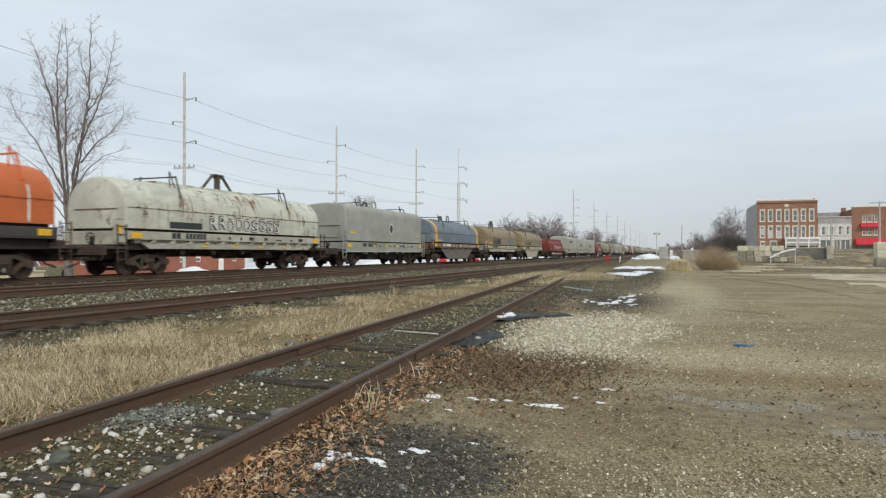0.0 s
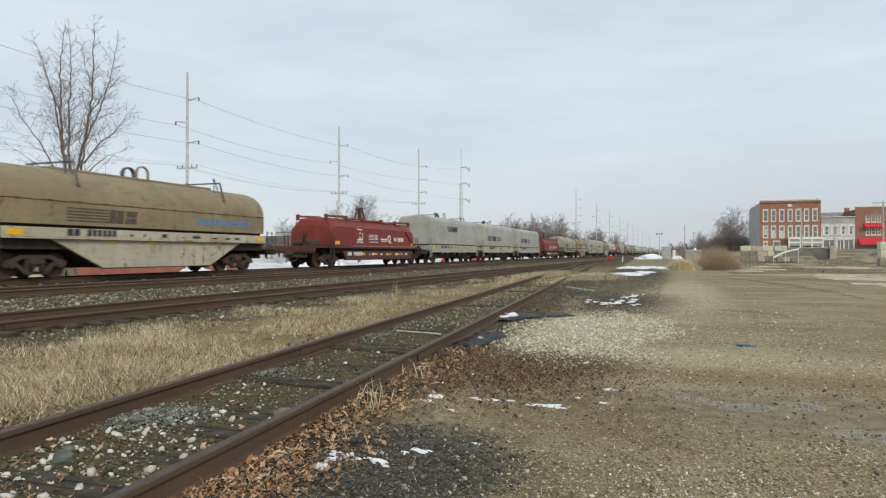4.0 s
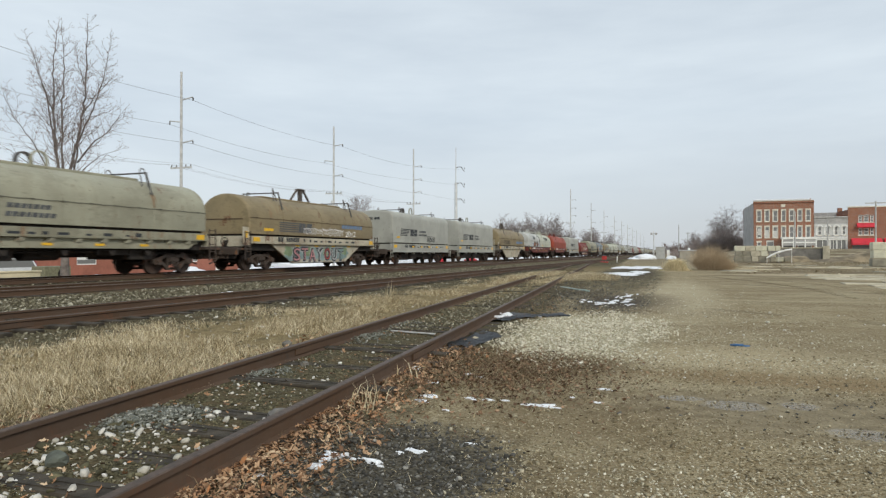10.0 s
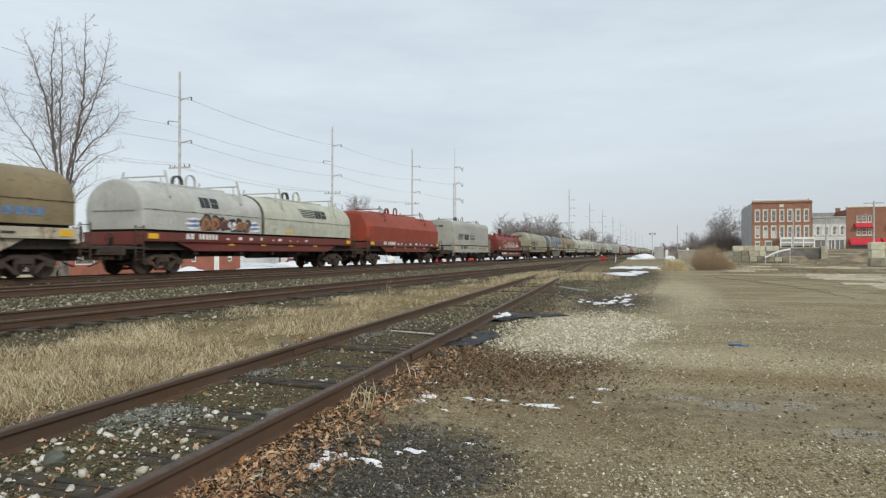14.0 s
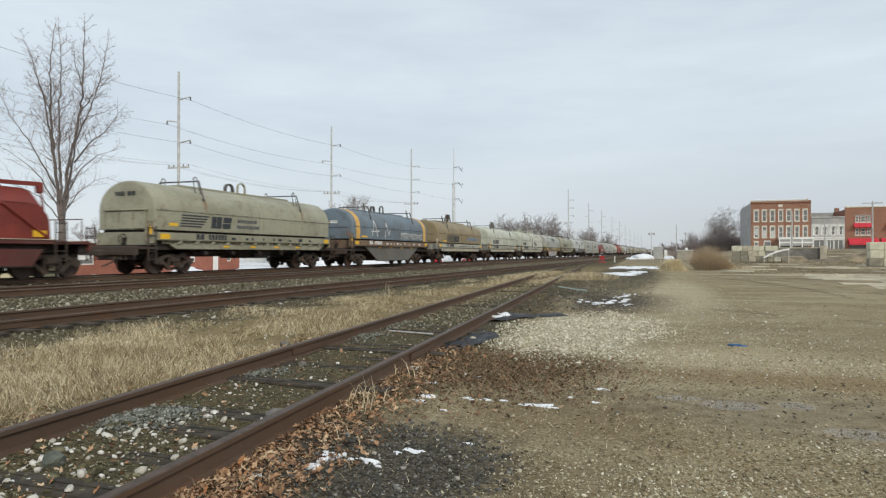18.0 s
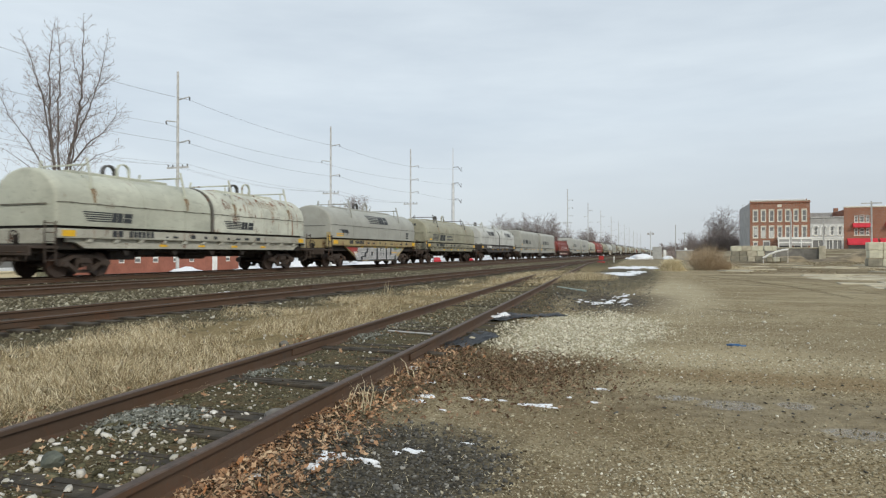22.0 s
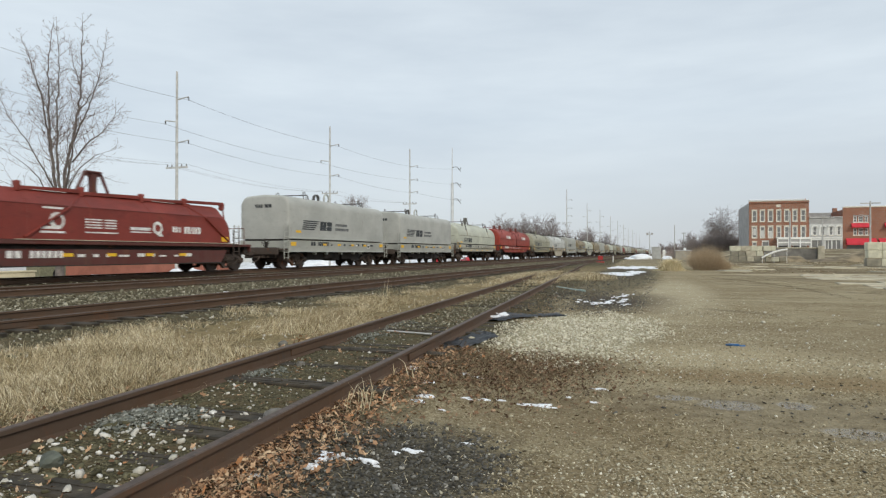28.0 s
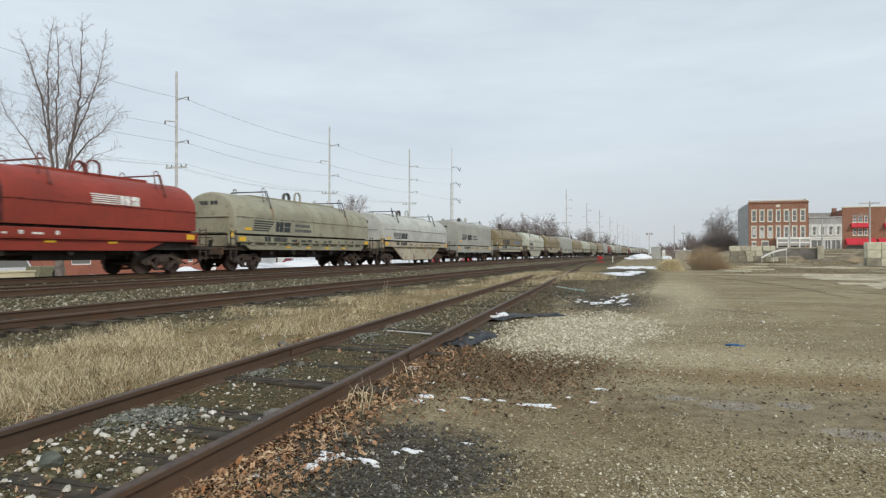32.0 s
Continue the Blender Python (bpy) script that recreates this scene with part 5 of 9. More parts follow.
def skin_patch(kind, polys, lift=0.006):
    """Flat marks laid on the cover's skin: each a list of (y, z) corners, cut at small heights so that they follow the curve."""
    bm = bm_new()
    for poly in polys:
        zs = [p[1] for p in poly]
        lo, hi = min(zs), max(zs)
        if len(poly) == 4 and hi - lo > 0.12:
            (ya, za), (yb, zb), (yc, zc), (yd, zd) = poly
            n = 4
            for i in range(n):
                u, v = i / n, (i + 1) / n
                quad = [(ya + (yd - ya) * u, za + (zd - za) * u), (yb + (yc - yb) * u, zb + (zc - zb) * u), (yb + (yc - yb) * v, zb + (zc - zb) * v), (ya + (yd - ya) * v, za + (zd - za) * v)]
                bm.faces.new([bm.verts.new((surface_x(kind, z) + lift, y, z)) for y, z in quad])
        else:
            bm.faces.new([bm.verts.new((surface_x(kind, z) + lift, y, z)) for y, z in poly])
    bmesh.ops.recalc_face_normals(bm, faces=bm.faces)
    for f in bm.faces:
        if f.normal.x < 0:
            f.normal_flip()
    return bm


def quad(y, z, w, h, slant=0.0):
    return [(y, z), (y + w, z), (y + w + slant, z + h), (y + slant, z + h)]


def emblem(y, z, s, wide=True, cut="step"):
    """The owner's mark as plain shapes: stripes, then two heavy blocks. y: where the stripes begin; 3.4 s long, 0.56 s high."""
    out = []
    if wide:
        for i in range(5):
            off = {"step": 0.07 * (4 - i), "flat": 0.0, "slant": 0.03 * i}[cut]
            end = 1.42 + 0.13 * i if cut == "slant" else 1.98
            out.append(quad(y + off * s, z + i * 0.122 * s, (end - off) * s, 0.068 * s, 0.03 * s if cut != "flat" else 0.0))
    x = y + (2.06 if cut == "slant" else 1.98) * s
    h = 0.56 * s
    out += [quad(x, z, 0.34 * s, h, 0.07 * s), quad(x + 0.37 * s, z, 0.38 * s, h, 0.07 * s)]
    x += 0.83 * s
    out += [quad(x, z, 0.62 * s, 0.26 * s, 0.03 * s), quad(x + 0.05 * s, z + 0.29 * s, 0.62 * s, 0.27 * s, 0.03 * s)]
    return out


def disc(y, z, r, n=20):
    return [(y + r * math.cos(2 * math.pi * i / n), z + r * math.sin(2 * math.pi * i / n)) for i in range(n)]


def dashes(y, z, widths, h, gap=0.05, slant=0.0):
    out = []
    for w in widths:
        if w > 0:
            out.append(quad(y, z, w, h, slant))
        y += abs(w) + gap
    return out


def add_mark(car, kind, polys, material, label, lift=0.006, name="lettering"):
    ob = part(name, skin_patch(kind, polys, lift), material, car, label)
    ob["kind"] = "stuff"
    return ob


def build_car(kind, middle, length, hood, sill, label, lift="ring", sill_mark=None, brackets=True, second=None, split=0.0, far=False, style="", bare_front=False):
    """A covered coil wagon; middle: its centre's place on the line at the start."""
    car = thing("coil_wagon", label, "railway wagon", pose(TRAIN_X, middle, TRAIN_Z), group="wagons of the coil train")
    h = length / 2
    H, S = PAINT[hood], PAINT["square_sill" if kind == "square" and sill == "sill_grey" else sill]
    zb = {"square": 1.68, "shield": 1.35, "flared": 1.75}.get(kind, 1.87)
    # covers
    if kind == "shield":
        part("cover", shared(("shield", round(length, 1)), "cover", lambda: shield_mesh(length)), H, car)
        for s in (-1, 1):
            stops = (-h + 0.05, -0.60 * h, -0.22 * h, 0.22 * h, 0.60 * h, h - 0.05)
            for k, (a, b) in enumerate(zip(stops, stops[1:])):
                if k == 0 and bare_front:
                    continue
                lift_up = 0.10 if k in (0, 4) else 0.0
                part("cover_rail", prism(bm_new(), [(a, 3.04 + lift_up), (b, 3.10 + lift_up), (b, 3.24 + lift_up), (a, 3.16 + lift_up)], s * 0.86, s * 1.02), H, car)
                # A white strip stands in for daylight showing below the rail.
                part("rail_edge", box(bm_new(), s * 1.022, a + 0.5, 3.06 + lift_up, s * 1.03, b - 0.7, 3.075 + lift_up), M_WHITE_LETTER, car, "white strip painted in for the bright gap under the rail") if k in (1, 3) else None
            for y in stops[1 if bare_front else 0:]:
                part("cover_lug", box(bm_new(), s * 0.84, y - 0.10, 2.95, s * 1.06, y + 0.10, 3.33, 0.04), H, car)
            for y in (stops[0], stops[-1])[1 if bare_front else 0:]:
                part("end_strut", rod(bm_new(), (s * 0.98, y, 3.2), (s * 1.30, y, 1.35), 0.035, n=6), PAINT["sill_red"], car)
            for y in (-0.60 * h, -0.22 * h, 0.22 * h, 0.60 * h):
                bm = bm_new()
                for (xa, za), (xb, zb2) in (((1.44, 1.36), (1.39, 2.55)), ((1.39, 2.55), (0.92, 3.07))):
                    rod(bm, (s * xa, y, za), (s * xb, y, zb2), 0.026, n=5)
                part("cover_rib", bm, H, car)
            for y0, y1 in ((-0.22 * h, -0.62 * h), (0.60 * h, 0.97 * h)):
                bm = bm_new()
                p, q = Vector((s * 0.98, y0, 3.06)), Vector((s * 1.49, y1, 1.42))
                m = Vector((s * 1.44, y0 + (y1 - y0) * 0.36, 2.47))
                rod(bm, p, m, 0.045, n=6)
                rod(bm, m, q, 0.045, n=6)
                part("brace", bm, H, car)
            part("cover_flange", box(bm_new(), s * 1.40, -h + 2.2, 1.335, s * 1.52, h + 0.1, 1.36), M_CONCRETE, car, "pale edge of the cover")
            part("knee_seam", box(bm_new(), s * 1.385, -h + 0.5, 2.54, s * 1.415, h - 0.8, 2.565), PAINT["sill_red"], car)
        part("lifting_frame", shared("trestle", "lifting_frame", lambda: hook_frame_bm(0.90, 0.96, 0.06)), PAINT["sill_maroon"], car).location = (0, 0, 3.12)
    else:
        spans = [(-h, h, H)] if second is None else [(-h, split - 0.06, H), (split + 0.06, h, PAINT[second])]
        for a, b, paint_of in spans:
            k = "square" if kind == "square" else ("flared" if kind == "flared" else "round")
            ob = part("cover", shared((k, round(b - a, 1)), "cover", lambda: hood_mesh(k, b - a), 18 if k == "flared" else 32), paint_of, car)
            ob.location = (0, (a + b) / 2, 0)
            m = (a + b) / 2
            if k == "round":
                for s in (-1, 1):
                    part("seam", shared(("seam", round(b - a, 1)), "seam", lambda: seam_bm(b - a)), M_SEAM[hood], car).matrix_basis = pose(0, m, 0, 0, 0, 0 if s > 0 else 180)
                for s in (-1, 1):
                    part("end_seam", shared("end_seam", "end_seam", lambda: box(bm_new(), -1.06, -0.02, 2.60, 1.06, 0.012, 2.65)), M_SEAM[hood], car).location = (0, a if s < 0 else b, 0)
            if k == "square":
                for s in (-1, 1):
                    part("lower_flange", shared(("flange", round(b - a, 1)), "lower_flange", lambda: box(bm_new(), 1.490, -(b - a) / 2 + 0.03, 1.70, 1.565, (b - a) / 2 - 0.03, 1.735, 0.006)), paint_of, car).matrix_basis = pose(0, m, 0, 0, 0, 0 if s > 0 else 180)
            if brackets:
                reach = (b - a) * (0.42 if hood == "orange" else (0.285 if second is None else 0.30))
                top = 0.16 if k == "square" else 0.0
                shape = "hoop" if lift == "hoop" or hood in ("bright_red", "flare_red") else ("post" if second is not None or style == "fowl" else "stirrup")
                for y in (m - reach, m + reach):
                    ob = part("stacking_bracket", shared(("bracket", shape), "stacking_bracket", lambda: stack_bracket_bm(shape)), PAINT["sill_red"] if hood in ("bright_red", "flare_red") else (paint_of if shape == "post" or hood == "orange" else M_BARE), car)
                    ob.location = (0, y, top)
                    if hood in ("cream", "cream_rust", "olive_grey") and not far:
                        add_mark(car, "round", [[(y - 0.035, 2.74), (y + 0.05, 2.74), (y + 0.09, 3.28), (y - 0.09, 3.28)], [(y + 0.11, 3.0), (y + 0.15, 3.0), (y + 0.16, 3.3), (y + 0.10, 3.3)]], M_RUST_RUN, "rust run below a bracket foot", 0.012, "rust_run")
            if lift in ("ring", "hoop"):
                for s in (-0.36, 0.36):
                    ob = part("lifting_ring", shared(("ring", s), "lifting_ring", lambda: ring_bm(0.085 if s < 0 else 0.05, 0.06 if s < 0 else 0.05)), M_BARE if s < 0 and hood not in ("bright_red", "flare_red") or hood == "blue" else (PAINT["sill_red"] if hood in ("bright_red", "flare_red") else paint_of), car)
                    ob.location = (s, m, 3.98 if k != "square" else 4.18)
            elif lift == "frame":
                ob = part("lifting_frame", shared("frame", "lifting_frame", hook_frame_bm), PAINT["girder_grey"] if hood == "cream" else M_FRAME, car)
                ob.location = (0, m, 3.95)
            if k == "round":
                for y in (m - (b - a) * 0.285, m + (b - a) * 0.285, m):
                    part("strap", shared("strap", "strap", lambda: sweep(bm_new(), round_profile(1.456, 1.87, 2.70, 3.958), [(-0.03, 1, 1, 1.87), (0.03, 1, 1, 1.87)])), paint_of, car).location = (0, y, 0)
            part("roof_rib", box(bm_new(), -0.34, a + 0.19 * (b - a), 3.88 if k != "square" else 4.14, 0.34, b - 0.19 * (b - a), 4.02 if k != "square" else 4.20, 0.02), paint_of, car)
    if second is not None:
        part("joint_band", sweep(bm_new(), round_profile(1.475, 1.86, 2.70, 3.985), [(split - 0.055, 1, 1, 1.86), (split + 0.055, 1, 1, 1.86)]), M_SEAM[hood] if hood == "bright_red" else PAINT["girder_grey"], car, "dark joint between the two covers")
    # frame
    deep = {"square": 0.95, "shield": 1.22}.get(kind, 1.30)
    for s in (-1, 1):
        bm = bm_new()
        ribbed = kind in ("round", "twin") and sill in ("sill_grey", "sill_olive")
        if kind == "square":
            box(bm, s * 1.30, -h, deep, s * 1.50, h, 1.62, 0.02)
        elif kind == "shield":
            box(bm, s * 1.30, -h + 0.2, 1.18, s * 1.50, h + 0.5, 1.33, 0.02)
        elif ribbed:
            box(bm, s * 1.34, -h, 1.458, s * 1.49, h, 1.76, 0.012)
            box(bm, s * 1.25, -h, 1.425, s * 1.52, h, 1.456, 0.006)
        else:
            box(bm, s * 1.34, -h, 1.42, s * 1.49, h, 1.76, 0.015)
            box(bm, s * 1.25, -h, 1.37, s * 1.53, h, 1.416, 0.01)
        part("side_sill", bm, S, car)
        if kind == "shield":
            part("side_girder", prism(bm_new(), [(-h + 1.2, 1.02), (h - 0.3, 1.02), (h - 0.7, 0.46), (-h + 1.75, 0.46)], s * 1.44, s * 1.28), S, car)
            part("girder_flange", box(bm_new(), s * 1.24, -h + 1.7, 0.42, s * 1.50, h - 0.7, 0.458), M_UNDER, car)
        if kind == "belly":
            o = [(-h + 1.9, 1.365), (h - 1.9, 1.365), (h - 4.0, 0.34), (-h + 4.0, 0.34)]
            part("belly_girder", prism(bm_new(), o, s * 1.38, s * 1.28), PAINT["girder_grey"] if hood == "blue" else S, car)
            part("girder_flange", box(bm_new(), s * 1.24, -h + 4.0, 0.30, s * 1.42, h - 4.0, 0.338), M_UNDER, car)
            e = s * (h - 4.0)
            # The plate's shade is put into its near-black colour.
            part("belly_plate", prism(bm_new(), [(e, 0.345), (e + s * 2.06, 1.36), (e + s * 1.98, 1.36), (e - s * 0.08, 0.345)], -1.27, 1.27), M_UNDER, car, "sloping plate under the belly, coloured dark for its shade")
        if ribbed:
            part("recess_plate", box(bm_new(), s * 1.26, -h + 0.5, 1.28, s * 1.36, h - 0.5, 1.423), S, car)
            part("lower_sill", prism(bm_new(), [(-h + 0.8, 1.278), (h - 0.8, 1.278), (h - 1.2, 1.06), (-h + 1.2, 1.06)], s * 1.45, s * 1.30), S, car)
            rib = shared("rib", "rib", lambda: prism(bm_new(), [(-0.10, 1.28), (0.17, 1.28), (0.26, 1.424), (0.06, 1.424)], 1.361, 1.49))
            if s > 0 and not far:
                n = 12
                for i in range(n):
                    part("rib", rib, S, car).location = (0, -h + 1.3 + (length - 2.6) * i / (n - 1), 0)
        elif kind in ("round", "twin", "flared"):
            o = [(-h + 1.9, 1.366), (h - 1.9, 1.366), (h - 3.0, 0.98), (-h + 3.0, 0.98)]
            part("side_girder", prism(bm_new(), o, s * 1.43, s * 1.30), S, car)
            if sill == "sill_dark" and kind == "twin":
                part("edge_line", box(bm_new(), s * 1.50, -h, 1.417, s * 1.535, h, 1.432), M_WHITE_LETTER, car, "pale edge of the sill")
        if s > 0 and not far and kind in ("belly", "round"):
            part("corner_plate", box(bm_new(), 1.46, -h - 0.60, 1.30, 1.50, -h - 0.16, 2.20, 0.05), S, car)
            part("reflector", box(bm_new(), 1.502, -h - 0.48, 1.66, 1.512, -h - 0.26, 1.98), M_TAG, car, "yellow reflector on the corner plate")
    if hood in ("green_grey", "olive_grey") and not far:
        bm = box(bm_new(), -1.0, -h - 0.05, 1.90, 1.0, -h - 0.005, 2.66, 0.02)
        for q in (-1.04, -0.36, 0.36, 1.0):
            box(bm, q - 0.03, -h - 0.09, 1.86, q + 0.03, -h - 0.052, 2.70)
        box(bm, -1.1, -h - 0.12, 2.67, 1.1, -h - 0.005, 2.73, 0.01)
        part("end_panel", bm, H, car, "framed panel on the end of the cover")
    part("floor", box(bm_new(), -1.25, -h + 0.1, 1.02 if kind != "shield" else 0.9, 1.25, h - 0.1, zb + 0.05), M_UNDER, car)
    part("centre_sill", box(bm_new(), -0.33, -h - 0.7, 0.72, 0.33, h + 0.7, 1.08, 0.02), M_UNDER, car)
    for s, turn in ((-1, 0), (1, 180)):
        at = pose(0, s * h, 0, 0, 0, turn)
        bm = bm_new()
        top = 1.30 if kind == "shield" else 1.14
        out = (2.1 if s < 0 else 1.55) if kind == "shield" else 0.95
        box(bm, -1.48, -out, top - 0.10, 1.48, 0.12, top, 0.01)
        box(bm, -1.46, -out - 0.05, top - 0.34, 1.46, -out + 0.05, top + 0.02, 0.02)
        part("end_platform", bm, S if kind == "shield" else M_TRUCK, car).matrix_basis = at
        if kind != "shield":
            low = 0.97 if kind == "square" else 1.22
            part("end_sill", box(bm_new(), -1.47, -0.06, low, 1.47, 0.04, zb - 0.11, 0.015), S, car).matrix_basis = at
        part("draft_gear", shared("draft", "draft_gear", lambda: box(box(bm_new(), -0.5, -0.75, 0.60, 0.5, 0.9, 1.05, 0.04), -1.0, -0.55, 0.86, 1.0, 0.1, 1.2, 0.03)), M_UNDER, car).matrix_basis = at
        if not far:
            bm = box(bm_new(), -0.62, -out + 0.05, 0.60, 0.62, -out + 0.45, 1.02, 0.04)
            rod(bm, (-1.35, -out - 0.04, 0.92), (1.35, -out - 0.04, 0.92), 0.025, n=6)
            for q in (-0.95, 0.80):
                rod(bm, (q, -out + 0.1, 1.02), (q, -out + 0.1, 0.62), 0.05, n=6)
            path(bm, [(1.30, -out - 0.04, 0.92), (1.38, -out - 0.06, 0.74), (1.30, -out - 0.06, 0.60)], 0.02, 5)
            part("striker", bm, M_TRUCK, car).matrix_basis = at
        part("coupler", shared("coupler", "coupler", coupler_bm), M_TRUCK, car).matrix_basis = pose(0, s * (h + out + 0.10), 0, 0, 0, turn)
        part("ladder", shared(("ladder", kind), "ladder", lambda: ladder_bm(0.55, 2.0 if kind != "square" else 2.45, 5 if kind != "square" else 7)), S if kind == "square" else M_TRUCK, car).matrix_basis = pose(1.53 * (1 if s < 0 else -1), s * (h - 0.02), 0, 0, 0, turn) @ pose(0, -0.5, 0)
        part("ladder", shared(("ladder", kind), "ladder", None), S if kind == "square" else M_TRUCK, car).matrix_basis = pose(1.53 * (1 if s > 0 else -1), s * (h + 0.50), 0, 0, 0, turn)
        if kind == "shield":
            part("hand_rail", shared("hand_rail", "hand_rail", lambda: path(bm_new(), [(-1.1, -0.93, 1.5), (-1.1, -0.93, 2.35), (1.1, -0.93, 2.35), (1.1, -0.93, 1.5)], 0.022)), S, car).matrix_basis = pose(0, s * (h + out - 0.95), -0.22, 0, 0, turn)
        if kind == "shield":
            bm = bm_new()
            box(bm, -0.35, -out + 0.3, 0.72, 0.35, 0.2, 1.18, 0.02)
            box(bm, -1.3, -out + 0.02, 0.86, 1.3, -out + 0.3, 1.24, 0.03)
            part("end_sill", bm, M_UNDER, car).matrix_basis = at
            if s < 0:
                bm = box(bm_new(), 0.3, -1.45, 1.30, 0.95, -0.7, 1.66, 0.06)
                rod(bm, (0.62, -0.7, 1.5), (0.62, -0.25, 1.75), 0.09, n=8)
                rod(bm, (-0.4, -1.3, 1.48), (0.2, -1.3, 1.48), 0.16, n=10)
                part("brake_gear", bm, M_TRUCK, car, "rusty brake gear on the end platform").matrix_basis = at
    if far:
        for y in ((-h + 0.25, h + 0.40) if kind == "shield" else (-h + 1.6, h - 1.6)):
            add_truck(car, y)
        CARS.append((car, middle))
        return car
    bm = bm_new()
    reach = 1.15 if kind == "shield" else 0.0
    wheel_y, wheel_z = -h - reach - 0.84, 1.92 if reach else 1.46
    turn_r = 0.24 if reach else 0.20
    path(bm, [(0.62 + turn_r * math.cos(a * math.pi / 8), wheel_y, wheel_z + turn_r * math.sin(a * math.pi / 8)) for a in range(17)], 0.022, 5)
    for a in range(3):
        c, d = turn_r * math.cos(a * math.pi / 3 + 0.4), turn_r * math.sin(a * math.pi / 3 + 0.4)
        rod(bm, (0.62 - c, wheel_y, wheel_z - d), (0.62 + c, wheel_y, wheel_z + d), 0.014, n=5)
    box(bm, 0.54, wheel_y + 0.03, 1.25 if reach else 1.12, 0.70, wheel_y + 0.14, wheel_z + 0.06, 0.02)
    part("brake_wheel", bm, M_UNDER, car)
    # under the floor
    deep_rng = random.Random(int(middle * 3))
    if kind != "shield":
        y = -h + 2.9
        while y < h - 3.2:
            w = deep_rng.uniform(0.7, 1.9)
            low = deep_rng.uniform(0.32, 0.58) if kind == "square" else deep_rng.choice((0.62, 0.80, 0.86, 0.92, 0.96))
            part("underframe_beam", box(bm_new(), -1.05, y, low, deep_rng.uniform(0.85, 1.12), min(y + w, h - 2.9), 1.03, 0.02), M_UNDER, car)
            y += w
        for y in (-h + 3.2, -h * 0.28, h * 0.02, h * 0.3, h - 3.4):
            o = [(-0.16, 0.98), (0.16, 0.98), (0.10, 0.80), (-0.04, 0.80)]
            part("jacking_bracket", shared("jack", "jacking_bracket", lambda: prism(bm_new(), o, 1.20, 1.36)), S if kind == "square" else M_UNDER, car).location = (0, y, 0)
    part("air_reservoir", rod(bm_new(), (0.55, -0.9, 0.86), (0.55, 0.5, 0.86), 0.24, n=14), M_UNDER, car)
    part("brake_cylinder", rod(rod(bm_new(), (0.7, 1.5, 0.92), (0.7, 2.1, 0.92), 0.17, n=12), (0.7, 2.1, 0.92), (0.7, 3.2, 0.92), 0.035), M_UNDER, car)
    part("train_pipe", path(bm_new(), [(1.0, -h + 2.6, 0.98), (1.0, -1.4, 0.90), (1.0, 1.6, 0.92), (1.0, h - 2.6, 0.98)], 0.035), M_UNDER, car)
    for y in ((-h + 0.25, h + 0.40) if kind == "shield" else (-h + 1.6, h - 1.6)):
        add_truck(car, y)
    # yellow reflectors along the sill, white data panel
    x = {"square": 1.505, "shield": 1.505, "belly": 1.495, "flared": 1.495}.get(kind, 1.495)
    z = {"square": 1.32, "shield": 0.74}.get(kind, 1.50)
    if kind == "shield":
        x = 1.445
    for y, w, tall in ((-h + 0.22, 0.55, 0.22), (h - 0.72, 0.50, 0.22)):
        zt = z if kind != "shield" else 1.45
        bar(car, "reflector", y, y + w, zt - 0.02, zt + tall - 0.02, (x if kind != "shield" else 1.46), M_TAG, "yellow end panel")
    ribbed = kind in ("round", "twin") and sill in ("sill_grey", "sill_olive")
    zr = z + 0.02 if kind in ("square", "shield") else (1.15 if ribbed else 1.25)
    xr = x if kind in ("square", "shield") else (1.452 if ribbed else (1.384 if kind == "belly" else 1.434))
    for i in range(4):
        y = -h + length * (0.30 + 0.145 * i)
        bar(car, "reflector", y, y + 0.42, zr, zr + (0.12 if kind in ("square", "shield") else 0.09), xr, M_TAG)
    if kind == "square":
        bar(car, "data_panel", h - 2.75, h - 2.40, 1.20, 1.46, 1.502, M_WHITE_LETTER, "white framed data panel")
        bar(car, "data_plate", h - 2.70, h - 2.45, 1.25, 1.41, 1.506, M_LETTER, "dark data plate")
        bar(car, "data_panel", -h + 8.2, -h + 8.42, 1.33, 1.45, 1.502, M_WHITE_LETTER, "small white data panel")
        bar(car, "sill_lip", -h + 0.02, h - 0.02, 0.951, 1.0, 1.500, PAINT["pale_grey"], "pale lower lip")
    light = sill in ("sill_dark", "sill_red", "sill_maroon", "sill_blue", "bright_red")
    bm = bm_new()
    zz = z if kind != "shield" else 0.72
    rng = random.Random(int(middle))
    y = -h + (2.4 if kind != "shield" else 1.9)
    for w in (0.22, 0.22, -0.2, 0.16, 0.16, 0.16, 0.16, 0.16, 0.16):
        if w > 0:
            box(bm, x, y, zz, x + 0.008, y + w, zz + 0.24)
        y += abs(w) + 0.06
    for i in range(9):
        y += rng.uniform(0.25, 0.9)
        w = rng.uniform(0.10, 0.5)
        if y + w < h - 1.2:
            box(bm, x, y, zz + 0.02, x + 0.008, y + w, zz + rng.uniform(0.08, 0.18))
        y += w
    part("lettering", bm, M_WHITE_LETTER if light else M_LETTER, car, "rows of plain bars for the wagon's markings")["kind"] = "stuff"
    CARS.append((car, middle))
    return car


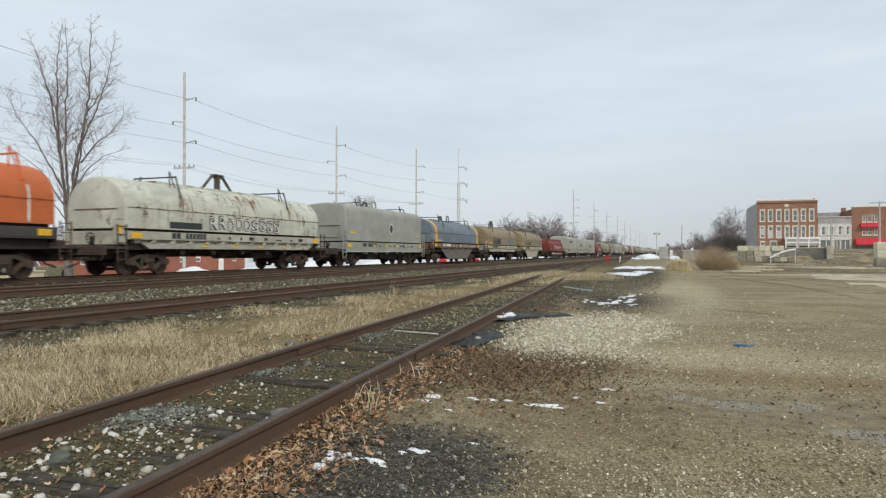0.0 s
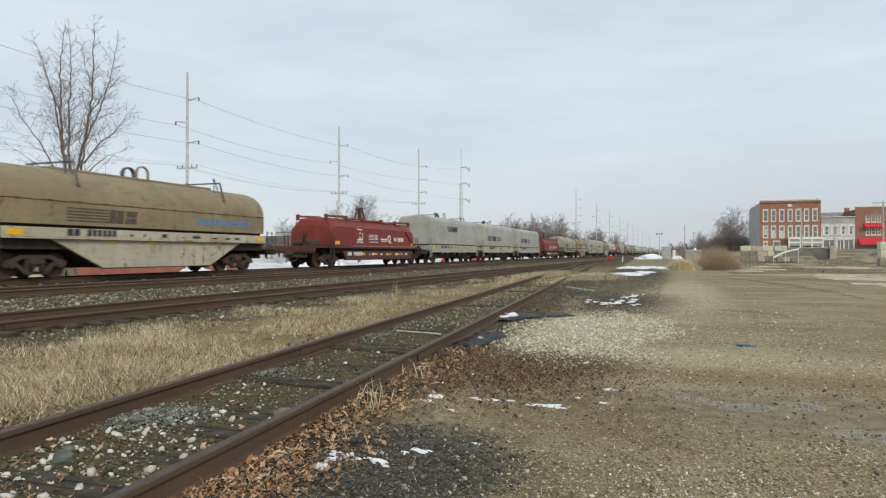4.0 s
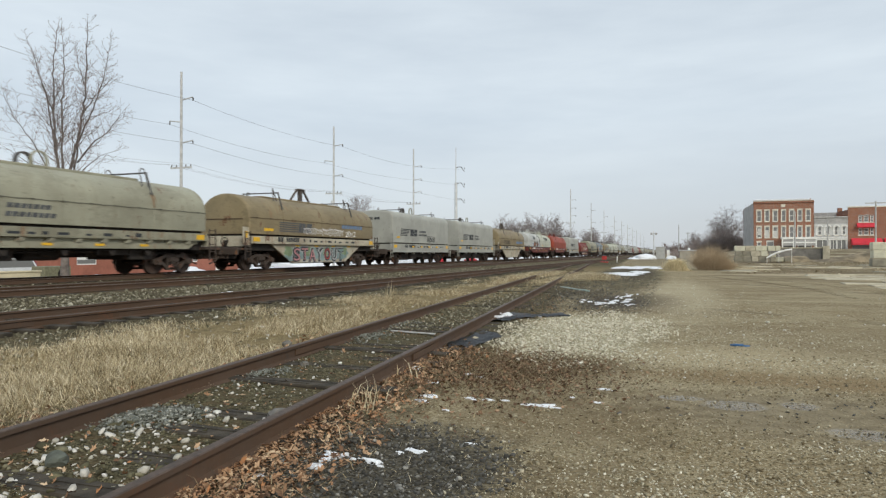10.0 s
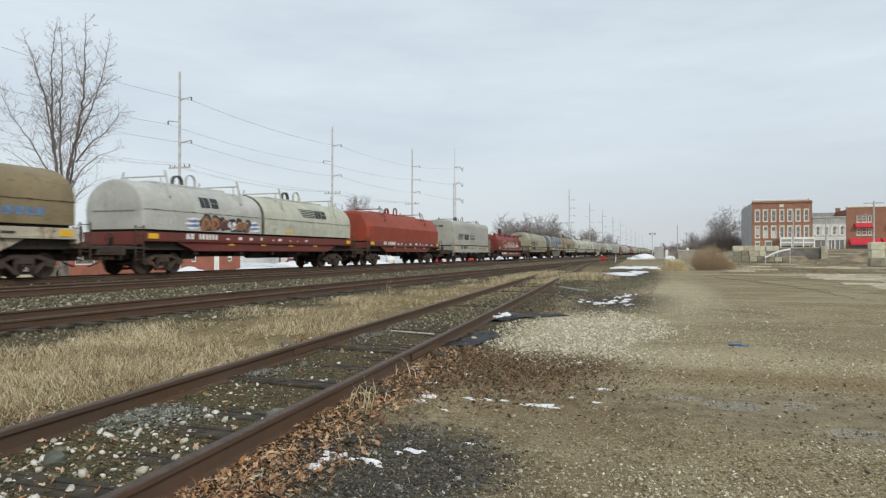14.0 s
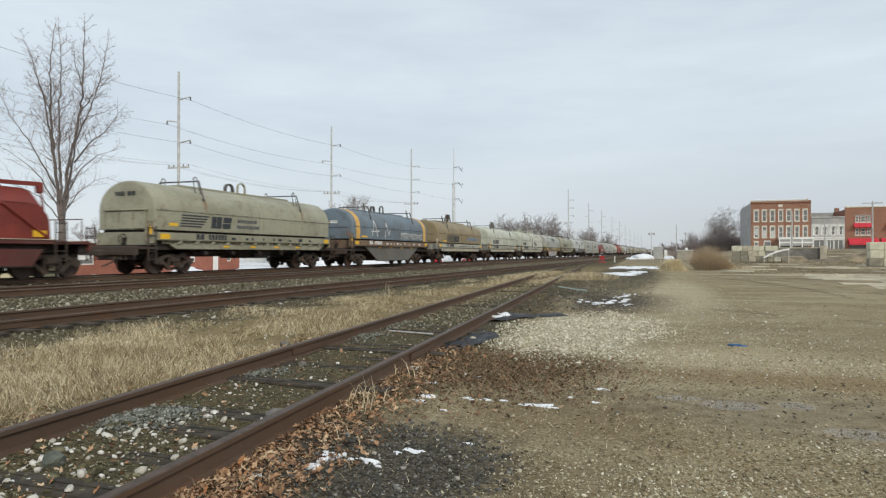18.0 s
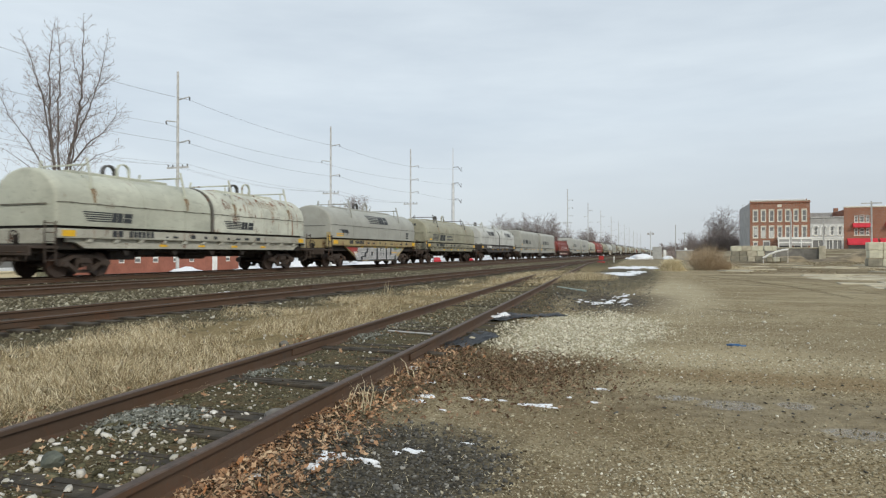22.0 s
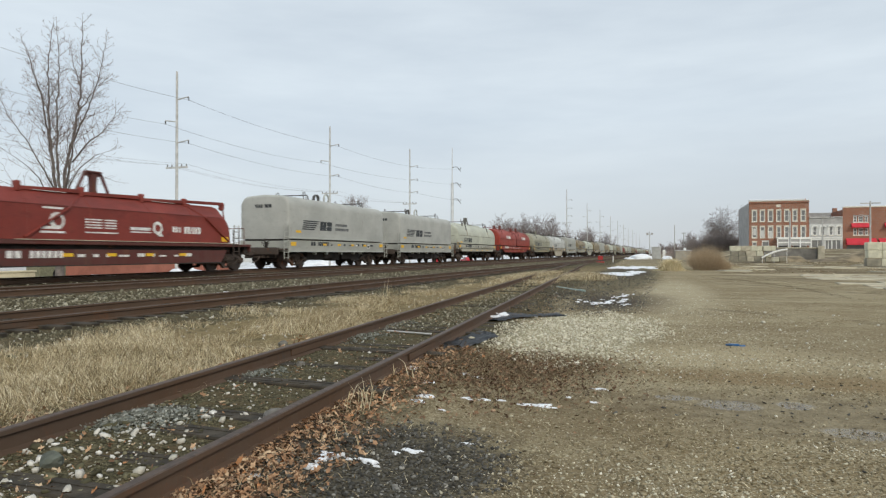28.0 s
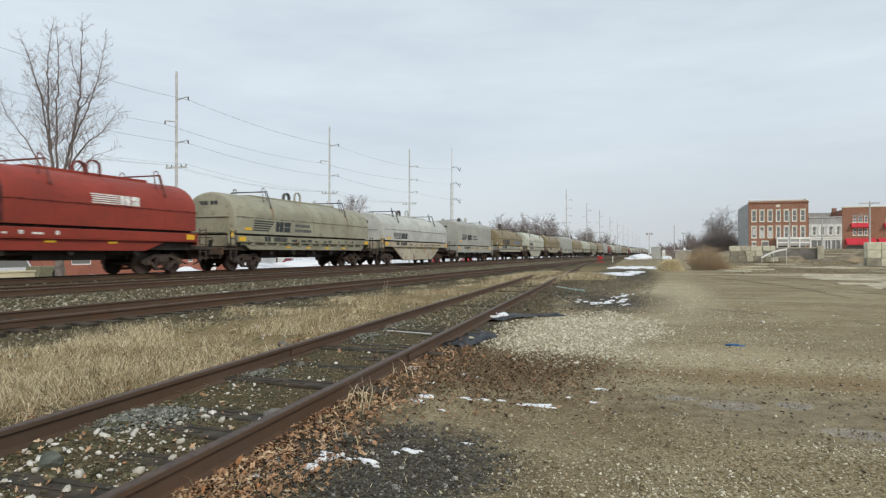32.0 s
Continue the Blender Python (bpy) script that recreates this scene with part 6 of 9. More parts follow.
def seam_bm(length):
    bm = bm_new()
    n = max(3, round(length / 1.15))
    step = (length - 1.2) / (n - 1)
    for i in range(n):
        y = -length / 2 + 0.6 + step * i
        for a, b, za, zb in ((-0.5, -0.2, -0.018, 0.0), (-0.2, 0.2, 0.0, 0.0), (0.2, 0.5, 0.0, -0.018)):
            path(bm, [(1.455, y + a * step, 2.697 + za), (1.455, y + b * step, 2.697 + zb)], 0.017, 4)
        box(bm, 1.45, y - 0.05, 2.672, 1.490, y + 0.05, 2.722)
    return bm


# kind, centre, length, cover, sill, lift, emblem style, label
WAGONS = [
    ("round", 9.4, 14.2, "orange", "sill_dark", "ring", "", "orange round-topped coil wagon on a dark underframe"),
    ("round", 26.7, 14.4, "cream_rust", "sill_grey", "frame", "outline", "cream round-topped coil wagon with rust streaks and scrawled letters"),
    ("square", 43.75, 13.1, "green_grey", "green_grey", "ring", "seal", "green-grey square-shouldered coil wagon with a round seal"),
    ("belly", 60.2, 13.8, "blue", "sill_blue", "ring", "bands", "faded blue coil wagon with yellow end bands and a rusty sill"),
    ("round", 77.4, 14.3, "tan", "sill_grey", "frame", "big_dark", "grimy tan round-topped coil wagon with faded lettering"),
    ("belly", 94.8, 13.9, "tan", "sill_rust", "ring", "blue_word", "grimy tan coil wagon with a fish-belly side girder"),
    ("shield", 115.3, 13.0, "red", "sill_maroon", "frame", "shield", "oxide-red faceted coil wagon with a lifting frame"),
    ("square", 132.0, 12.8, "grey", "sill_grey", "ring", "up", "light grey square-shouldered coil wagon with dark stripes"),
    ("square", 147.9, 13.0, "grey", "sill_grey", "ring", "ns", "light grey square-shouldered coil wagon with dark stripes and lettering"),
    ("square", 164.1, 13.2, "grey", "grey", "ring", "ns", "light grey square-shouldered coil wagon with dark stripes and lettering"),
    ("shield", 182.1, 13.0, "red", "sill_maroon", "frame", "shield", "oxide-red faceted coil wagon covered in faded white marks"),
    ("round", 200.6, 14.8, "olive_grey", "sill_olive", "hoop", "ns", "olive-grey round-topped coil wagon with dark stripes and lettering"),
    ("belly", 218.3, 14.2, "tan_rust", "sill_rust", "frame", "scrawl", "grimy brown coil wagon with spray paint on its girder"),
    ("square", 235.1, 12.8, "grey", "grey", "hoop", "ns", "light grey square-shouldered coil wagon with dark stripes and lettering"),
    ("square", 251.1, 12.9, "grey", "grey", "hoop", "ns", "light grey square-shouldered coil wagon with dark stripes and lettering"),
    ("belly", 267.6, 14.2, "tan_rust", "sill_rust", "frame", "faded", "grimy brown fish-belly coil wagon with a rusty pale girder"),
    ("twin", 286.75, 17.9, "pale_grey", "sill_red", "ring", "twin", "long red flat wagon under two pale grey covers"),
    ("flared", 305.6, 14.4, "flare_red", "sill_red", "ring", "", "orange-red coil wagon with a flared cover"),
    ("square", 323.3, 12.6, "grey", "grey", "hoop", "ns", "light grey square-shouldered coil wagon with dark stripes and lettering"),
    ("shield", 340.8, 12.9, "red", "sill_maroon", "frame", "worn", "oxide-red faceted coil wagon with peeling white marks"),
    ("round", 359.2, 14.4, "olive_grey", "sill_olive", "hoop", "ns", "olive-grey round-topped coil wagon with dark stripes and lettering"),
    ("belly", 376.6, 13.9, "blue", "sill_blue", "ring", "bands2", "faded blue coil wagon with yellow bands and white scrawls"),
    ("round", 393.5, 14.2, "tan", "sill_grey", "frame", "big_dark", "grimy tan round-topped coil wagon with faded lettering"),
    ("round", 410.8, 14.2, "cream", "sill_grey", "frame", "low", "cream round-topped coil wagon with dark stripes"),
    ("twin", 429.0, 16.2, "cream", "sill_grey", "ring", "twin", "long grey flat wagon under two rust-stained cream covers"),
    ("belly", 447.3, 14.1, "grey", "sill_ochre", "ring", "fowl", "grey fish-belly coil wagon with silver block letters sprayed on it"),
    ("round", 464.5, 14.6, "olive_grey", "sill_olive", "hoop", "ns", "olive-grey round-topped coil wagon with dark stripes and lettering"),
]
REAR_WAGONS = [
    ("twin", 482.6, 16.4, "pale_grey", "sill_dark", "ring", "twin", "long black flat wagon under two pale grey covers"),
    ("square", 501.0, 13.2, "grey", "grey", "hoop", "ns", "light grey square-shouldered coil wagon with dark stripes and lettering"),
    ("square", 516.2, 13.0, "grey", "grey", "hoop", "ns", "light grey square-shouldered coil wagon with dark stripes and lettering"),
    ("shield", 534.1, 13.2, "red", "sill_maroon", "frame", "shield", "oxide-red faceted coil wagon with white marks"),
    ("square", 552.0, 12.7, "clean_grey", "grey", "hoop", "ns", "light grey square-shouldered coil wagon with dark stripes and lettering"),
    ("square", 567.8, 12.7, "clean_grey", "grey", "hoop", "ns", "light grey square-shouldered coil wagon with dark stripes and lettering"),
    ("round", 583.8, 14.5, "cream", "sill_grey", "frame", "low", "cream round-topped coil wagon with dark stripes"),
    ("twin", 602.6, 18.4, "bright_red", "bright_red", "ring", "twin_white", "long bright red wagon under two red covers"),
    ("round", 622.0, 14.9, "olive_grey", "sill_olive", "hoop", "ns", "olive-grey round-topped coil wagon with dark stripes and lettering"),
    ("belly", 639.3, 14.6, "pale_grey", "sill_rust", "ring", "low", "pale fish-belly coil wagon with rusty stains"),
    ("square", 656.2, 13.0, "grey", "grey", "hoop", "ns", "light grey square-shouldered coil wagon with dark stripes and lettering"),
    ("round", 673.2, 14.2, "tan_rust", "sill_grey", "frame", "big_dark", "grimy brown round-topped coil wagon"),
    ("belly", 690.3, 14.0, "cream", "sill_grey", "ring", "low", "cream fish-belly coil wagon"),
    ("round", 707.3, 14.2, "tan_rust", "sill_rust", "frame", "", "rusty brown round-topped coil wagon"),
    ("square", 724.0, 13.0, "grey", "grey", "hoop", "", "light grey square-shouldered coil wagon"),
    ("round", 740.8, 14.2, "tan", "sill_grey", "frame", "", "grimy tan round-topped coil wagon"),
    ("round", 758.0, 14.2, "cream", "sill_grey", "ring", "", "cream round-topped coil wagon"),
    ("belly", 775.2, 14.0, "olive_grey", "sill_olive", "ring", "", "olive-grey fish-belly coil wagon"),
    ("round", 792.4, 14.2, "tan", "sill_grey", "frame", "", "grimy tan round-topped coil wagon"),
    ("square", 809.0, 13.0, "grey", "grey", "hoop", "", "light grey square-shouldered coil wagon"),
    ("shield", 826.6, 13.0, "red", "sill_maroon", "frame", "", "oxide-red faceted coil wagon"),
    ("round", 844.2, 14.2, "cream", "sill_grey", "ring", "", "cream round-topped coil wagon"),
    ("square", 861.0, 13.0, "grey", "grey", "hoop", "", "light grey square-shouldered coil wagon"),
    ("square", 877.0, 13.0, "grey", "grey", "hoop", "", "light grey square-shouldered coil wagon"),
    ("round", 894.0, 14.2, "tan", "sill_grey", "frame", "", "grimy tan round-topped coil wagon"),
]


def word_mesh(word, tall, pitch, grow_by, at, broad=0.56):
    """A painted word on the wagon's side, in the built-in font: pitch is the step from letter to letter."""
    bm = bm_new()
    for i, ch in enumerate(word):
        cu = bpy.data.curves.new("letters", "FONT")
        cu.body, cu.size, cu.offset, cu.resolution_u = ch, tall, grow_by, 3
        ob = bpy.data.objects.new("letters", cu)
        me = ob.to_mesh()
        bm2 = bm_new()
        bm2.from_mesh(me)
        wide = max((v.co.x for v in bm2.verts), default=0.5)
        for f in bm2.faces:
            bm.faces.new([bm.verts.new((at[0], at[1] + i * pitch + v.co.x * broad / max(0.3, wide), at[2] + v.co.y + 0.05 * math.sin(i * 2.3))) for v in f.verts])
        bm2.free()
        ob.to_mesh_clear()
        bpy.data.objects.remove(ob)
        bpy.data.curves.remove(cu)
    return bm


def decorate(car, kind, length, style, hood):
    h = length / 2
    dark = M_LETTER
    if style == "outline":
        for word_m, grow_by, x, text in ((dark, 0.035, 1.462, "dark outline of the sprayed letters"), (M_WHITE_LETTER, -0.012, 1.467, "big white sprayed letters")):
            part("spray_paint", word_mesh("RROOOSSSS", 0.84, 0.62, grow_by, (x, -h + 4.75, 1.97)), word_m, car, text)["kind"] = "stuff"
        add_mark(car, kind, [quad(-h + 2.3, 1.93, 2.0, 0.28)], dark, "dark painted-over panel", name="panel")
    rusted = (-h + 0.8, h - 0.5) if hood == "cream_rust" else ((0.6, h - 0.5) if car.location.y == 429.0 else None)
    if rusted:
        rng = random.Random(61)
        blooms, runs = [], []
        for i in range(24):
            y = rng.uniform(*rusted) if i % 4 == 0 else (rusted[0] + rusted[1]) / 2 + rng.gauss(0.4, 0.9)
            z, w = rng.uniform(3.45, 3.88), rng.uniform(0.02, 0.11)
            tall = rng.uniform(0.04, 0.10) + 0.6 * w
            blooms.append([(y - w * rng.uniform(0.2, 0.7), z - tall), (y + w * rng.uniform(0.1, 0.6), z - tall * rng.uniform(0.8, 1.0)), (y + w, z - tall * 0.1), (y - w * 0.9, z)])
            if i % 2:
                runs.append([(y - 0.012, max(2.76, z - tall - rng.uniform(0.15, 0.5))), (y + 0.012, max(2.76, z - tall - rng.uniform(0.15, 0.5))), (y + 0.035, z - tall), (y - 0.035, z - tall)])
        add_mark(car, "round", blooms, M_RUST_BLOOM, "rust patches on the roof", 0.020, "rust_patch")
        add_mark(car, "round", runs, M_RUST_RUN, "rust runs below the patches", 0.014, "rust_run")
    if hood == "orange":
        add_mark(car, kind, [quad(h - 1.05, 1.92, 0.08, 0.78), quad(h - 1.05, 2.70, 0.08, 0.45)], M_WHITE_LETTER, "white upright stripe")
    if style == "ns" and abs(car.location.y - 235.1) < 0.1:
        rng = random.Random(41)
        add_mark(car, kind, stroke(loops(rng, 0.75, 2.75, 1.76, 2.20, 9, 0.2), 0.035) + stroke(loops(rng, 0.7, 2.8, 1.84, 2.36, 4, 0.3), 0.04), dark, "dark sprayed scrawl", name="spray_paint")
    if style == "ns":
        z = 2.25 if kind == "square" else 2.03
        y = -h + 1.4
        add_mark(car, kind, emblem(y, z, 0.98, True, "slant"), dark, "dark stripes and two heavy blocks")
        add_mark(car, kind, dashes(y + 3.95, z + 0.33, [0.19, 0.21, 0.18, 0.16, 0.20, 0.15, 0.19], 0.16, 0.045, 0.05) + dashes(y + 3.90, z + 0.05, [0.18, 0.20, 0.20, 0.17, 0.19, 0.16, 0.18, 0.20], 0.16, 0.045, 0.05), M_FAINT, "two rows of thin dark bars")
        # a small emblem on the end wall
        bm = bm_new()
        zc = 3.45 if kind == "square" else 3.30
        for i in range(4):
            box(bm, -0.50 - 0.03 * i, -h - 0.012, zc + i * 0.05, -0.08, -h + 0.01, zc + 0.03 + i * 0.05)
        box(bm, 0.06, -h - 0.012, zc, 0.24, -h + 0.01, zc + 0.19)
        box(bm, 0.28, -h - 0.012, zc, 0.46, -h + 0.01, zc + 0.19)
        part("lettering", bm, dark, car, "small dark emblem on the end wall")["kind"] = "stuff"
        add_mark(car, kind, [quad(-h + 0.75, 2.05, 0.55, 0.13)], M_TAG, "faded yellow panel", name="panel")
    elif style == "up":
        add_mark(car, kind, emblem(-h + length * 0.30, 2.85, 0.85), dark, "dark stripes and two heavy blocks")
        add_mark(car, kind, [quad(-h + 1.0, 2.02, 1.3, 0.10)], M_TAG, "yellow stripe", name="panel")
    elif style == "low":
        add_mark(car, kind, emblem(-h + 1.9, 2.02, 0.80, True, "flat"), dark, "dark stripes and two heavy blocks")
        bm = bm_new()
        for x in (-0.25, 0.06):
            box(bm, x, -h - 0.012, 3.12, x + 0.2, -h + 0.01, 3.36)
        part("lettering", bm, dark, car, "two dark blocks on the end wall")["kind"] = "stuff"
        add_mark(car, kind, [quad(-h + 0.6, 1.95, 0.8, 0.12)], M_TAG, "faded yellow panel", name="panel")
    elif style == "big_dark":
        add_mark(car, kind, emblem(-h + 2.5, 1.98, 1.05, True, "flat"), dark, "dark stripes and two heavy blocks")
        add_mark(car, kind, dashes(h - 5.2, 2.2, [0.32] * 10, 0.26, 0.06), M_BLUE_LETTER, "row of faded blue bars")
        add_mark(car, kind, [quad(-h + 1.4, 1.95, 0.9, 0.12)], M_TAG, "faded yellow panel", name="panel")
    elif style in ("blue_word", "faded"):
        add_mark(car, kind, dashes(h - 5.0, 2.15, [0.32] * 10, 0.28, 0.06), M_BLUE_LETTER, "row of faded blue bars")
        add_mark(car, kind, emblem(-h + 2.4, 2.0, 0.9, True, "flat"), plain("worn_lettering", (0.10, 0.08, 0.055), 0.8), "worn dark stripes")
    elif style == "seal":
        pts = [(-h + 7.0 + 0.36 * math.cos(a * math.pi / 12), 2.66 + 0.40 * math.sin(a * math.pi / 12)) for a in range(24)]
        inner = [(-h + 7.0 + 0.27 * math.cos(a * math.pi / 12), 2.66 + 0.31 * math.sin(a * math.pi / 12)) for a in range(24)]
        add_mark(car, "square", [pts], M_WHITE_LETTER, "white ring of a round seal")
        add_mark(car, "square", [inner], dark, "dark centre of a round seal", 0.012)
        add_mark(car, kind, [quad(-h + 0.6, 2.2, 0.7, 0.10), quad(h - 1.0, 2.2, 0.5, 0.10)], M_TAG, "faded yellow panels", name="panel")
    elif style in ("bands", "bands2"):
        for y0 in (-h + 0.42, h - 1.0):
            prof = [(x * 1.006, 1.87 + (z - 1.87) * 1.006) for x, z in round_profile()]
            bm = sweep(bm_new(), prof, [(y0, 1, 1, 1.87), (y0 + 0.58, 1, 1, 1.87)])
            part("yellow_band", bm, PAINT["yellow"], car, "faded yellow band round the cover", smooth=32)
        if style == "bands2":
            rng = random.Random(5)
            lines_of = stroke([(-h + 2.9, 2.1), (-h + 3.3, 3.2), (-h + 3.8, 2.1)], 0.09) + stroke([(-h + 2.8, 2.42), (-h + 4.05, 2.48)], 0.08) + stroke([(-h + 5.1, 2.05), (-h + 5.35, 3.1), (-h + 5.75, 2.2), (-h + 6.0, 2.6)], 0.08)
            add_mark(car, kind, lines_of + stroke(loops(rng, -h + 8.0, -h + 12.6, 1.95, 2.5, 15, 0.2), 0.05), M_WHITE_LETTER, "white sprayed scrawl", 0.012)
        add_mark(car, kind, [quad(-h + 1.25, 1.98, 0.9, 0.12)], M_TAG, "faded yellow panel", name="panel")
        bm = bm_new()
        box(bm, -0.9, -h - 0.012, 2.95, -0.25, -h + 0.01, 3.02)
        part("lettering", bm, M_TAG, car, "yellow bar on the end wall")
        bm = bm_new()
        for z in (2.92, 3.02):
            box(bm, -0.2, -h - 0.012, z, 0.35, -h + 0.01, z + 0.07)
        part("lettering", bm, M_WHITE_LETTER, car, "white bars on the end wall")["kind"] = "stuff"
    elif style in ("shield", "worn"):
        polys = [disc(-h + 3.75, 2.02, 0.30), quad(-h + 3.1, 1.72, 0.75, 0.10), quad(-h + 3.1, 1.58, 0.95, 0.07), quad(-h + 3.2, 2.42, 0.8, 0.07)]
        for z in (1.62, 1.80, 1.90, 2.0, 2.1):
            polys += dashes(-h + 4.9, z, [0.75, 0.55] if z > 1.7 else [1.5], 0.05, 0.12)
        polys += [quad(h - 6.2, 1.70, 1.1, 0.05), quad(h - 6.2, 1.80, 1.05, 0.12), disc(h - 4.75, 1.92, 0.28), quad(h - 4.72, 1.58, 0.28, 0.12, -0.10)]
        polys += dashes(h - 3.9, 1.78, [0.13, 0.11, 0.05, 0.05], 0.24, 0.05) + dashes(h - 3.2, 1.74, [0.17, 0.17, 0.06, 0.15, 0.14, 0.17], 0.30, 0.04)
        add_mark(car, kind, [disc(-h + 3.78, 2.02, 0.17), disc(h - 4.75, 1.92, 0.15)], PAINT[hood], "red centre of a round mark", 0.012, "mark_centre")
        if style == "worn":
            rng = random.Random(9)
            polys += [quad(-h + rng.uniform(2.6, 10.2), rng.uniform(1.55, 2.3), rng.uniform(0.05, 0.28), rng.uniform(0.04, 0.16), rng.uniform(-0.1, 0.1)) for _ in range(60)]
        add_mark(car, kind, polys, M_WHITE_LETTER, "faded white bars and blocks")
        if style == "worn":
            rng = random.Random(11)
            add_mark(car, kind, [quad(-h + rng.uniform(2.2, 8.0), rng.uniform(1.5, 2.45), rng.uniform(0.06, 0.34), rng.uniform(0.04, 0.16), rng.uniform(-0.15, 0.15)) for _ in range(70)], plain("peeled_primer", (0.40, 0.31, 0.19), 0.8), "peeled patches showing primer", 0.010, "peeled_patch")
    elif style == "scrawl":
        rng = random.Random(3)
        add_mark(car, kind, stroke(loops(rng, -h + 5.0, -h + 9.8, 1.93, 2.4, 16, 0.3), 0.045), M_WHITE_LETTER, "white sprayed scrawl")
        add_mark(car, kind, emblem(-h + 2.6, 2.05, 0.95, True, "flat"), M_FAINT, "worn dark stripes and two heavy blocks")
        add_mark(car, kind, [quad(-h + 1.2, 2.05, 0.85, 0.14)], M_TAG, "faded yellow panel", name="panel")
        add_mark(car, kind, dashes(h - 4.6, 2.45, [0.30] * 8, 0.26, 0.06), M_BLUE_LETTER, "row of faded blue bars")
        part("spray_paint", word_mesh("2012", 0.48, 0.36, 0.004, (1.466, h - 4.2, 1.93)), M_WHITE_LETTER, car, "white sprayed numerals")["kind"] = "stuff"
        rng = random.Random(6)
        part("spray_ground", flat_shape([blob_outline(rng, -h + 3.9 + i * 0.85, 0.86, 0.70, 0.40, 0.2) for i in range(8)], 1.386), M_GRAFFITI["teal"], car, "teal sprayed ground")
        part("spray_ground", flat_shape([blob_outline(rng, -h + 3.6 + i * 2.1, 1.0, 0.45, 0.26, 0.3) for i in range(4)], 1.389), M_GRAFFITI["green"], car, "green sprayed patches")
        for i, ch in enumerate("STAYOUT"):
            y = -h + 4.05 + i * 0.86
            for ink, grow_by, x, text in ((M_GRAFFITI["silver"], 0.12, 1.390, "pale rim of a sprayed letter"), (M_LETTER, 0.085, 1.394, "dark outline of a sprayed letter"), (M_GRAFFITI[("pink", "pink", "pink", "silver", "red", "silver", "teal")[i]], 0.0, 1.398, "sprayed letter")):
                part("sprayed_letter", word_mesh(ch, 0.98, 0.8, grow_by, (x, y, 0.47 + 0.03 * math.sin(i * 2.0)), 0.72), ink, car, text)["kind"] = "stuff"
    elif style == "fowl":
        spray_letters(car, h, "FOWL")
        add_mark(car, kind, emblem(-h + 5.3, 2.98, 1.0), dark, "dark stripes and two heavy blocks")
        add_mark(car, kind, [quad(-h + 0.7, 1.98, 0.9, 0.06), quad(-h + 0.7, 2.10, 0.9, 0.06)], M_TAG, "yellow stripes", name="panel")
        add_mark(car, kind, [quad(-h + 1.5, 2.2, 0.9, 0.22, -0.2), quad(-h + 1.2, 2.35, 0.4, 0.06, -0.2), quad(-h + 1.6, 2.05, 0.08, 0.2), quad(-h + 2.1, 2.05, 0.08, 0.2), quad(h - 2.0, 2.0, 0.5, 0.1), quad(h - 1.9, 2.15, 0.4, 0.16), quad(h - 1.95, 2.36, 0.5, 0.12)], dark, "dark sprayed scrawls")
    elif style in ("twin", "twin_white"):
        if style == "twin_white":
            bm = bm_new()
            for z, w in ((3.02, 0.62), (2.93, 0.70), (2.84, 0.56)):
                box(bm, -0.55, -h - 0.012, z, -0.55 + w, -h + 0.01, z + 0.05)
            part("lettering", bm, M_WHITE_LETTER, car, "white bars on the end wall")["kind"] = "stuff"
        ink = M_WHITE_LETTER if style == "twin_white" else dark
        z = 2.95 if hood == "pale_grey" else (2.05 if hood == "cream" else 2.75)
        sprayed = hood == "pale_grey" and length > 17
        for k, y in enumerate((-h + 2.5, 2.3) if hood == "cream" else (-h + length * 0.27 - (1.7 if sprayed else 0.0), -h + length * 0.77 - (0.6 if sprayed else 0.0))):
            add_mark(car, "round", emblem(y - 1.4, z, 0.66 if style == "twin_white" or hood == "cream" else 0.85, not (sprayed and k == 0), "flat" if style == "twin_white" else "step"), ink, "stripes and two heavy blocks")
        if sprayed:
            sprayed_panel(car, random.Random(17))
            add_mark(car, "round", [quad(y - 3.0, 1.98, 0.75, 0.12)], M_TAG, "faded yellow panel", name="panel")


def puff(rng, y, z, w, h, lumps=0.18, n=18):
    """Soft-edged blob on the lower, upright part of a cover."""
    wave = [rng.uniform(0, 6.283) for _ in range(3)]
    out = []
    for i in range(n):
        a = 2 * math.pi * i / n
        r = 1 + lumps * (math.sin(2 * a + wave[0]) + 0.7 * math.sin(3 * a + wave[1]) + 0.4 * math.sin(5 * a + wave[2]))
        out.append((y + w * r * math.cos(a), min(2.66, max(1.90, z + h * r * math.sin(a)))))
    return out


def stroke(points, width):
    """A sprayed line of even width through points, in short pieces."""
    out = []
    for (ya, za), (yb, zb) in zip(points, points[1:]):
        d = math.hypot(yb - ya, zb - za) or 1.0
        ny, nz = -(zb - za) / d * width / 2, (yb - ya) / d * width / 2
        ey, ez = (yb - ya) / d * width * 0.3, (zb - za) / d * width * 0.3
        out.append([(ya - ey + ny, za - ez + nz), (ya - ey - ny, za - ez - nz), (yb + ey - ny, zb + ez - nz), (yb + ey + ny, zb + ez + nz)])
    return out


def loops(rng, y0, y1, z0, z1, count, slant=0.0):
    """A looping scrawl from y0 to y1."""
    mid, amp, n = (z0 + z1) / 2, (z1 - z0) / 2, count * 9
    lift = [rng.uniform(0.45, 1.0) for _ in range(count + 1)]
    pts = []
    for i in range(n + 1):
        u = i / n
        a = 2 * math.pi * count * u
        k = lift[min(count, int(u * count))]
        z = mid + amp * k * math.cos(a)
        pts.append((y0 + (y1 - y0) * u + 0.55 * (y1 - y0) / count * math.sin(a) + slant * (z - mid), z))
    return pts


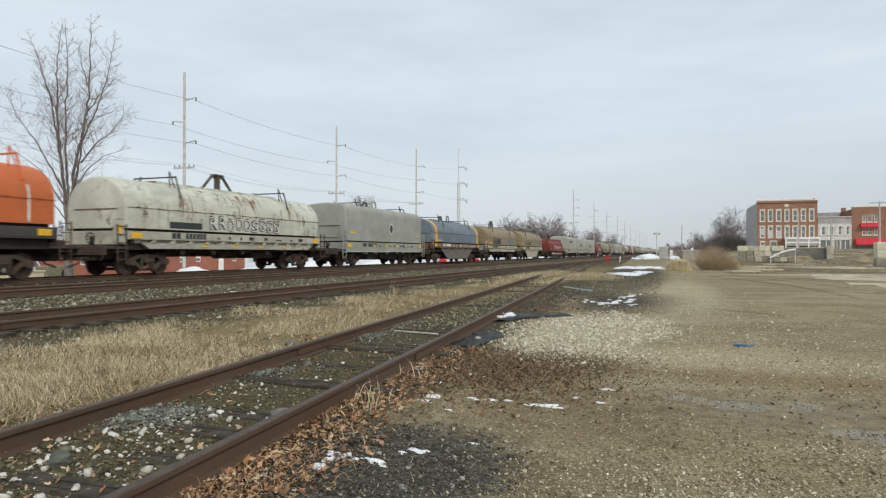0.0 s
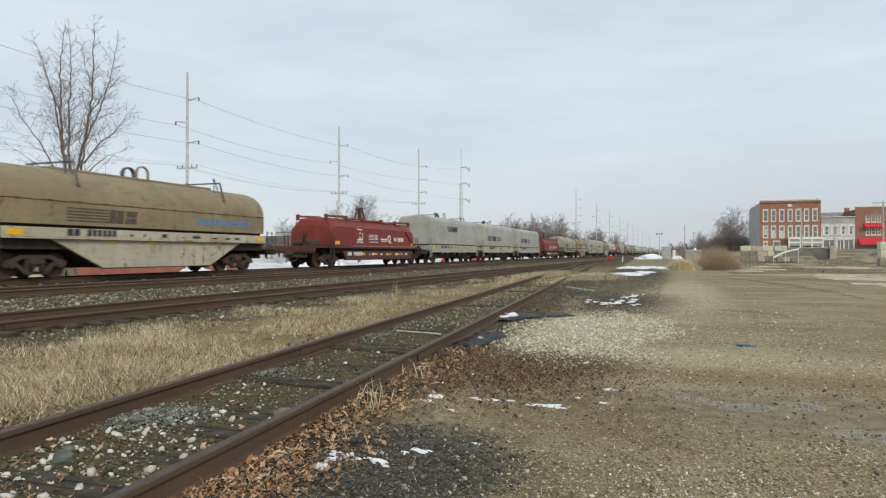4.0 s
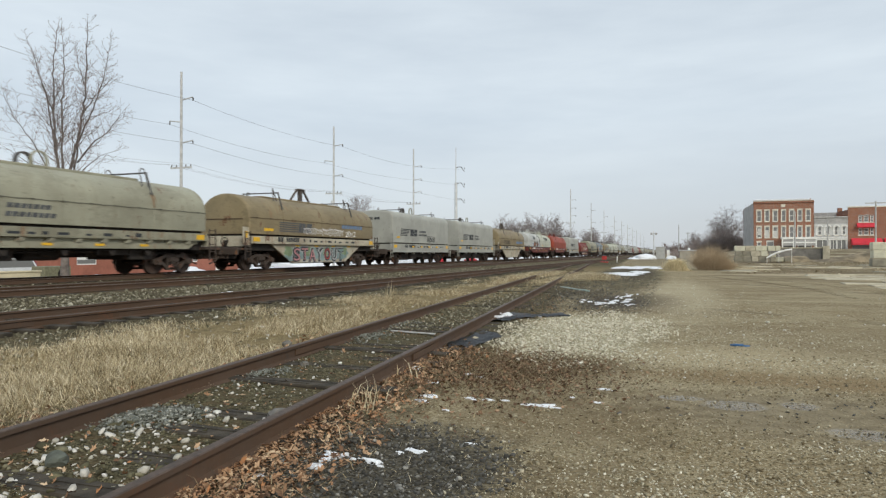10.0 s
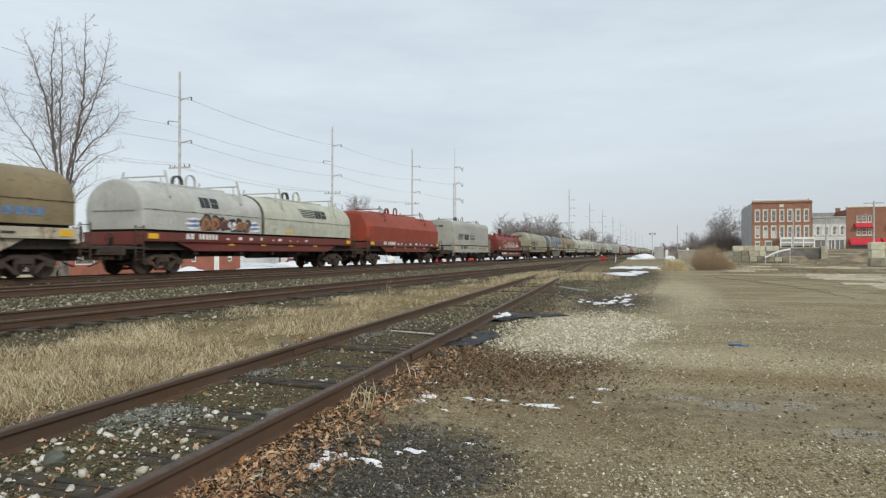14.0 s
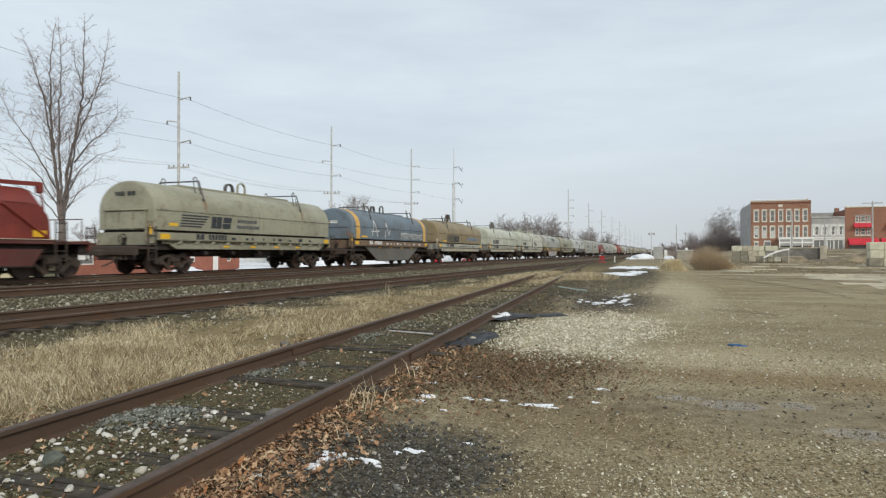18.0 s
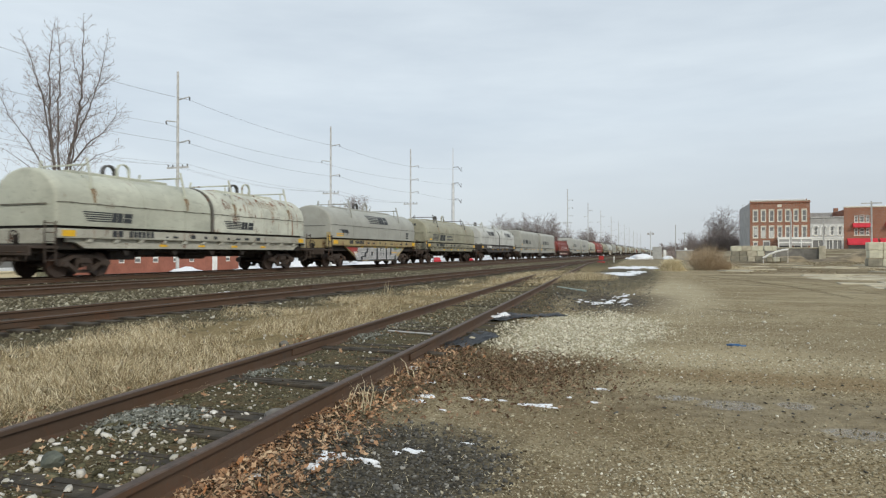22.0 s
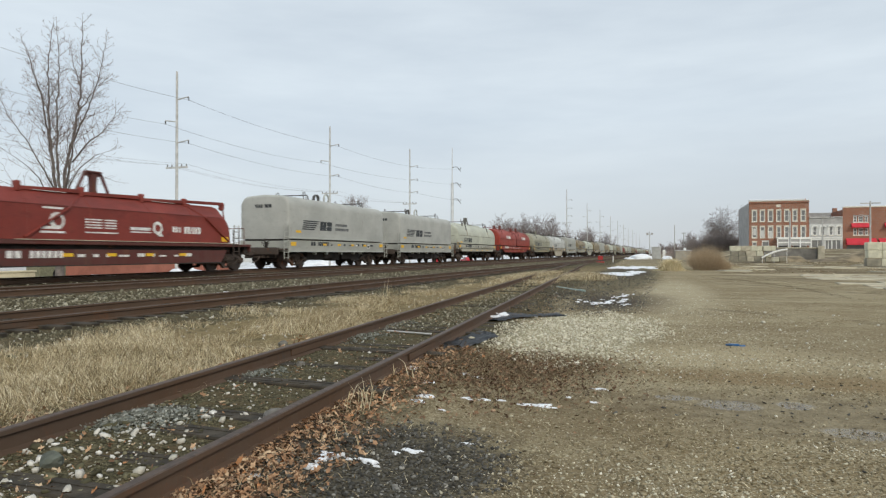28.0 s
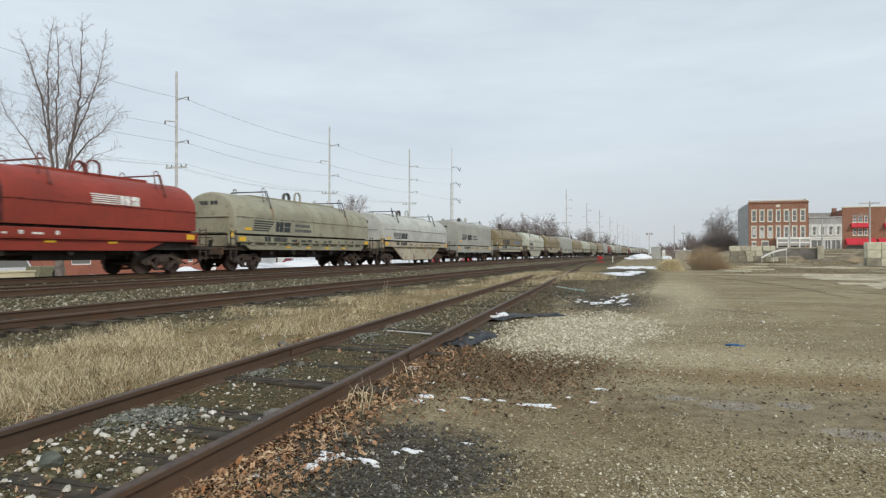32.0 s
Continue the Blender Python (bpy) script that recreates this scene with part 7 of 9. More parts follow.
def sprayed_panel(car, rng):
    """Swollen sprayed letters with dark outlines between white and blue wisps."""
    def lay(shapes, ink, lift, text):
        add_mark(car, "round", shapes, ink, text, lift, "spray_paint")
    lay(stroke(loops(rng, -8.3, -6.6, 1.98, 2.55, 3), 0.025), M_GRAFFITI["silver"], 0.006, "thin grey sprayed loops")
    for y0, y1 in ((-6.7, -5.4), (-3.9, -3.0), (-2.2, -0.95)):
        wisps = []
        for k in range(5):
            z = 2.0 + 0.10 * k
            wisps.append([(y0 + rng.uniform(0, 0.3), z), (y0 + (y1 - y0) * 0.45, z - 0.07), (y1 - rng.uniform(0, 0.3), z + 0.02), (y0 + (y1 - y0) * 0.55, z + 0.08)])
        lay(wisps[::2], M_GRAFFITI["pale"], 0.008, "white sprayed wisps")
        lay(wisps[1::2], M_GRAFFITI["sky"], 0.009, "blue sprayed wisps")
    for y, w, h, ink in ((-5.25, 0.36, 0.36, "orange"), (-4.60, 0.36, 0.34, "orange"), (-3.95, 0.30, 0.28, "maroon"), (-3.35, 0.30, 0.26, "pale"), (-2.80, 0.30, 0.28, "orange"), (-2.25, 0.28, 0.28, "brown")):
        z = 2.24 + rng.uniform(-0.05, 0.04)
        lay([puff(rng, y, z, w + 0.07, h + 0.06)], M_GRAFFITI["ink"], 0.011, "dark outline of a sprayed letter")
        lay([puff(rng, y, z, w - 0.03, h - 0.03)], M_GRAFFITI[ink], 0.014, "swollen sprayed letter")
        lay(stroke([(y - 0.10, z + 0.16), (y + rng.uniform(-0.04, 0.1), z + 0.02), (y - 0.05, z - 0.12)], 0.07) + stroke([(y + 0.14, z - 0.05), (y + 0.10, z - 0.24)], 0.05), M_GRAFFITI["ink"], 0.017, "dark strokes in a sprayed letter")
        lay(stroke([(y - w * 0.5, z + h * 0.25), (y - w * 0.2, z + h * 0.62), (y + w * 0.25, z + h * 0.6)], 0.04), M_GRAFFITI["ochre"] if ink != "pale" else M_GRAFFITI["sky"], 0.017, "light stroke on a sprayed letter")


def blob_outline(rng, y, z, w, h, lumps):
    out = []
    for i in range(16):
        a = 2 * math.pi * i / 16
        r = 1 + rng.uniform(-lumps, lumps)
        out.append((y + w * r * math.cos(a), max(0.37, min(1.30, z + h * r * math.sin(a)))))
    return out


def flat_shape(outlines, x):
    bm = bm_new()
    for o in outlines:
        bm.faces.new([bm.verts.new((x, y, z)) for y, z in o])
    for f in bm.faces:
        f.normal_update()
        if f.normal.x < 0:
            f.normal_flip()
    return bm


def spray_letters(car, h, word):
    """Silver block letters sprayed across the girder on a painted ground."""
    width = (2 * h - 7.6) / len(word)
    glyphs = {"F": [(0, 0, .30, 1), (0, .70, .95, .30), (0, .34, .70, .22)], "O": [(0, 0, .30, 1), (.64, 0, .30, 1), (0, 0, .94, .26), (0, .74, .94, .26)],
              "W": [(0, 0, .22, 1), (.36, 0, .22, .9), (.72, 0, .22, 1), (0, 0, .94, .26)], "L": [(0, 0, .32, 1), (0, 0, .94, .30)]}
    part("spray_ground", flat_shape([[(-h + 3.6, 0.42), (h - 3.6, 0.38), (h - 2.6, 1.26), (-h + 3.0, 1.28)]], 1.386), M_GRAFFITI["silver"], car, "silver sprayed ground")
    part("spray_ground", flat_shape([[(-h + 2.1, 1.29), (-h + 3.9, 1.29), (-h + 3.7, 0.66), (-h + 3.1, 0.92)]], 1.389), M_GRAFFITI["red"], car, "red sprayed patch")
    part("spray_line", flat_shape([quad(-h + 3.4, 0.88, 2 * h - 7.0, 0.07)], 1.3895), M_TAG, car, "yellow sprayed line")
    part("spray_ground", flat_shape([[(h - 4.0, 1.10), (h - 2.6, 1.26), (h - 4.4, 1.28)]], 1.389), M_GRAFFITI["green"], car, "green sprayed patch")
    part("spray_ground", flat_shape([[(-h + 3.2, 0.98), (-h + 3.7, 0.98), (-h + 4.1, 0.45), (-h + 3.8, 0.45)]], 1.3895), M_GRAFFITI["pale"], car, "white sprayed stroke")
    part("spray_ground", flat_shape([[(h - 3.4, 0.62), (h - 2.9, 0.90), (h - 3.3, 0.98), (h - 3.8, 0.70)]], 1.3895), M_GRAFFITI["ochre"], car, "ochre sprayed patch")
    for i in range(len(word)):
        y = -h + 3.8 + i * width
        bm, shade, rim = bm_new(), bm_new(), bm_new()
        for gy, gz, gw, gh in glyphs[word[i]]:
            a, b = y + gy * width * 0.84, y + (gy + gw) * width * 0.84
            z0, z1 = 0.46 + gz * 0.76, 0.46 + (gz + gh) * 0.76
            box(bm, 1.400, a, z0, 1.404, b, z1)
            box(shade, 1.391, a - 0.05, z0 - 0.10, 1.394, b + 0.32, z1 + 0.02)
            box(rim, 1.3955, a - 0.03, z0 - 0.025, 1.3985, b + 0.03, z1 + 0.025)
        part("letter_rim", rim, M_GRAFFITI["pale"], car, "white rim of a sprayed letter")["kind"] = "stuff"
        part("sprayed_letter", bm, M_GRAFFITI["silver"], car, "sprayed letter shape")["kind"] = "stuff"
        part("letter_shadow", shade, M_LETTER, car, "dark outline of a sprayed letter")["kind"] = "stuff"


for kind, middle, length, hood, sill, lift, style, label in WAGONS + REAR_WAGONS:
    twin = {286.75: (-0.8, "cream"), 429.0: (0.1, "cream_rust"), 482.6: (0.1, "pale_grey"), 602.6: (0.1, "bright_red")}.get(middle)
    made = build_car(kind, middle, length, hood, sill, label, lift, second=twin[1] if twin else None, split=twin[0] if twin else 0.0, style=style, bare_front=middle == 534.1)
    decorate(made, kind, length, style, hood)

# loading width: the bodies are 3.2 m wide
WIDE = 1.068
FAR = [("round", "tan"), ("square", "grey"), ("round", "cream"), ("belly", "tan_rust"), ("square", "grey"), ("round", "olive_grey"), ("shield", "red")]
place = 911.0
for i in range(22):
    kind, hood = FAR[(i * 3 + i // 5) % 7]
    build_car(kind, place, 13.0 if kind in ("square", "shield") else 14.2, hood, "sill_red" if hood == "red" else "sill_grey", "far coil wagon with a " + hood.split("_")[0] + " cover", "frame" if kind == "shield" else "ring", far=True)
    place += 17.0

seen_mesh = set()
for car, _ in CARS:
    for ob in car.children:
        if ob.name.startswith(("truck", "coupler")):
            continue
        ob.location.x *= WIDE
        if ob.data.name not in seen_mesh:
            seen_mesh.add(ob.data.name)
            ob.data.transform(Matrix.Diagonal((WIDE, 1, 1, 1)))

# ---------------------------------------------------------------- trees
def tube_arrays(segs):
    """Segments (a, b, ra, rb, sides) to vertices and quads."""
    verts, faces = [], []
    for a, b, ra, rb, n in segs:
        d = (b - a)
        if d.length < 1e-5:
            continue
        d.normalize()
        u = d.orthogonal().normalized()
        w = d.cross(u)
        k = len(verts)
        for p, r in ((a, ra), (b, rb)):
            for i in range(n):
                t = 2 * math.pi * i / n
                verts.append(p + u * (r * math.cos(t)) + w * (r * math.sin(t)))
        for i in range(n):
            faces.append((k + i, k + (i + 1) % n, k + n + (i + 1) % n, k + n + i))
    return np.array([tuple(v) for v in verts]), np.array(faces)


def shoot(segs, rng, p, d, length, r, level, last, rmin, up, step, kids):
    """A limb in short steps that bends upwards and throws off smaller ones all along."""
    n = max(2, min(9, round(length / step)))
    sides = 5 if level == 0 else (4 if level == 1 else 3)
    q, way = p.copy(), d.normalized()
    turn = rng.uniform(0, 6.283)
    for i in range(n):
        way = (way + Vector((rng.gauss(0, 0.11), rng.gauss(0, 0.11), rng.gauss(0, 0.07) + up))).normalized()
        e = q + way * (length / n)
        r0, r1 = r * (1 - 0.80 * i / n), r * (1 - 0.80 * (i + 1) / n)
        segs.append((q.copy(), e.copy(), max(r0, rmin), max(r1, rmin * 0.75), sides))
        if level < last and i >= (1 if level == 0 else 0):
            for _ in range(kids if level else kids + 1):
                side = way.orthogonal().normalized()
                turn += 2.4
                side.rotate(Matrix.Rotation(turn + rng.uniform(-0.6, 0.6), 3, way))
                kid = way * rng.uniform(0.55, 0.85) + side * rng.uniform(0.55, 0.85)
                shoot(segs, rng, q.lerp(e, rng.random()), kid, length * rng.uniform(0.26, 0.48) * (1.1 - 0.45 * i / n), r1 * 0.55, level + 1, last, rmin, up, step * 0.75, kids)
        q = e


def raise_tree(tree, sets):
    for name, segs, m in sets:
        v, f = tube_arrays(segs)
        ob = new(name, mesh_arrays(name, v, f, m))
        ob.parent = tree
        if name != "trunk":
            ob["kind"] = "stuff"
    return tree


M_BARK = plain("grey_bark", (0.162, 0.138, 0.124), 0.95, 0, 0.35, 3.0, 0.4)
M_TWIG = scattered("bare_twigs", [(0.0, (0.172, 0.140, 0.130)), (0.6, (0.26, 0.213, 0.200)), (1.0, (0.35, 0.288, 0.273))])
RX, RY = 0.646, 0.763


def beside(s, d, h):
    """A point of the tall tree's crown: sideways, in depth, height."""
    return Vector((RX * s - RY * d, RY * s + RX * d, h))


# the tall tree's stems and limbs: foot radius, then (sideways, depth, height) on the way up
STEMS = [
    (0.115, (-0.1, 0.0, 4.4), (-0.38, 0.1, 7.9), (-0.64, 0.2, 11.1), (-0.70, 0.3, 15.0), (-0.41, 0.4, 17.5)),
    (0.100, (0.0, 0.1, 4.6), (-0.15, -0.3, 7.9), (-0.17, -0.6, 11.1), (-0.06, -0.7, 14.4), (-0.23, -0.9, 17.1)),
    (0.125, (0.05, 0.0, 4.5), (0.29, 0.1, 7.9), (0.87, 0.2, 10.7), (1.18, 0.3, 13.3), (1.28, 0.4, 18.0)),
    (0.085, (0.1, -0.1, 4.7), (0.52, -0.4, 7.9), (0.85, -0.8, 9.9), (1.45, -1.2, 11.5), (2.15, -1.5, 13.7), (2.6, -1.6, 16.4)),
    (0.070, (-0.45, 0.1, 8.3), (-1.05, 0.7, 12.6), (-1.75, 1.1, 15.2), (-2.25, 1.2, 16.6)),
    (0.065, (0.70, 0.1, 8.4), (1.57, 0.7, 9.8), (2.7, 1.2, 11.0), (3.6, 1.5, 12.5)),
    (0.060, (-0.35, 0.0, 6.6), (-1.0, -0.6, 7.9), (-1.9, -1.1, 9.6), (-2.85, -1.5, 10.9), (-3.3, -1.6, 12.2)),
    (0.055, (-0.2, 0.0, 5.4), (-1.2, 0.5, 7.3), (-2.4, 0.9, 8.5), (-3.5, 1.2, 9.3)),
    (0.050, (0.3, 0.0, 6.3), (1.0, -0.6, 7.8), (2.0, -1.2, 8.8), (3.1, -1.6, 9.2)),
    (0.045, (0.1, 0.0, 4.9), (0.9, 0.5, 6.4), (1.9, 0.9, 7.3), (2.7, 1.2, 7.6)),
    (0.045, (-0.1, 0.0, 4.5), (-1.1, -0.6, 5.9), (-2.3, -1.2, 6.5), (-3.4, -1.6, 6.9)),
    (0.045, (-0.66, 0.2, 11.6), (-1.3, -0.5, 13.3), (-1.75, -0.9, 15.0)),
    (0.045, (1.05, 0.2, 11.8), (1.9, 0.6, 13.3), (2.9, 1.0, 14.6)),
    (0.040, (1.2, 0.3, 13.6), (0.75, 0.9, 15.0), (0.6, 1.1, 16.6)),
    (0.040, (0.0, 0.0, 5.2), (-0.3, 1.4, 7.0), (-0.4, 2.4, 8.6), (-0.3, 2.9, 10.4)),
    (0.040, (0.2, 0.0, 5.8), (0.5, -1.4, 7.6), (0.4, -2.4, 9.4), (0.6, -2.8, 11.2)),
]


def tall_tree(x, y, z):
    rng = random.Random(23)
    tree = thing("bare_tree", "tall bare tree with upswept limbs and fine twigs behind the railway", "tree", pose(x, y, z))
    trunk = [(Vector((0, 0, -0.2)), Vector((0.02, 0, 2.4)), 0.30, 0.23, 12), (Vector((0.02, 0, 2.4)), Vector((0, 0, 4.9)), 0.23, 0.19, 12)]
    limbs, crown = [], []
    for r, *pts in STEMS:
        pts = [beside(*p) for p in pts]
        line = []
        for a, c in zip(pts, pts[1:]):
            n = max(2, round((c - a).length / 0.42))
            line += [a.lerp(c, i / n) + Vector((rng.gauss(0, 0.035), rng.gauss(0, 0.035), 0)) * (1 if i else 0) for i in range(n)]
        line.append(pts[-1])
        n = len(line) - 1
        turn = rng.uniform(0, 6.283)
        for i in range(n):
            a, c = line[i], line[i + 1]
            s = i / n
            r0, r1 = r * (1 - 0.88 * s), r * (1 - 0.88 * (i + 1) / n)
            limbs.append((a, c, max(r0, 0.011), max(r1, 0.010), 7))
            if a.z < 5.0 and i < 2:
                continue
            way = (c - a).normalized()
            low = a.z < 9.0
            if low and rng.random() < (0.55 if r > 0.08 else 0.25):
                continue
            for _ in range(1 if low or (a.z < 12 and rng.random() < 0.5) else 2):
                side = way.orthogonal().normalized()
                turn += 2.4
                side.rotate(Matrix.Rotation(turn + rng.uniform(-0.4, 0.4), 3, way))
                reach = max(0.85, min(1.9, (20.5 - a.z) * 0.19)) * rng.uniform(0.55, 1.15) * (1.0 if r > 0.08 else 0.95 - 0.15 * s)
                shoot(crown, rng, a.lerp(c, rng.random()), way * rng.uniform(0.45, 0.75) + side * rng.uniform(0.65, 0.85), reach, max(0.012, min(0.028, r1 * 0.5)), 1, 2 if low else 3, 0.0075, 0.085, 0.25, 1)
        shoot(crown, rng, line[-1], line[-1] - line[-2], 0.6, 0.010, 1, 3, 0.0075, 0.06, 0.25, 1)
    raise_tree(tree, (("trunk", trunk, M_BARK), ("branchwork", limbs, M_BARK), ("crown", crown, M_TWIG)))


tall_tree(-38.0, 32.1, -1.0)
M_MIST = scattered("far_twigs", [(0.0, (0.205, 0.178, 0.17)), (0.6, (0.30, 0.262, 0.252)), (1.0, (0.40, 0.352, 0.34))])


def misty_tree(x, y, z, high, wide, seed, label, n=12, thick=0.03, kids=1):
    """A leafless tree seen from afar: trunk, main limbs fanned out to a rounded crown, and fine twigs."""
    rng = random.Random(seed)
    tree = thing("bare_tree", label, "tree", pose(x, y, z), "bare trees along the railway")
    crown = []
    fork = high * 0.24
    trunk = [(Vector((0, 0, -0.3)), Vector((0, 0, fork)), high * 0.024, high * 0.018, 8)]
    for k in range(n):
        a = k * 2.4 + rng.uniform(-0.4, 0.4)
        lean = math.sqrt((k + 0.5) / n) * 1.25
        way = Vector((math.sin(lean) * math.cos(a) * wide / high, math.sin(lean) * math.sin(a) * wide / high, math.cos(lean) + 0.25))
        length = (high - fork) * (1.0 - 0.20 * lean / 1.25) * rng.uniform(0.72, 0.95) * min(1.25, max(0.7, way.length))
        base = Vector((0, 0, fork * rng.uniform(0.75, 1.0)))
        shoot(crown, rng, base, way, length * 0.86, high * 0.009, 0, 3, thick, 0.05, high * 0.085, kids)
    return raise_tree(tree, (("trunk", trunk, M_BARK), ("crown", crown, M_MIST)))


misty_tree(-69.5, 134, -1.2, 17.0, 15.0, 3, "bushy bare tree beyond the tracks", 15, 0.023, 2)
wood = misty_tree(-60, 240, -1.1, 17.5, 15.0, 7, "bare round-crowned tree beyond the tracks", 11, 0.034, 2)
slim = misty_tree(-47, 262, -1.1, 18.0, 9.0, 8, "bare upright tree beyond the tracks", 9, 0.034)
rng = random.Random(12)
for px, py, s, kind in ((-72, 235, 0.8, wood), (-44, 285, 0.85, wood), (-40, 330, 0.9, wood), (-52, 300, 1.0, slim), (-65, 275, 1.0, wood), (-54, 258, 0.95, wood), (-50.5, 240, 1.0, wood), (-47.8, 250, 1.05, slim), (-42.8, 240, 0.98, wood), (-55.5, 235, 0.85, wood), (-45, 380, 1.0, wood), (-50, 430, 1.0, wood), (-38, 460, 0.9, slim), (-48, 520, 1.1, wood)):
    t = copy_thing(kind, pose(px, py, -1.1, 0, 0, rng.uniform(0, 360)))
    t.scale = (s, s, s)
misty_tree(12.6, 190, 1.8, 11.6, 11.5, 5, "round-crowned bare tree behind the brick building", 14, 0.016, 2)
for px, py, s, pz in ((20.5, 196, 0.72, 1.8), (6.5, 235, 0.42, 1.6), (-93, 140, 0.65, -1.2), (-100, 90, 0.5, -1.2)):
    t = copy_thing(wood, pose(px, py, pz, 0, 0, rng.uniform(0, 360)))
    t.scale = (s, s, s)


def brush(name, cx, cy, rx, ry, high, n, material, label, category, reach=0.5, thick=1.0, lean=0.0):
    """A thicket of thin leafless shoots."""
    rng = random.Random(n)
    segs = []
    for _ in range(n):
        a, r = rng.uniform(0, 6.283), math.sqrt(rng.random())
        x, y = cx + rx * r * math.cos(a), cy + ry * r * math.sin(a)
        h = high * (1 - 0.55 * r * r) * rng.uniform(0.55, 1.05)
        p = Vector((x, y, ground_z(x, y) - 0.03))
        way = Vector((rng.gauss(0, reach) + 0.4 * math.cos(a) * r + lean, rng.gauss(0, reach) + 0.4 * math.sin(a) * r, 1)).normalized()
        q = p + way * h * 0.55
        segs.append((p, q, 0.014 * thick, 0.010 * thick, 3))
        for _ in range(3):
            w = (way + Vector((rng.gauss(0, 0.4), rng.gauss(0, 0.4), rng.gauss(0, 0.2)))).normalized()
            e = q + w * h * rng.uniform(0.25, 0.5)
            segs.append((q, e, 0.009 * thick, 0.005 * thick, 3))
            segs.append((q.lerp(e, 0.5), q.lerp(e, 0.5) + (w + Vector((rng.gauss(0, 0.6), rng.gauss(0, 0.6), 0.2))).normalized() * h * 0.2, 0.006 * thick, 0.004 * thick, 3))
    v, f = tube_arrays(segs)
    tagged(new(name, mesh_arrays(name, v, f, material)), label, category)


brush("brush_thicket", 2.75, 56.0, 1.0, 1.3, 2.45, 1050, S_SCRUB, "leafless brown thicket at the lot's edge", "bush", 0.42, 0.42, -0.06)
brush("brush_thicket", 3.75, 56.2, 0.65, 1.0, 1.25, 500, S_SCRUB, "low leafless brown scrub at the lot's edge", "bush", 0.5, 0.42)
for cx, cy, rx, ry, h, n, m in ((5.6, 178, 3.6, 4, 5.2, 900, S_THICKET), (10.5, 180, 5.5, 4, 7.4, 1700, S_THICKET), (2.5, 185, 2.5, 4, 2.6, 260, S_HEDGE), (1.5, 230, 3, 8, 4.0, 200, S_HEDGE), (26, 98, 6, 1.2, 0.9, 200, S_HEDGE), (13.5, 101, 2.5, 0.7, 0.9, 120, S_HEDGE)):
    brush("hedge", cx, cy, rx, ry, h, n, m, "leafless grey-brown undergrowth at the trees' foot", "undergrowth", 0.5, 1.3 if cy > 150 else 1.0)


def far_woods():
    """The belt of bare woods on the horizon."""
    rng = random.Random(31)
    segs = []
    for _ in range(420):
        y = rng.uniform(420, 1150)
        x = rng.choice((rng.uniform(-260, -36), rng.uniform(-10, 160)))
        h = rng.uniform(5, 13)
        p = Vector((x, y, -1))
        for _ in range(7):
            e = p + Vector((rng.gauss(0, 0.16) * h, rng.gauss(0, 0.16) * h, h * rng.uniform(0.6, 1.0)))
            segs.append((p, p.lerp(e, 0.5), 0.26, 0.18, 3))
            for _ in range(5):
                a = p.lerp(e, rng.uniform(0.3, 0.9))
                segs.append((a, a + Vector((rng.gauss(0, 0.13) * h, rng.gauss(0, 0.13) * h, h * rng.uniform(0.1, 0.3))), 0.16, 0.06, 3))
    v, f = tube_arrays(segs)
    tagged(new("far_woods", mesh_arrays("far_woods", v, f, M_TWIG)), "bare grey woods on the horizon", "woods", kind="stuff")


far_woods()

# ---------------------------------------------------------------- power line
POLES = [(-55.0, 26.0, 0), (-55.0, 62.0, 0), (-54.4, 97.5, 0), (-50.6, 124.0, 1), (-43.9, 131.5, 2), (-32.8, 220.0, 1), (-33.6, 284.0, 0), (-33.2, 334.0, 0), (-33.0, 392.0, 0), (-33.0, 448.0, 0), (-33.0, 505.0, 0), (-33.0, 565.0, 0), (-33.0, 630.0, 0), (-33.0, 700.0, 0), (-33.0, 780.0, 0)]
ARMS = {0: [(19.7, 1.7), (17.1, -1.7), (14.6, 1.7)], 1: [(19.3, 1.7), (16.6, 1.7), (14.0, 1.7)], 2: [(19.6, 1.9), (16.2, 1.9), (12.8, 1.9)]}


def power_pole(x, y, style):
    steel = style == 2
    pole = thing("power_pole", "white steel power pole with drooping arms" if steel else "tall grey wooden power pole with side arms", "power pole", pose(x, y, -1.2), "poles of the power line")
    m = M_STEEL_POLE if steel else M_LINE_POLE
    bm = bm_new()
    if steel:
        rod(bm, (0, 0, 0), (0, 0, 17.5), 0.42, 0.30, n=12)
        rod(bm, (0, 0, 17.5), (0, 0, 25.0), 0.12, 0.08, n=8)
    else:
        rod(bm, (0, 0, 0), (0, 0, 24.0), 0.21, 0.13, n=10)
    part("post", bm, m, pole, smooth=40)
    for z, reach in ARMS[style]:
        z += 1.2
        bm = bm_new()
        if steel:
            path(bm, [(0, 0, z), (reach * 0.6, 0, z + 0.1), (reach, 0, z - 0.9)], 0.07, 6)
        else:
            rod(bm, (0, 0, z - 0.25), (reach, 0, z), 0.09, 0.065, n=7)
        part("arm", bm, M_BARE if steel else m, pole)
        bm = bm_new()
        for k in range(4):
            rod(bm, (reach, 0, z - 0.08 - 0.10 * k), (reach, 0, z - 0.14 - 0.10 * k), 0.09, n=8)
        part("insulator", bm, M_BARE, pole)
    if not steel:
        part("crossarm", box(bm_new(), -1.55, -0.07, 12.55, 1.55, 0.07, 12.75), m, pole)
        for k in (-1.4, -0.7, 0.7, 1.4):
            part("insulator", rod(bm_new(), (k, 0, 12.75), (k, 0, 13.0), 0.06, n=6), M_BARE, pole)
        part("transformer", rod(bm_new(), (0.0, -0.45, 10.4), (0.0, -0.45, 11.4), 0.26, n=12), M_STEEL_POLE, pole) if int(y) in (97, 220) else None


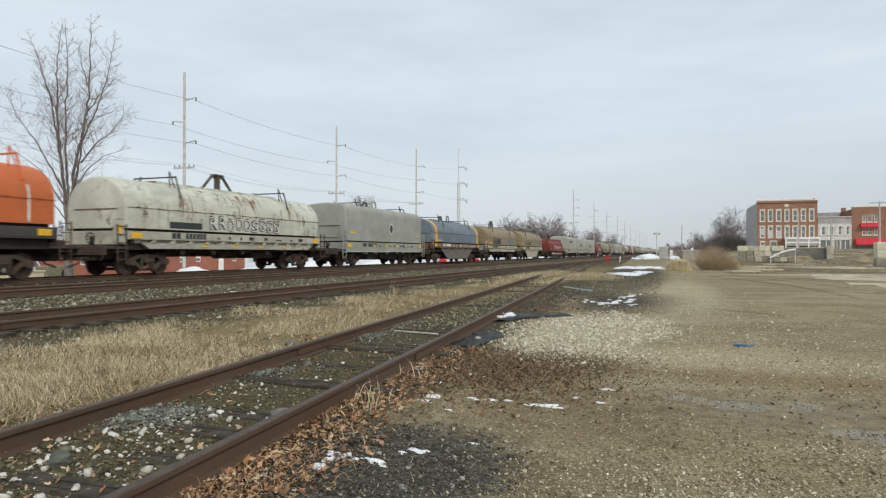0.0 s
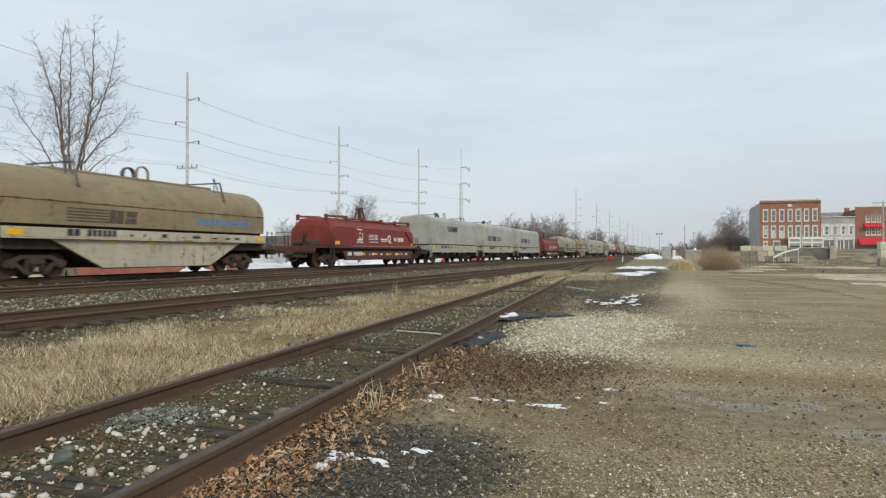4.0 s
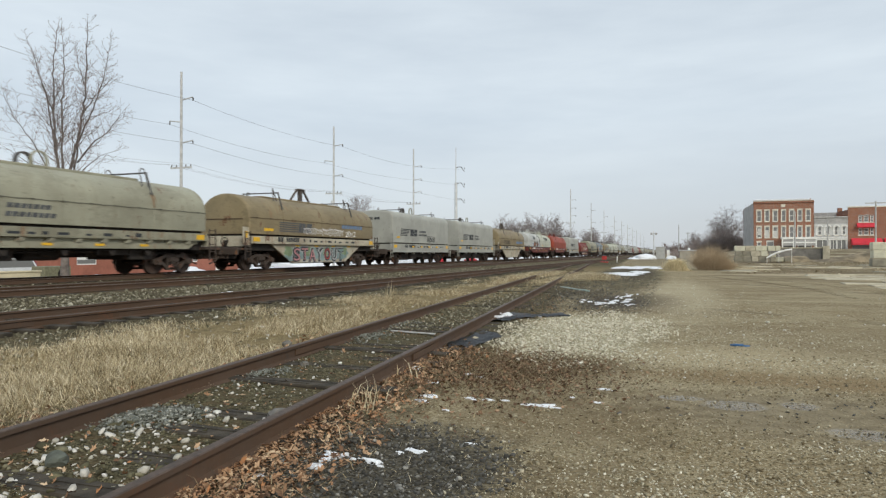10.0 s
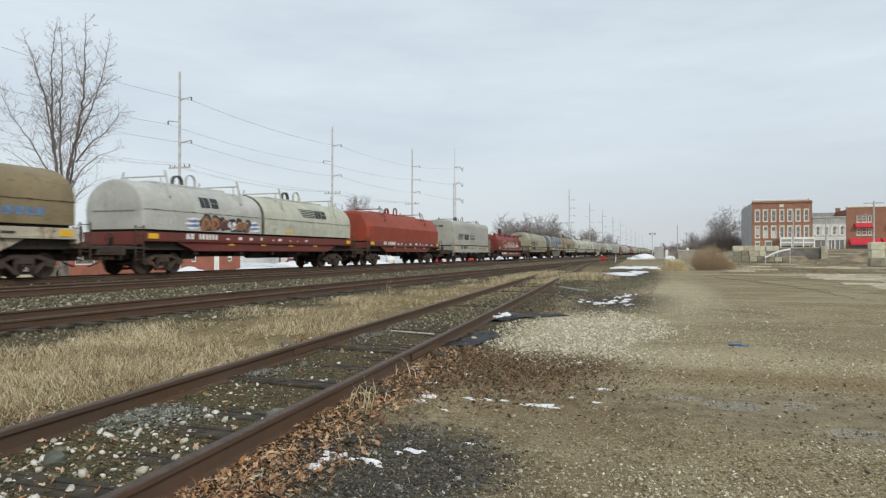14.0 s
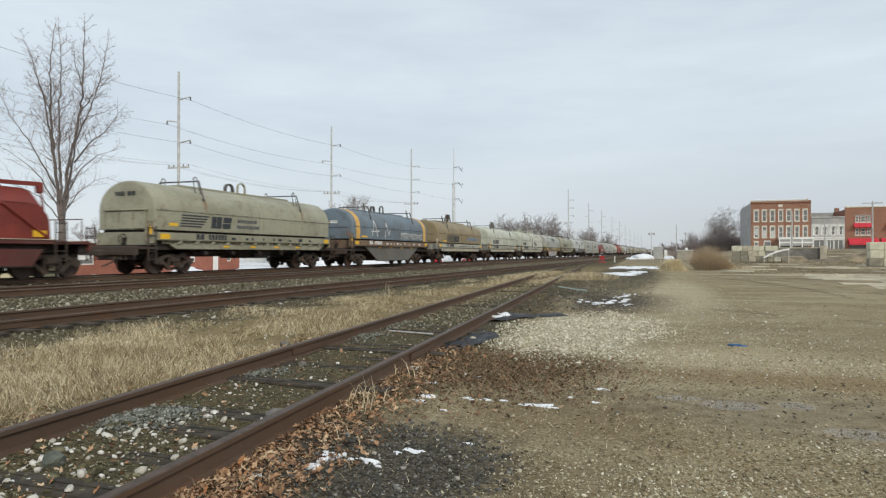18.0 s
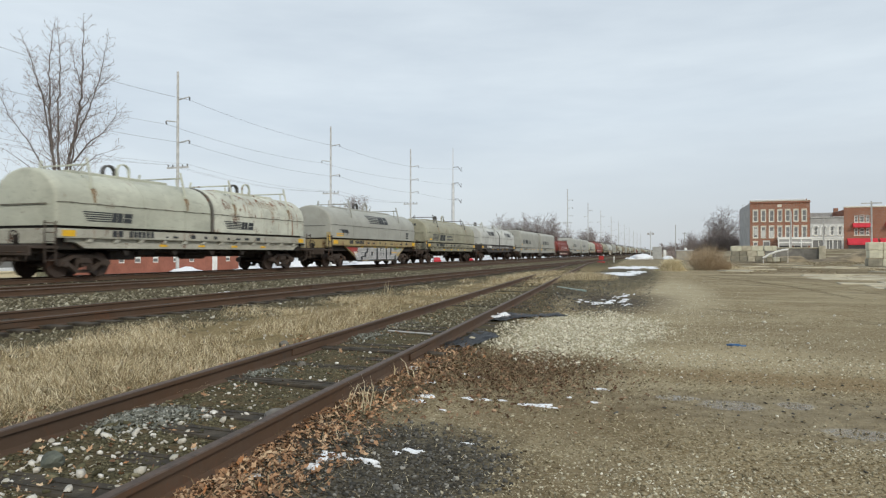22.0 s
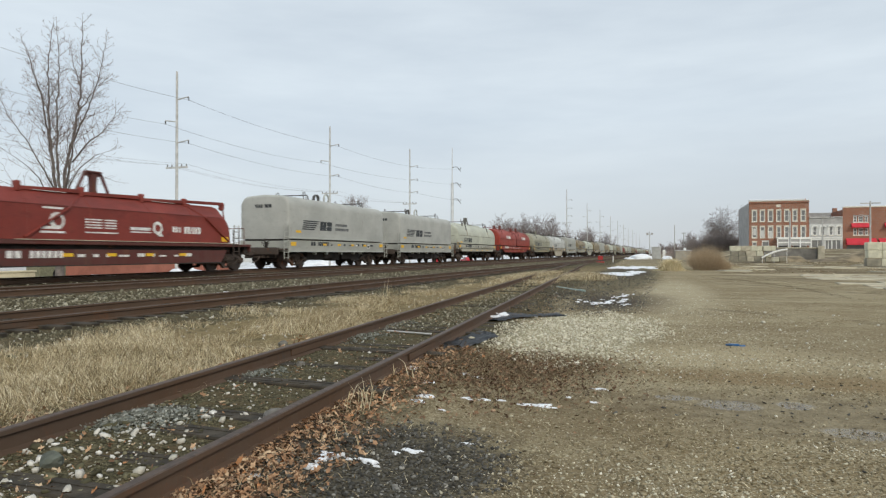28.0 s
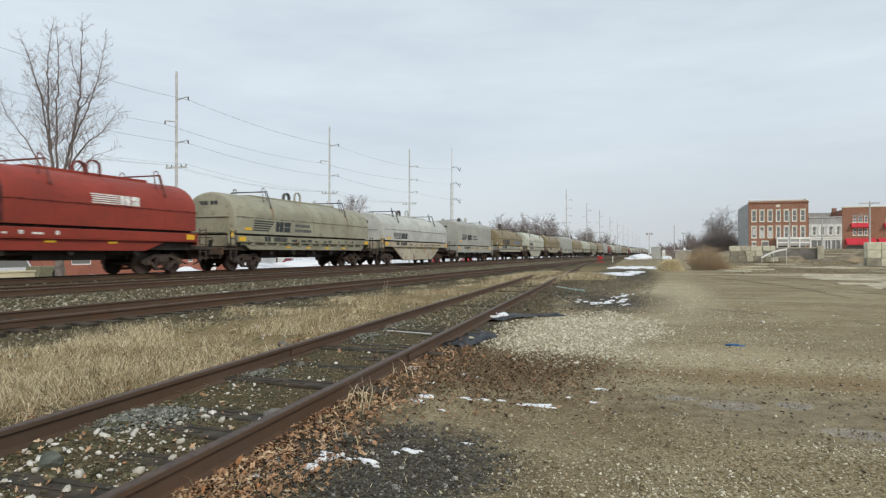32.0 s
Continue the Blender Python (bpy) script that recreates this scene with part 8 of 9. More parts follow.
for x, y, s in POLES:
    power_pole(x, y, s)


def wire(a, b, sag, r=0.020):
    a, b = Vector(a), Vector(b)
    bm = bm_new()
    pts = []
    for i in range(13):
        s = i / 12
        p = a.lerp(b, s)
        p.z -= sag * 4 * s * (1 - s)
        pts.append(p)
    path(bm, pts, r, 4)
    piece("power_wire", bm, M_WIRE, "thin dark overhead wire slung between poles", "wire", group="wires of the power line")


for (xa, ya, sa), (xb, yb, sb) in zip(POLES, POLES[1:]):
    far = ya > 125
    if far:
        continue
    for (za, ra), (zb, rb) in zip(ARMS[sa], ARMS[sb]):
        wire((xa + ra, ya, za - 0.4), (xb + rb, yb, zb - 0.4), (yb - ya) * 0.018)
    if sa != 2 and sb != 2:
        for k in (-1.4, -0.7, 1.4):
            wire((xa + k, ya, 11.8), (xb + k, yb, 11.8), (yb - ya) * 0.022, 0.014)

# ---------------------------------------------------------------- buildings of the town, beyond the lot
def brick_mat(name, c, mortar):
    k = Nodes(name)
    t = k.n.new("ShaderNodeTexBrick")
    t.inputs["Scale"].default_value = 1.0
    t.inputs["Brick Width"].default_value, t.inputs["Row Height"].default_value, t.inputs["Mortar Size"].default_value = 0.21, 0.075, 0.008
    t.inputs["Color1"].default_value = rgb(*c)
    t.inputs["Color2"].default_value = rgb(*[v * 0.7 for v in c])
    t.inputs["Mortar"].default_value = rgb(*mortar)
    mp = k.n.new("ShaderNodeMapping")
    mp.inputs["Rotation"].default_value = (radians(90), 0, 0)
    k.l.new(k.obj, mp.inputs["Vector"])
    k.l.new(mp.outputs["Vector"], t.inputs["Vector"])
    stain = k.mix(k.math("MULTIPLY", k.span(k.noise(0.35, 5), 0.45, 0.75), 0.45), t.outputs["Color"], rgb(*[v * 0.5 for v in c]))
    pale = k.mix(k.math("MULTIPLY", k.span(k.noise(0.8, 5), 0.55, 0.75), 0.25), stain, rgb(0.45, 0.36, 0.30))
    return k.done(pale, 0.9)


M_BRICK = brick_mat("orange_brick", (0.365, 0.152, 0.088), (0.30, 0.25, 0.21))
M_BRICK2 = brick_mat("red_brick", (0.37, 0.155, 0.088), (0.28, 0.22, 0.19))
M_BRICK3 = plain("low_red_brick", (0.33, 0.125, 0.085), 0.9, 0, 0.14, 0.6, 0.2)
M_GREYWALL = plain("grey_render", (0.40, 0.395, 0.385), 0.9, 0, 0.15, 0.8, 0.2)
M_STONE = plain("pale_stone_trim", (0.72, 0.68, 0.58), 0.8, 0, 0.12, 1.5, 0.1)
M_ROOF = plain("dark_roof_felt", (0.05, 0.05, 0.055), 0.9)
M_SIDING = plain("pale_clapboard", (0.60, 0.60, 0.58), 0.7, 0, 0.08, 1.2, 0.1)
FRONT = 150.8


def holed_wall(x0, x1, y0, y1, z0, z1, holes):
    """A wall facing -y with rectangular openings right through it: solid strips between them."""
    bm = bm_new()
    xs = sorted({x0, x1, *[h[0] for h in holes], *[h[1] for h in holes]})
    zs = sorted({z0, z1, *[h[2] for h in holes], *[h[3] for h in holes]})
    for za, zb in zip(zs, zs[1:]):
        for xa, xb in zip(xs, xs[1:]):
            cx, cz = (xa + xb) / 2, (za + zb) / 2
            if not any(h[0] < cx < h[1] and h[2] < cz < h[3] for h in holes):
                box(bm, xa, y0, za, xb, y1, zb)
    bmesh.ops.remove_doubles(bm, verts=bm.verts, dist=0.0005)
    return bm


def window(house, x0, x1, z0, z1, y, frame_m=None, lintel=None, arch=False):
    frame_m = frame_m or M_WHITE
    win = part("window", holed_wall(x0, x1, y + 0.05, y + 0.14, z0, z1, [(x0 + 0.10, x1 - 0.10, z0 + 0.10, (z0 + z1) / 2 - 0.04), (x0 + 0.10, x1 - 0.10, (z0 + z1) / 2 + 0.04, z1 - 0.10)]), frame_m, house, "white wooden sash")
    for a, b in ((z0 + 0.08, (z0 + z1) / 2 - 0.02), ((z0 + z1) / 2 + 0.02, z1 - 0.08)):
        part("pane", box(bm_new(), x0 + 0.08, y + 0.09, a, x1 - 0.08, y + 0.10, b), M_GLASS, win)
    part("sill", box(bm_new(), x0 - 0.10, y - 0.10, z0 - 0.16, x1 + 0.10, y + 0.06, z0 - 0.002), M_STONE, win)
    if lintel:
        bm = bm_new()
        if arch:
            w = (x1 - x0) / 2 + 0.12
            o = [(math.cos(math.pi * i / 10) * w, math.sin(math.pi * i / 10) * w * 0.55) for i in range(11)]
            i2 = [(math.cos(math.pi * i / 10) * (w - 0.22), math.sin(math.pi * i / 10) * (w - 0.22) * 0.5) for i in range(11)]
            for a, b, c, d in zip(o, o[1:], i2[1:], i2):
                f = [bm.verts.new(((x0 + x1) / 2 + p[0], y - 0.09, z1 + p[1])) for p in (a, b, c, d)]
                g = [bm.verts.new(((x0 + x1) / 2 + p[0], y + 0.02, z1 + p[1])) for p in (a, b, c, d)]
                bm.faces.new(f)
                for i in range(4):
                    bm.faces.new((f[i], f[(i + 1) % 4], g[(i + 1) % 4], g[i]))
            bmesh.ops.recalc_face_normals(bm, faces=bm.faces)
        else:
            box(bm, x0 - 0.12, y - 0.07, z1 + 0.002, x1 + 0.12, y + 0.05, z1 + 0.28, 0.02)
        part("lintel", bm, lintel, win)
    return win


def corner_building():
    b = thing("brick_building", "three-storey orange brick building with pale window trim", "building", pose(0, 0, 0))
    xs = [(16.28, 17.32), (17.82, 18.81), (19.34, 20.37), (20.93, 21.87), (22.39, 23.37), (23.92, 24.88), (25.43, 26.42)]
    rows = [(7.95, 10.22), (4.55, 6.81)]
    holes = [(a + 0.1, c - 0.1, z0, z1) for a, c in xs for z0, z1 in rows]
    holes += [(16.4, 17.2, 2.2, 3.6), (18.2, 19.6, 2.1, 4.0), (21.2, 23.4, 2.2, 4.3), (24.0, 26.6, 2.2, 4.3)]
    part("wall", holed_wall(15.78, 26.97, FRONT, FRONT + 0.4, 1.0, 12.15, holes), M_BRICK, b)
    part("side_wall", box(bm_new(), 15.78, FRONT + 0.4, 1.0, 16.15, FRONT + 22, 11.9), M_GREYWALL, b, "grey rendered side wall")
    part("side_wall", box(bm_new(), 26.6, FRONT + 0.4, 1.0, 26.97, FRONT + 22, 11.9), M_BRICK, b)
    part("back_wall", box(bm_new(), 15.78, FRONT + 22, 1.0, 26.97, FRONT + 22.4, 11.6), M_BRICK, b)
    part("roof", box(bm_new(), 16.15, FRONT + 0.4, 11.0, 26.6, FRONT + 22, 11.3), M_ROOF, b)
    part("cornice", box(bm_new(), 15.65, FRONT - 0.22, 11.75, 27.05, FRONT - 0.003, 12.0, 0.04), M_BRICK, b, "corbelled brick cornice")
    part("coping", box(bm_new(), 15.70, FRONT - 0.06, 12.152, 27.0, FRONT + 0.46, 12.30, 0.02), M_STONE, b)
    part("roof_snow", box(bm_new(), 15.75, FRONT - 0.10, 12.302, 26.2, FRONT + 0.5, 12.54, 0.05), M_SNOW, b, "strip of snow along the coping")
    part("date_stone", box(bm_new(), 20.95, FRONT - 0.05, 10.9, 21.75, FRONT - 0.003, 11.45, 0.02), M_STONE, b, "pale stone tablet")
    part("chimney", box(bm_new(), 26.25, FRONT + 0.8, 12.0, 26.6, FRONT + 1.2, 12.6, 0.02), M_BRICK, b)
    for a, c in xs:
        for z0, z1 in rows:
            window(b, a + 0.1, c - 0.1, z0, z1, FRONT, None, M_STONE)
            for q in (a - 0.02, c - 0.10):
                part("trim", box(bm_new(), q, FRONT - 0.05, z0 - 0.10, q + 0.12, FRONT - 0.003, z1 + 0.02), M_STONE, b)
    window(b, 16.4, 17.2, 2.2, 3.6, FRONT, None, M_STONE)
    for q, z in ((16.9, 6.0), (19.0, 5.8), (19.9, 5.5), (18.3, 5.6)):
        part("boarding", box(bm_new(), q - 0.32, FRONT + 0.03, z - 0.9, q + 0.32, FRONT + 0.05, z + 0.5), M_SIDING, b, "pale boarded window")
    # porch
    part("canopy", box(bm_new(), 20.82, FRONT - 1.6, 4.15, 27.2, FRONT - 0.005, 4.6, 0.03), M_WHITE, b, "long white shop canopy")
    part("canopy_band", box(bm_new(), 20.82, FRONT - 1.55, 3.35, 27.2, FRONT - 1.45, 3.65), M_WHITE, b)
    part("canopy_shade", box(bm_new(), 20.9, FRONT - 1.50, 3.66, 27.1, FRONT - 1.42, 4.14), M_GREYWALL, b, "grey slatted fascia")
    part("canopy_shade", box(bm_new(), 20.9, FRONT - 1.50, 2.85, 27.1, FRONT - 1.42, 3.34), M_GREYWALL, b, "grey slatted fascia")
    for q in (20.85, 22.9, 25.0, 26.98):
        part("post", box(bm_new(), q, FRONT - 1.58, 1.2, q + 0.22, FRONT - 1.36, 4.14), M_WHITE, b)
    for a, c in ((18.2, 19.6), (21.2, 23.4), (24.0, 26.6)):
        d = part("door", holed_wall(a, c, FRONT + 0.12, FRONT + 0.2, 1.8, 4.3 if a > 20 else 4.0, [(a + 0.15, c - 0.15, 2.4, 3.9 if a > 20 else 3.7)]), M_WHITE, b, "glazed shop door")
        part("pane", box(bm_new(), a + 0.1, FRONT + 0.14, 2.35, c - 0.1, FRONT + 0.16, 3.95 if a > 20 else 3.75), M_GLASS, d)


def white_building():
    b = thing("white_building", "two-storey white building with four arched windows", "building")
    x0, x1 = 27.04, 33.0
    arches = [(27.55, 28.49), (29.0, 29.97), (30.51, 31.41), (31.91, 32.75)]
    holes = [(a + 0.12, c - 0.12, 5.0, 6.7) for a, c in arches] + [(27.5, 29.6, 2.0, 3.9), (30.0, 30.9, 1.8, 3.9), (31.2, 32.6, 2.0, 3.9)]
    part("wall", holed_wall(x0, x1, FRONT, FRONT + 0.35, 1.0, 7.3, holes), M_SIDING, b)
    part("side_wall", box(bm_new(), x0, FRONT + 0.35, 1.0, x0 + 0.3, FRONT + 20, 7.8), M_SIDING, b)
    part("side_wall", box(bm_new(), x1 - 0.3, FRONT + 0.35, 1.0, x1, FRONT + 20, 7.8), M_SIDING, b)
    part("roof", box(bm_new(), x0 + 0.3, FRONT + 0.35, 7.2, x1 - 0.3, FRONT + 20, 7.5), M_ROOF, b)
    part("parapet", box(bm_new(), x0, FRONT - 0.02, 7.302, x1, FRONT + 0.3, 8.7), M_GREYWALL, b, "grey parapet")
    part("cornice", box(bm_new(), x0, FRONT - 0.25, 8.55, x1, FRONT - 0.025, 8.72, 0.04), M_SIDING, b)
    for a, c in arches:
        window(b, a + 0.12, c - 0.12, 5.0, 6.7, FRONT, None, M_WHITE, True)
        bm = bm_new()
        o = [(math.cos(math.pi * i / 12) * 0.62, math.sin(math.pi * i / 12) * 0.55) for i in range(13)]
        n2 = [(p * 0.62, q * 0.62) for p, q in o]
        for p, q, r, s in zip(o, o[1:], n2[1:], n2):
            box_pts = [((a + c) / 2 + v[0], FRONT - 0.16, 6.55 + v[1]) for v in (p, q, r, s)]
            f = [bm.verts.new(v) for v in box_pts]
            g = [bm.verts.new((v[0], FRONT - 0.004, v[2])) for v in box_pts]
            bm.faces.new(f)
            for i in range(4):
                bm.faces.new((f[i], f[(i + 1) % 4], g[(i + 1) % 4], g[i]))
        bmesh.ops.recalc_face_normals(bm, faces=bm.faces)
        part("window_hood", bm, M_WHITE, b, "white arched window hood")
        part("pilaster", box(bm_new(), a - 0.22, FRONT - 0.08, 4.96, a - 0.02, FRONT - 0.004, 6.6, 0.01), M_WHITE, b)
    for z in (4.45, 4.05):
        part("band", box(bm_new(), x0, FRONT - 0.12, z, x1, FRONT - 0.003, z + 0.2, 0.02), M_WHITE, b)
    part("panel", box(bm_new(), x0 + 0.2, FRONT - 0.04, 4.66, x1 - 0.2, FRONT - 0.003, 4.94), M_GREYWALL, b, "grey panelled band")
    for a, c in ((27.5, 29.6), (30.0, 30.9), (31.2, 32.6)):
        part("shop_window", box(bm_new(), a, FRONT + 0.15, 1.9, c, FRONT + 0.17, 3.9), M_GLASS, b)
        part("mullion", box(bm_new(), (a + c) / 2 - 0.05, FRONT + 0.08, 1.9, (a + c) / 2 + 0.05, FRONT + 0.145, 3.9), M_WHITE, b)


def awning_building():
    b = thing("brick_building", "two-storey red brick building with bright red awnings", "building")
    x0, x1 = 33.05, 50.0
    wins = []
    for k in (34.87, 40.6, 46.2):
        wins += [(k, k + 0.65), (k + 0.9, k + 1.75), (k + 2.0, k + 2.6)]
    holes = [(a, c, 7.55, 8.75) for a, c in wins] + [(a, c, 4.95, 6.35) for a, c in wins] + [(33.8, 38.5, 2.0, 3.9), (39.4, 43.8, 2.0, 3.9), (44.6, 49.2, 2.0, 3.9)]
    part("wall", holed_wall(x0, x1, FRONT, FRONT + 0.4, 1.0, 10.5, holes), M_BRICK2, b)
    part("side_wall", box(bm_new(), x0, FRONT + 0.4, 1.0, x0 + 0.4, FRONT + 24, 10.1), M_BRICK2, b)
    part("side_wall", box(bm_new(), x1 - 0.4, FRONT + 0.4, 1.0, x1, FRONT + 24, 10.1), M_BRICK2, b)
    part("roof", box(bm_new(), x0 + 0.4, FRONT + 0.4, 9.5, x1 - 0.4, FRONT + 24, 9.8), M_ROOF, b)
    part("coping", box(bm_new(), x0 - 0.05, FRONT - 0.08, 10.502, x1, FRONT + 0.45, 10.72, 0.03), M_STONE, b)
    part("roof_snow", box(bm_new(), x0 + 0.2, FRONT - 0.05, 10.722, x1 - 0.2, FRONT + 0.42, 10.82, 0.03), M_SNOW, b, "strip of snow along the coping")
    part("chimney", box(bm_new(), x0 + 0.1, FRONT + 9, 10.1, x0 + 0.9, FRONT + 9.8, 11.0), M_BRICK2, b)
    for a, c in wins:
        window(b, a, c, 7.55, 8.75, FRONT, None, M_GREYWALL, True)
        window(b, a, c, 4.95, 6.35, FRONT, None, None)
    for k in (34.87, 40.6, 46.2):
        part("awning", prism(bm_new(), [(FRONT - 0.9, 6.45), (FRONT - 0.004, 6.45), (FRONT - 0.004, 7.35), (FRONT - 0.1, 7.35), (FRONT - 0.9, 6.65)], k - 0.35, k + 2.95), M_RED, b, "bright red awning")
    for a, c in ((33.56, 38.8), (39.2, 44.0), (44.4, 49.4)):
        part("awning", prism(bm_new(), [(FRONT - 1.4, 2.95), (FRONT - 0.004, 2.95), (FRONT - 0.004, 4.3), (FRONT - 0.1, 4.3), (FRONT - 1.4, 3.25)], a, c), M_RED, b, "bright red shop awning")
        part("shop_window", box(bm_new(), a + 0.3, FRONT + 0.15, 2.0, c - 0.3, FRONT + 0.17, 3.9), M_GLASS, b)


corner_building()
white_building()
awning_building()
# unseen floors and back walls added to close the fronts and keep the rooms dark
for x0, x1, zs in ((16.2, 26.5, (4.2, 7.4)), (27.4, 32.6, (4.3,)), (33.5, 49.5, (4.4,))):
    bm = bm_new()
    for z in zs:
        box(bm, x0, FRONT + 0.45, z, x1, FRONT + 8, z + 0.25)
    box(bm, x0, FRONT + 8, 1.0, x1, FRONT + 8.2, 10)
    piece("inner_walls", bm, M_GREYWALL, "unseen plain grey floors and partition added to keep the rooms dark", "partition", kind="structure")
piece("street_pavement", box(bm_new(), 14.0, FRONT - 4, 1.6, 52, FRONT - 0.01, 2.12), M_CONCRETE, "concrete pavement along the shop fronts", "pavement", kind="structure")


# ---------------------------------------------------------------- yard edge: blocks, ramp, bank
M_CREAM = plain("cream_concrete", (0.60, 0.58, 0.45), 0.9, 0, 0.15, 0.9, 0.25)
M_STAINED = plain("stained_concrete", (0.28, 0.26, 0.20), 0.9, 0, 0.35, 0.8, 0.3)


def block_wall(x0, y, z0, rows, bh, depth, label):
    """rows, lowest first: (start, block widths); a width below nought is a stained block."""
    w = thing("block_wall", label, "concrete wall", pose(x0, y, z0))
    rng = random.Random(int(x0 * 10))
    for r, (x, widths) in enumerate(rows):
        for bw in widths:
            m = M_STAINED if bw < 0 else rng.choice((M_CREAM, M_CREAM, M_CONCRETE))
            bm = box(bm_new(), 0, 0, 0, abs(bw) - 0.04, depth, bh - 0.03, 0.04)
            ob = part("block", bm, m, w)
            ob.location = (x, rng.uniform(-0.12, 0.05), r * bh)
            ob.rotation_euler = (0, 0, rng.uniform(-0.02, 0.02))
            x += abs(bw)
    return w


block_wall(7.35, 92, 0.25, [(0, (-1.0, -1.0, 0.85, -0.9)), (0.1, (-0.9, -0.9, 1.2, 0.8)), (0.0, (1.3, 1.2, 1.4, 0.9, 0.6))], 0.68, 1.0, "stack of cream and stained concrete blocks at the lot's edge")
block_wall(11.6, 92.6, 0.25, [(0, (0.7, 0.9, -0.8)), (0.1, (0.6,))], 0.55, 0.9, "low tumbled stack of concrete blocks")
block_wall(17.25, 70, 0.1, [(0, (-1.2, 1.15, 1.2, 1.1)), (0.1, (1.15, 1.1, -1.2, 1.1)), (0.05, (1.2, 1.15, 1.15, 1.1))], 0.76, 1.1, "big cream concrete blocks stacked three high")
M_DARKWALL = plain("stained_dark_concrete", (0.20, 0.19, 0.17), 0.9, 0, 0.45, 0.5, 0.3)
bm = holed_wall(12.4, 19.6, 100.0, 100.5, 0.0, 1.95, [])
rw = thing("retaining_wall", "dark stained concrete retaining wall", "retaining wall")
part("wall", bm, M_DARKWALL, rw)
part("coping", box(bm_new(), 12.3, 99.9, 1.952, 19.7, 100.6, 2.12, 0.02), M_CONCRETE, rw)
part("pier", box(bm_new(), 18.9, 99.7, 0.0, 19.7, 99.99, 2.3, 0.02), M_CONCRETE, rw, "pale concrete pier")
bm = path(bm_new(), [(11.05, 91.5, 0.72), (11.75, 91.5, 1.14), (12.45, 91.5, 1.46), (13.2, 91.5, 1.68), (13.95, 91.5, 1.80)], 0.12, 8)
for x, z in ((11.1, 0.72), (12.45, 1.44), (13.9, 1.78)):
    rod(bm, (x, 91.55, -0.05), (x, 91.55, z), 0.025, n=6)
piece("ramp_rail", bm, M_WHITE, "white curved handrail of a ramp down the bank", "handrail")
M_BANK = plain("dead_grass_bank", (0.22, 0.175, 0.11), 0.95, 0, 0.5, 0.9, 0.5)


def mound(x0, x1, y0, y1, high, label, seed):
    bm = bm_new()
    n, m = 30, 14
    g = []
    for i in range(n + 1):
        row = []
        for j in range(m + 1):
            u, v = i / n, j / m
            x, y = x0 + (x1 - x0) * u, y0 + (y1 - y0) * v
            h = high * smooth(0, 0.75, u) * math.sin(math.pi * min(1, v * 1.0)) ** 0.6 * smooth(1.0, 0.9, u)
            row.append(bm.verts.new((x, y, ground_z(x, y) - 0.03 + h + 0.10 * h * noise.noise((x * 1.2, y * 1.2, seed)))))
        g.append(row)
    for i in range(n):
        for j in range(m):
            bm.faces.new((g[i][j], g[i + 1][j], g[i + 1][j + 1], g[i][j + 1]))
    piece("earth_bank", bm, M_BANK, label, "earth bank", smooth=60)


mound(15.5, 30.0, 92, 99, 1.7, "brown grassy earth bank beside the lot", 2)
mound(9.0, 17.0, 93.8, 99, 0.7, "low rubble bank at the lot's edge", 5)
M_SLAB = plain("weathered_slab", (0.44, 0.395, 0.29), 0.92, 0, 0.35, 0.7, 0.3)
slab_rng = random.Random(77)
for row in range(11):
    y = 27.6 + row * 1.70
    x = 7.2 + slab_rng.uniform(-0.35, 0.45)
    while x < 17:
        w = slab_rng.uniform(1.8, 4.2)
        if slab_rng.random() < 0.86:
            bm = bm_new()
            d = slab_rng.uniform(0.70, 1.40)
            box(bm, 0, -d / 2, -0.05, w - 0.10, d / 2, 0.05, 0.02)
            piece("concrete_slab", bm, M_SLAB, "broken pale concrete slab sunk in the dirt", "slab", pose(x, y, ground_z(x, y) - slab_rng.uniform(0.0, 0.045), slab_rng.uniform(-0.6, 0.6), slab_rng.uniform(-0.4, 0.4), slab_rng.uniform(-4, 4)), "old slabs in the lot")
        x += w
for i in range(26):
    x, y = slab_rng.uniform(4, 26), slab_rng.uniform(50, 86)
    w, d = slab_rng.uniform(1.2, 4.5), slab_rng.uniform(0.5, 1.4)
    bm = box(bm_new(), -w / 2, -d / 2, -0.06, w / 2, d / 2, 0.07, 0.03)
    piece("concrete_slab", bm, slab_rng.choice((M_SLAB, M_SLAB, M_STAINED)), "broken concrete strip lying in the yard", "slab", pose(x, y, ground_z(x, y), 0, 0, slab_rng.uniform(-25, 15)), "old slabs in the lot")

# roadside pole in front of the awnings, and two slim far poles
for x, y, z0, z1, arm in ((27.6, 110, 1.2, 8.9, 1.3), (1.26, 200, 0.0, 9.5, 0.0), (3.71, 200, 0.0, 7.3, 0.6), (18.7, 120, 1.5, 8.2, 0.0), (23.6, 121, 1.5, 7.0, 0.0)):
    p = thing("utility_pole", "slim grey wooden utility pole", "utility pole", pose(x, y, z0))
    part("post", rod(bm_new(), (0, 0, 0), (0, 0, z1 - z0), 0.14, 0.10, n=8), M_WOOD_POLE, p)
    if arm:
        part("crossarm", box(bm_new(), -arm, -0.06, z1 - z0 - 0.35, arm, 0.06, z1 - z0 - 0.2), M_WOOD_POLE, p)

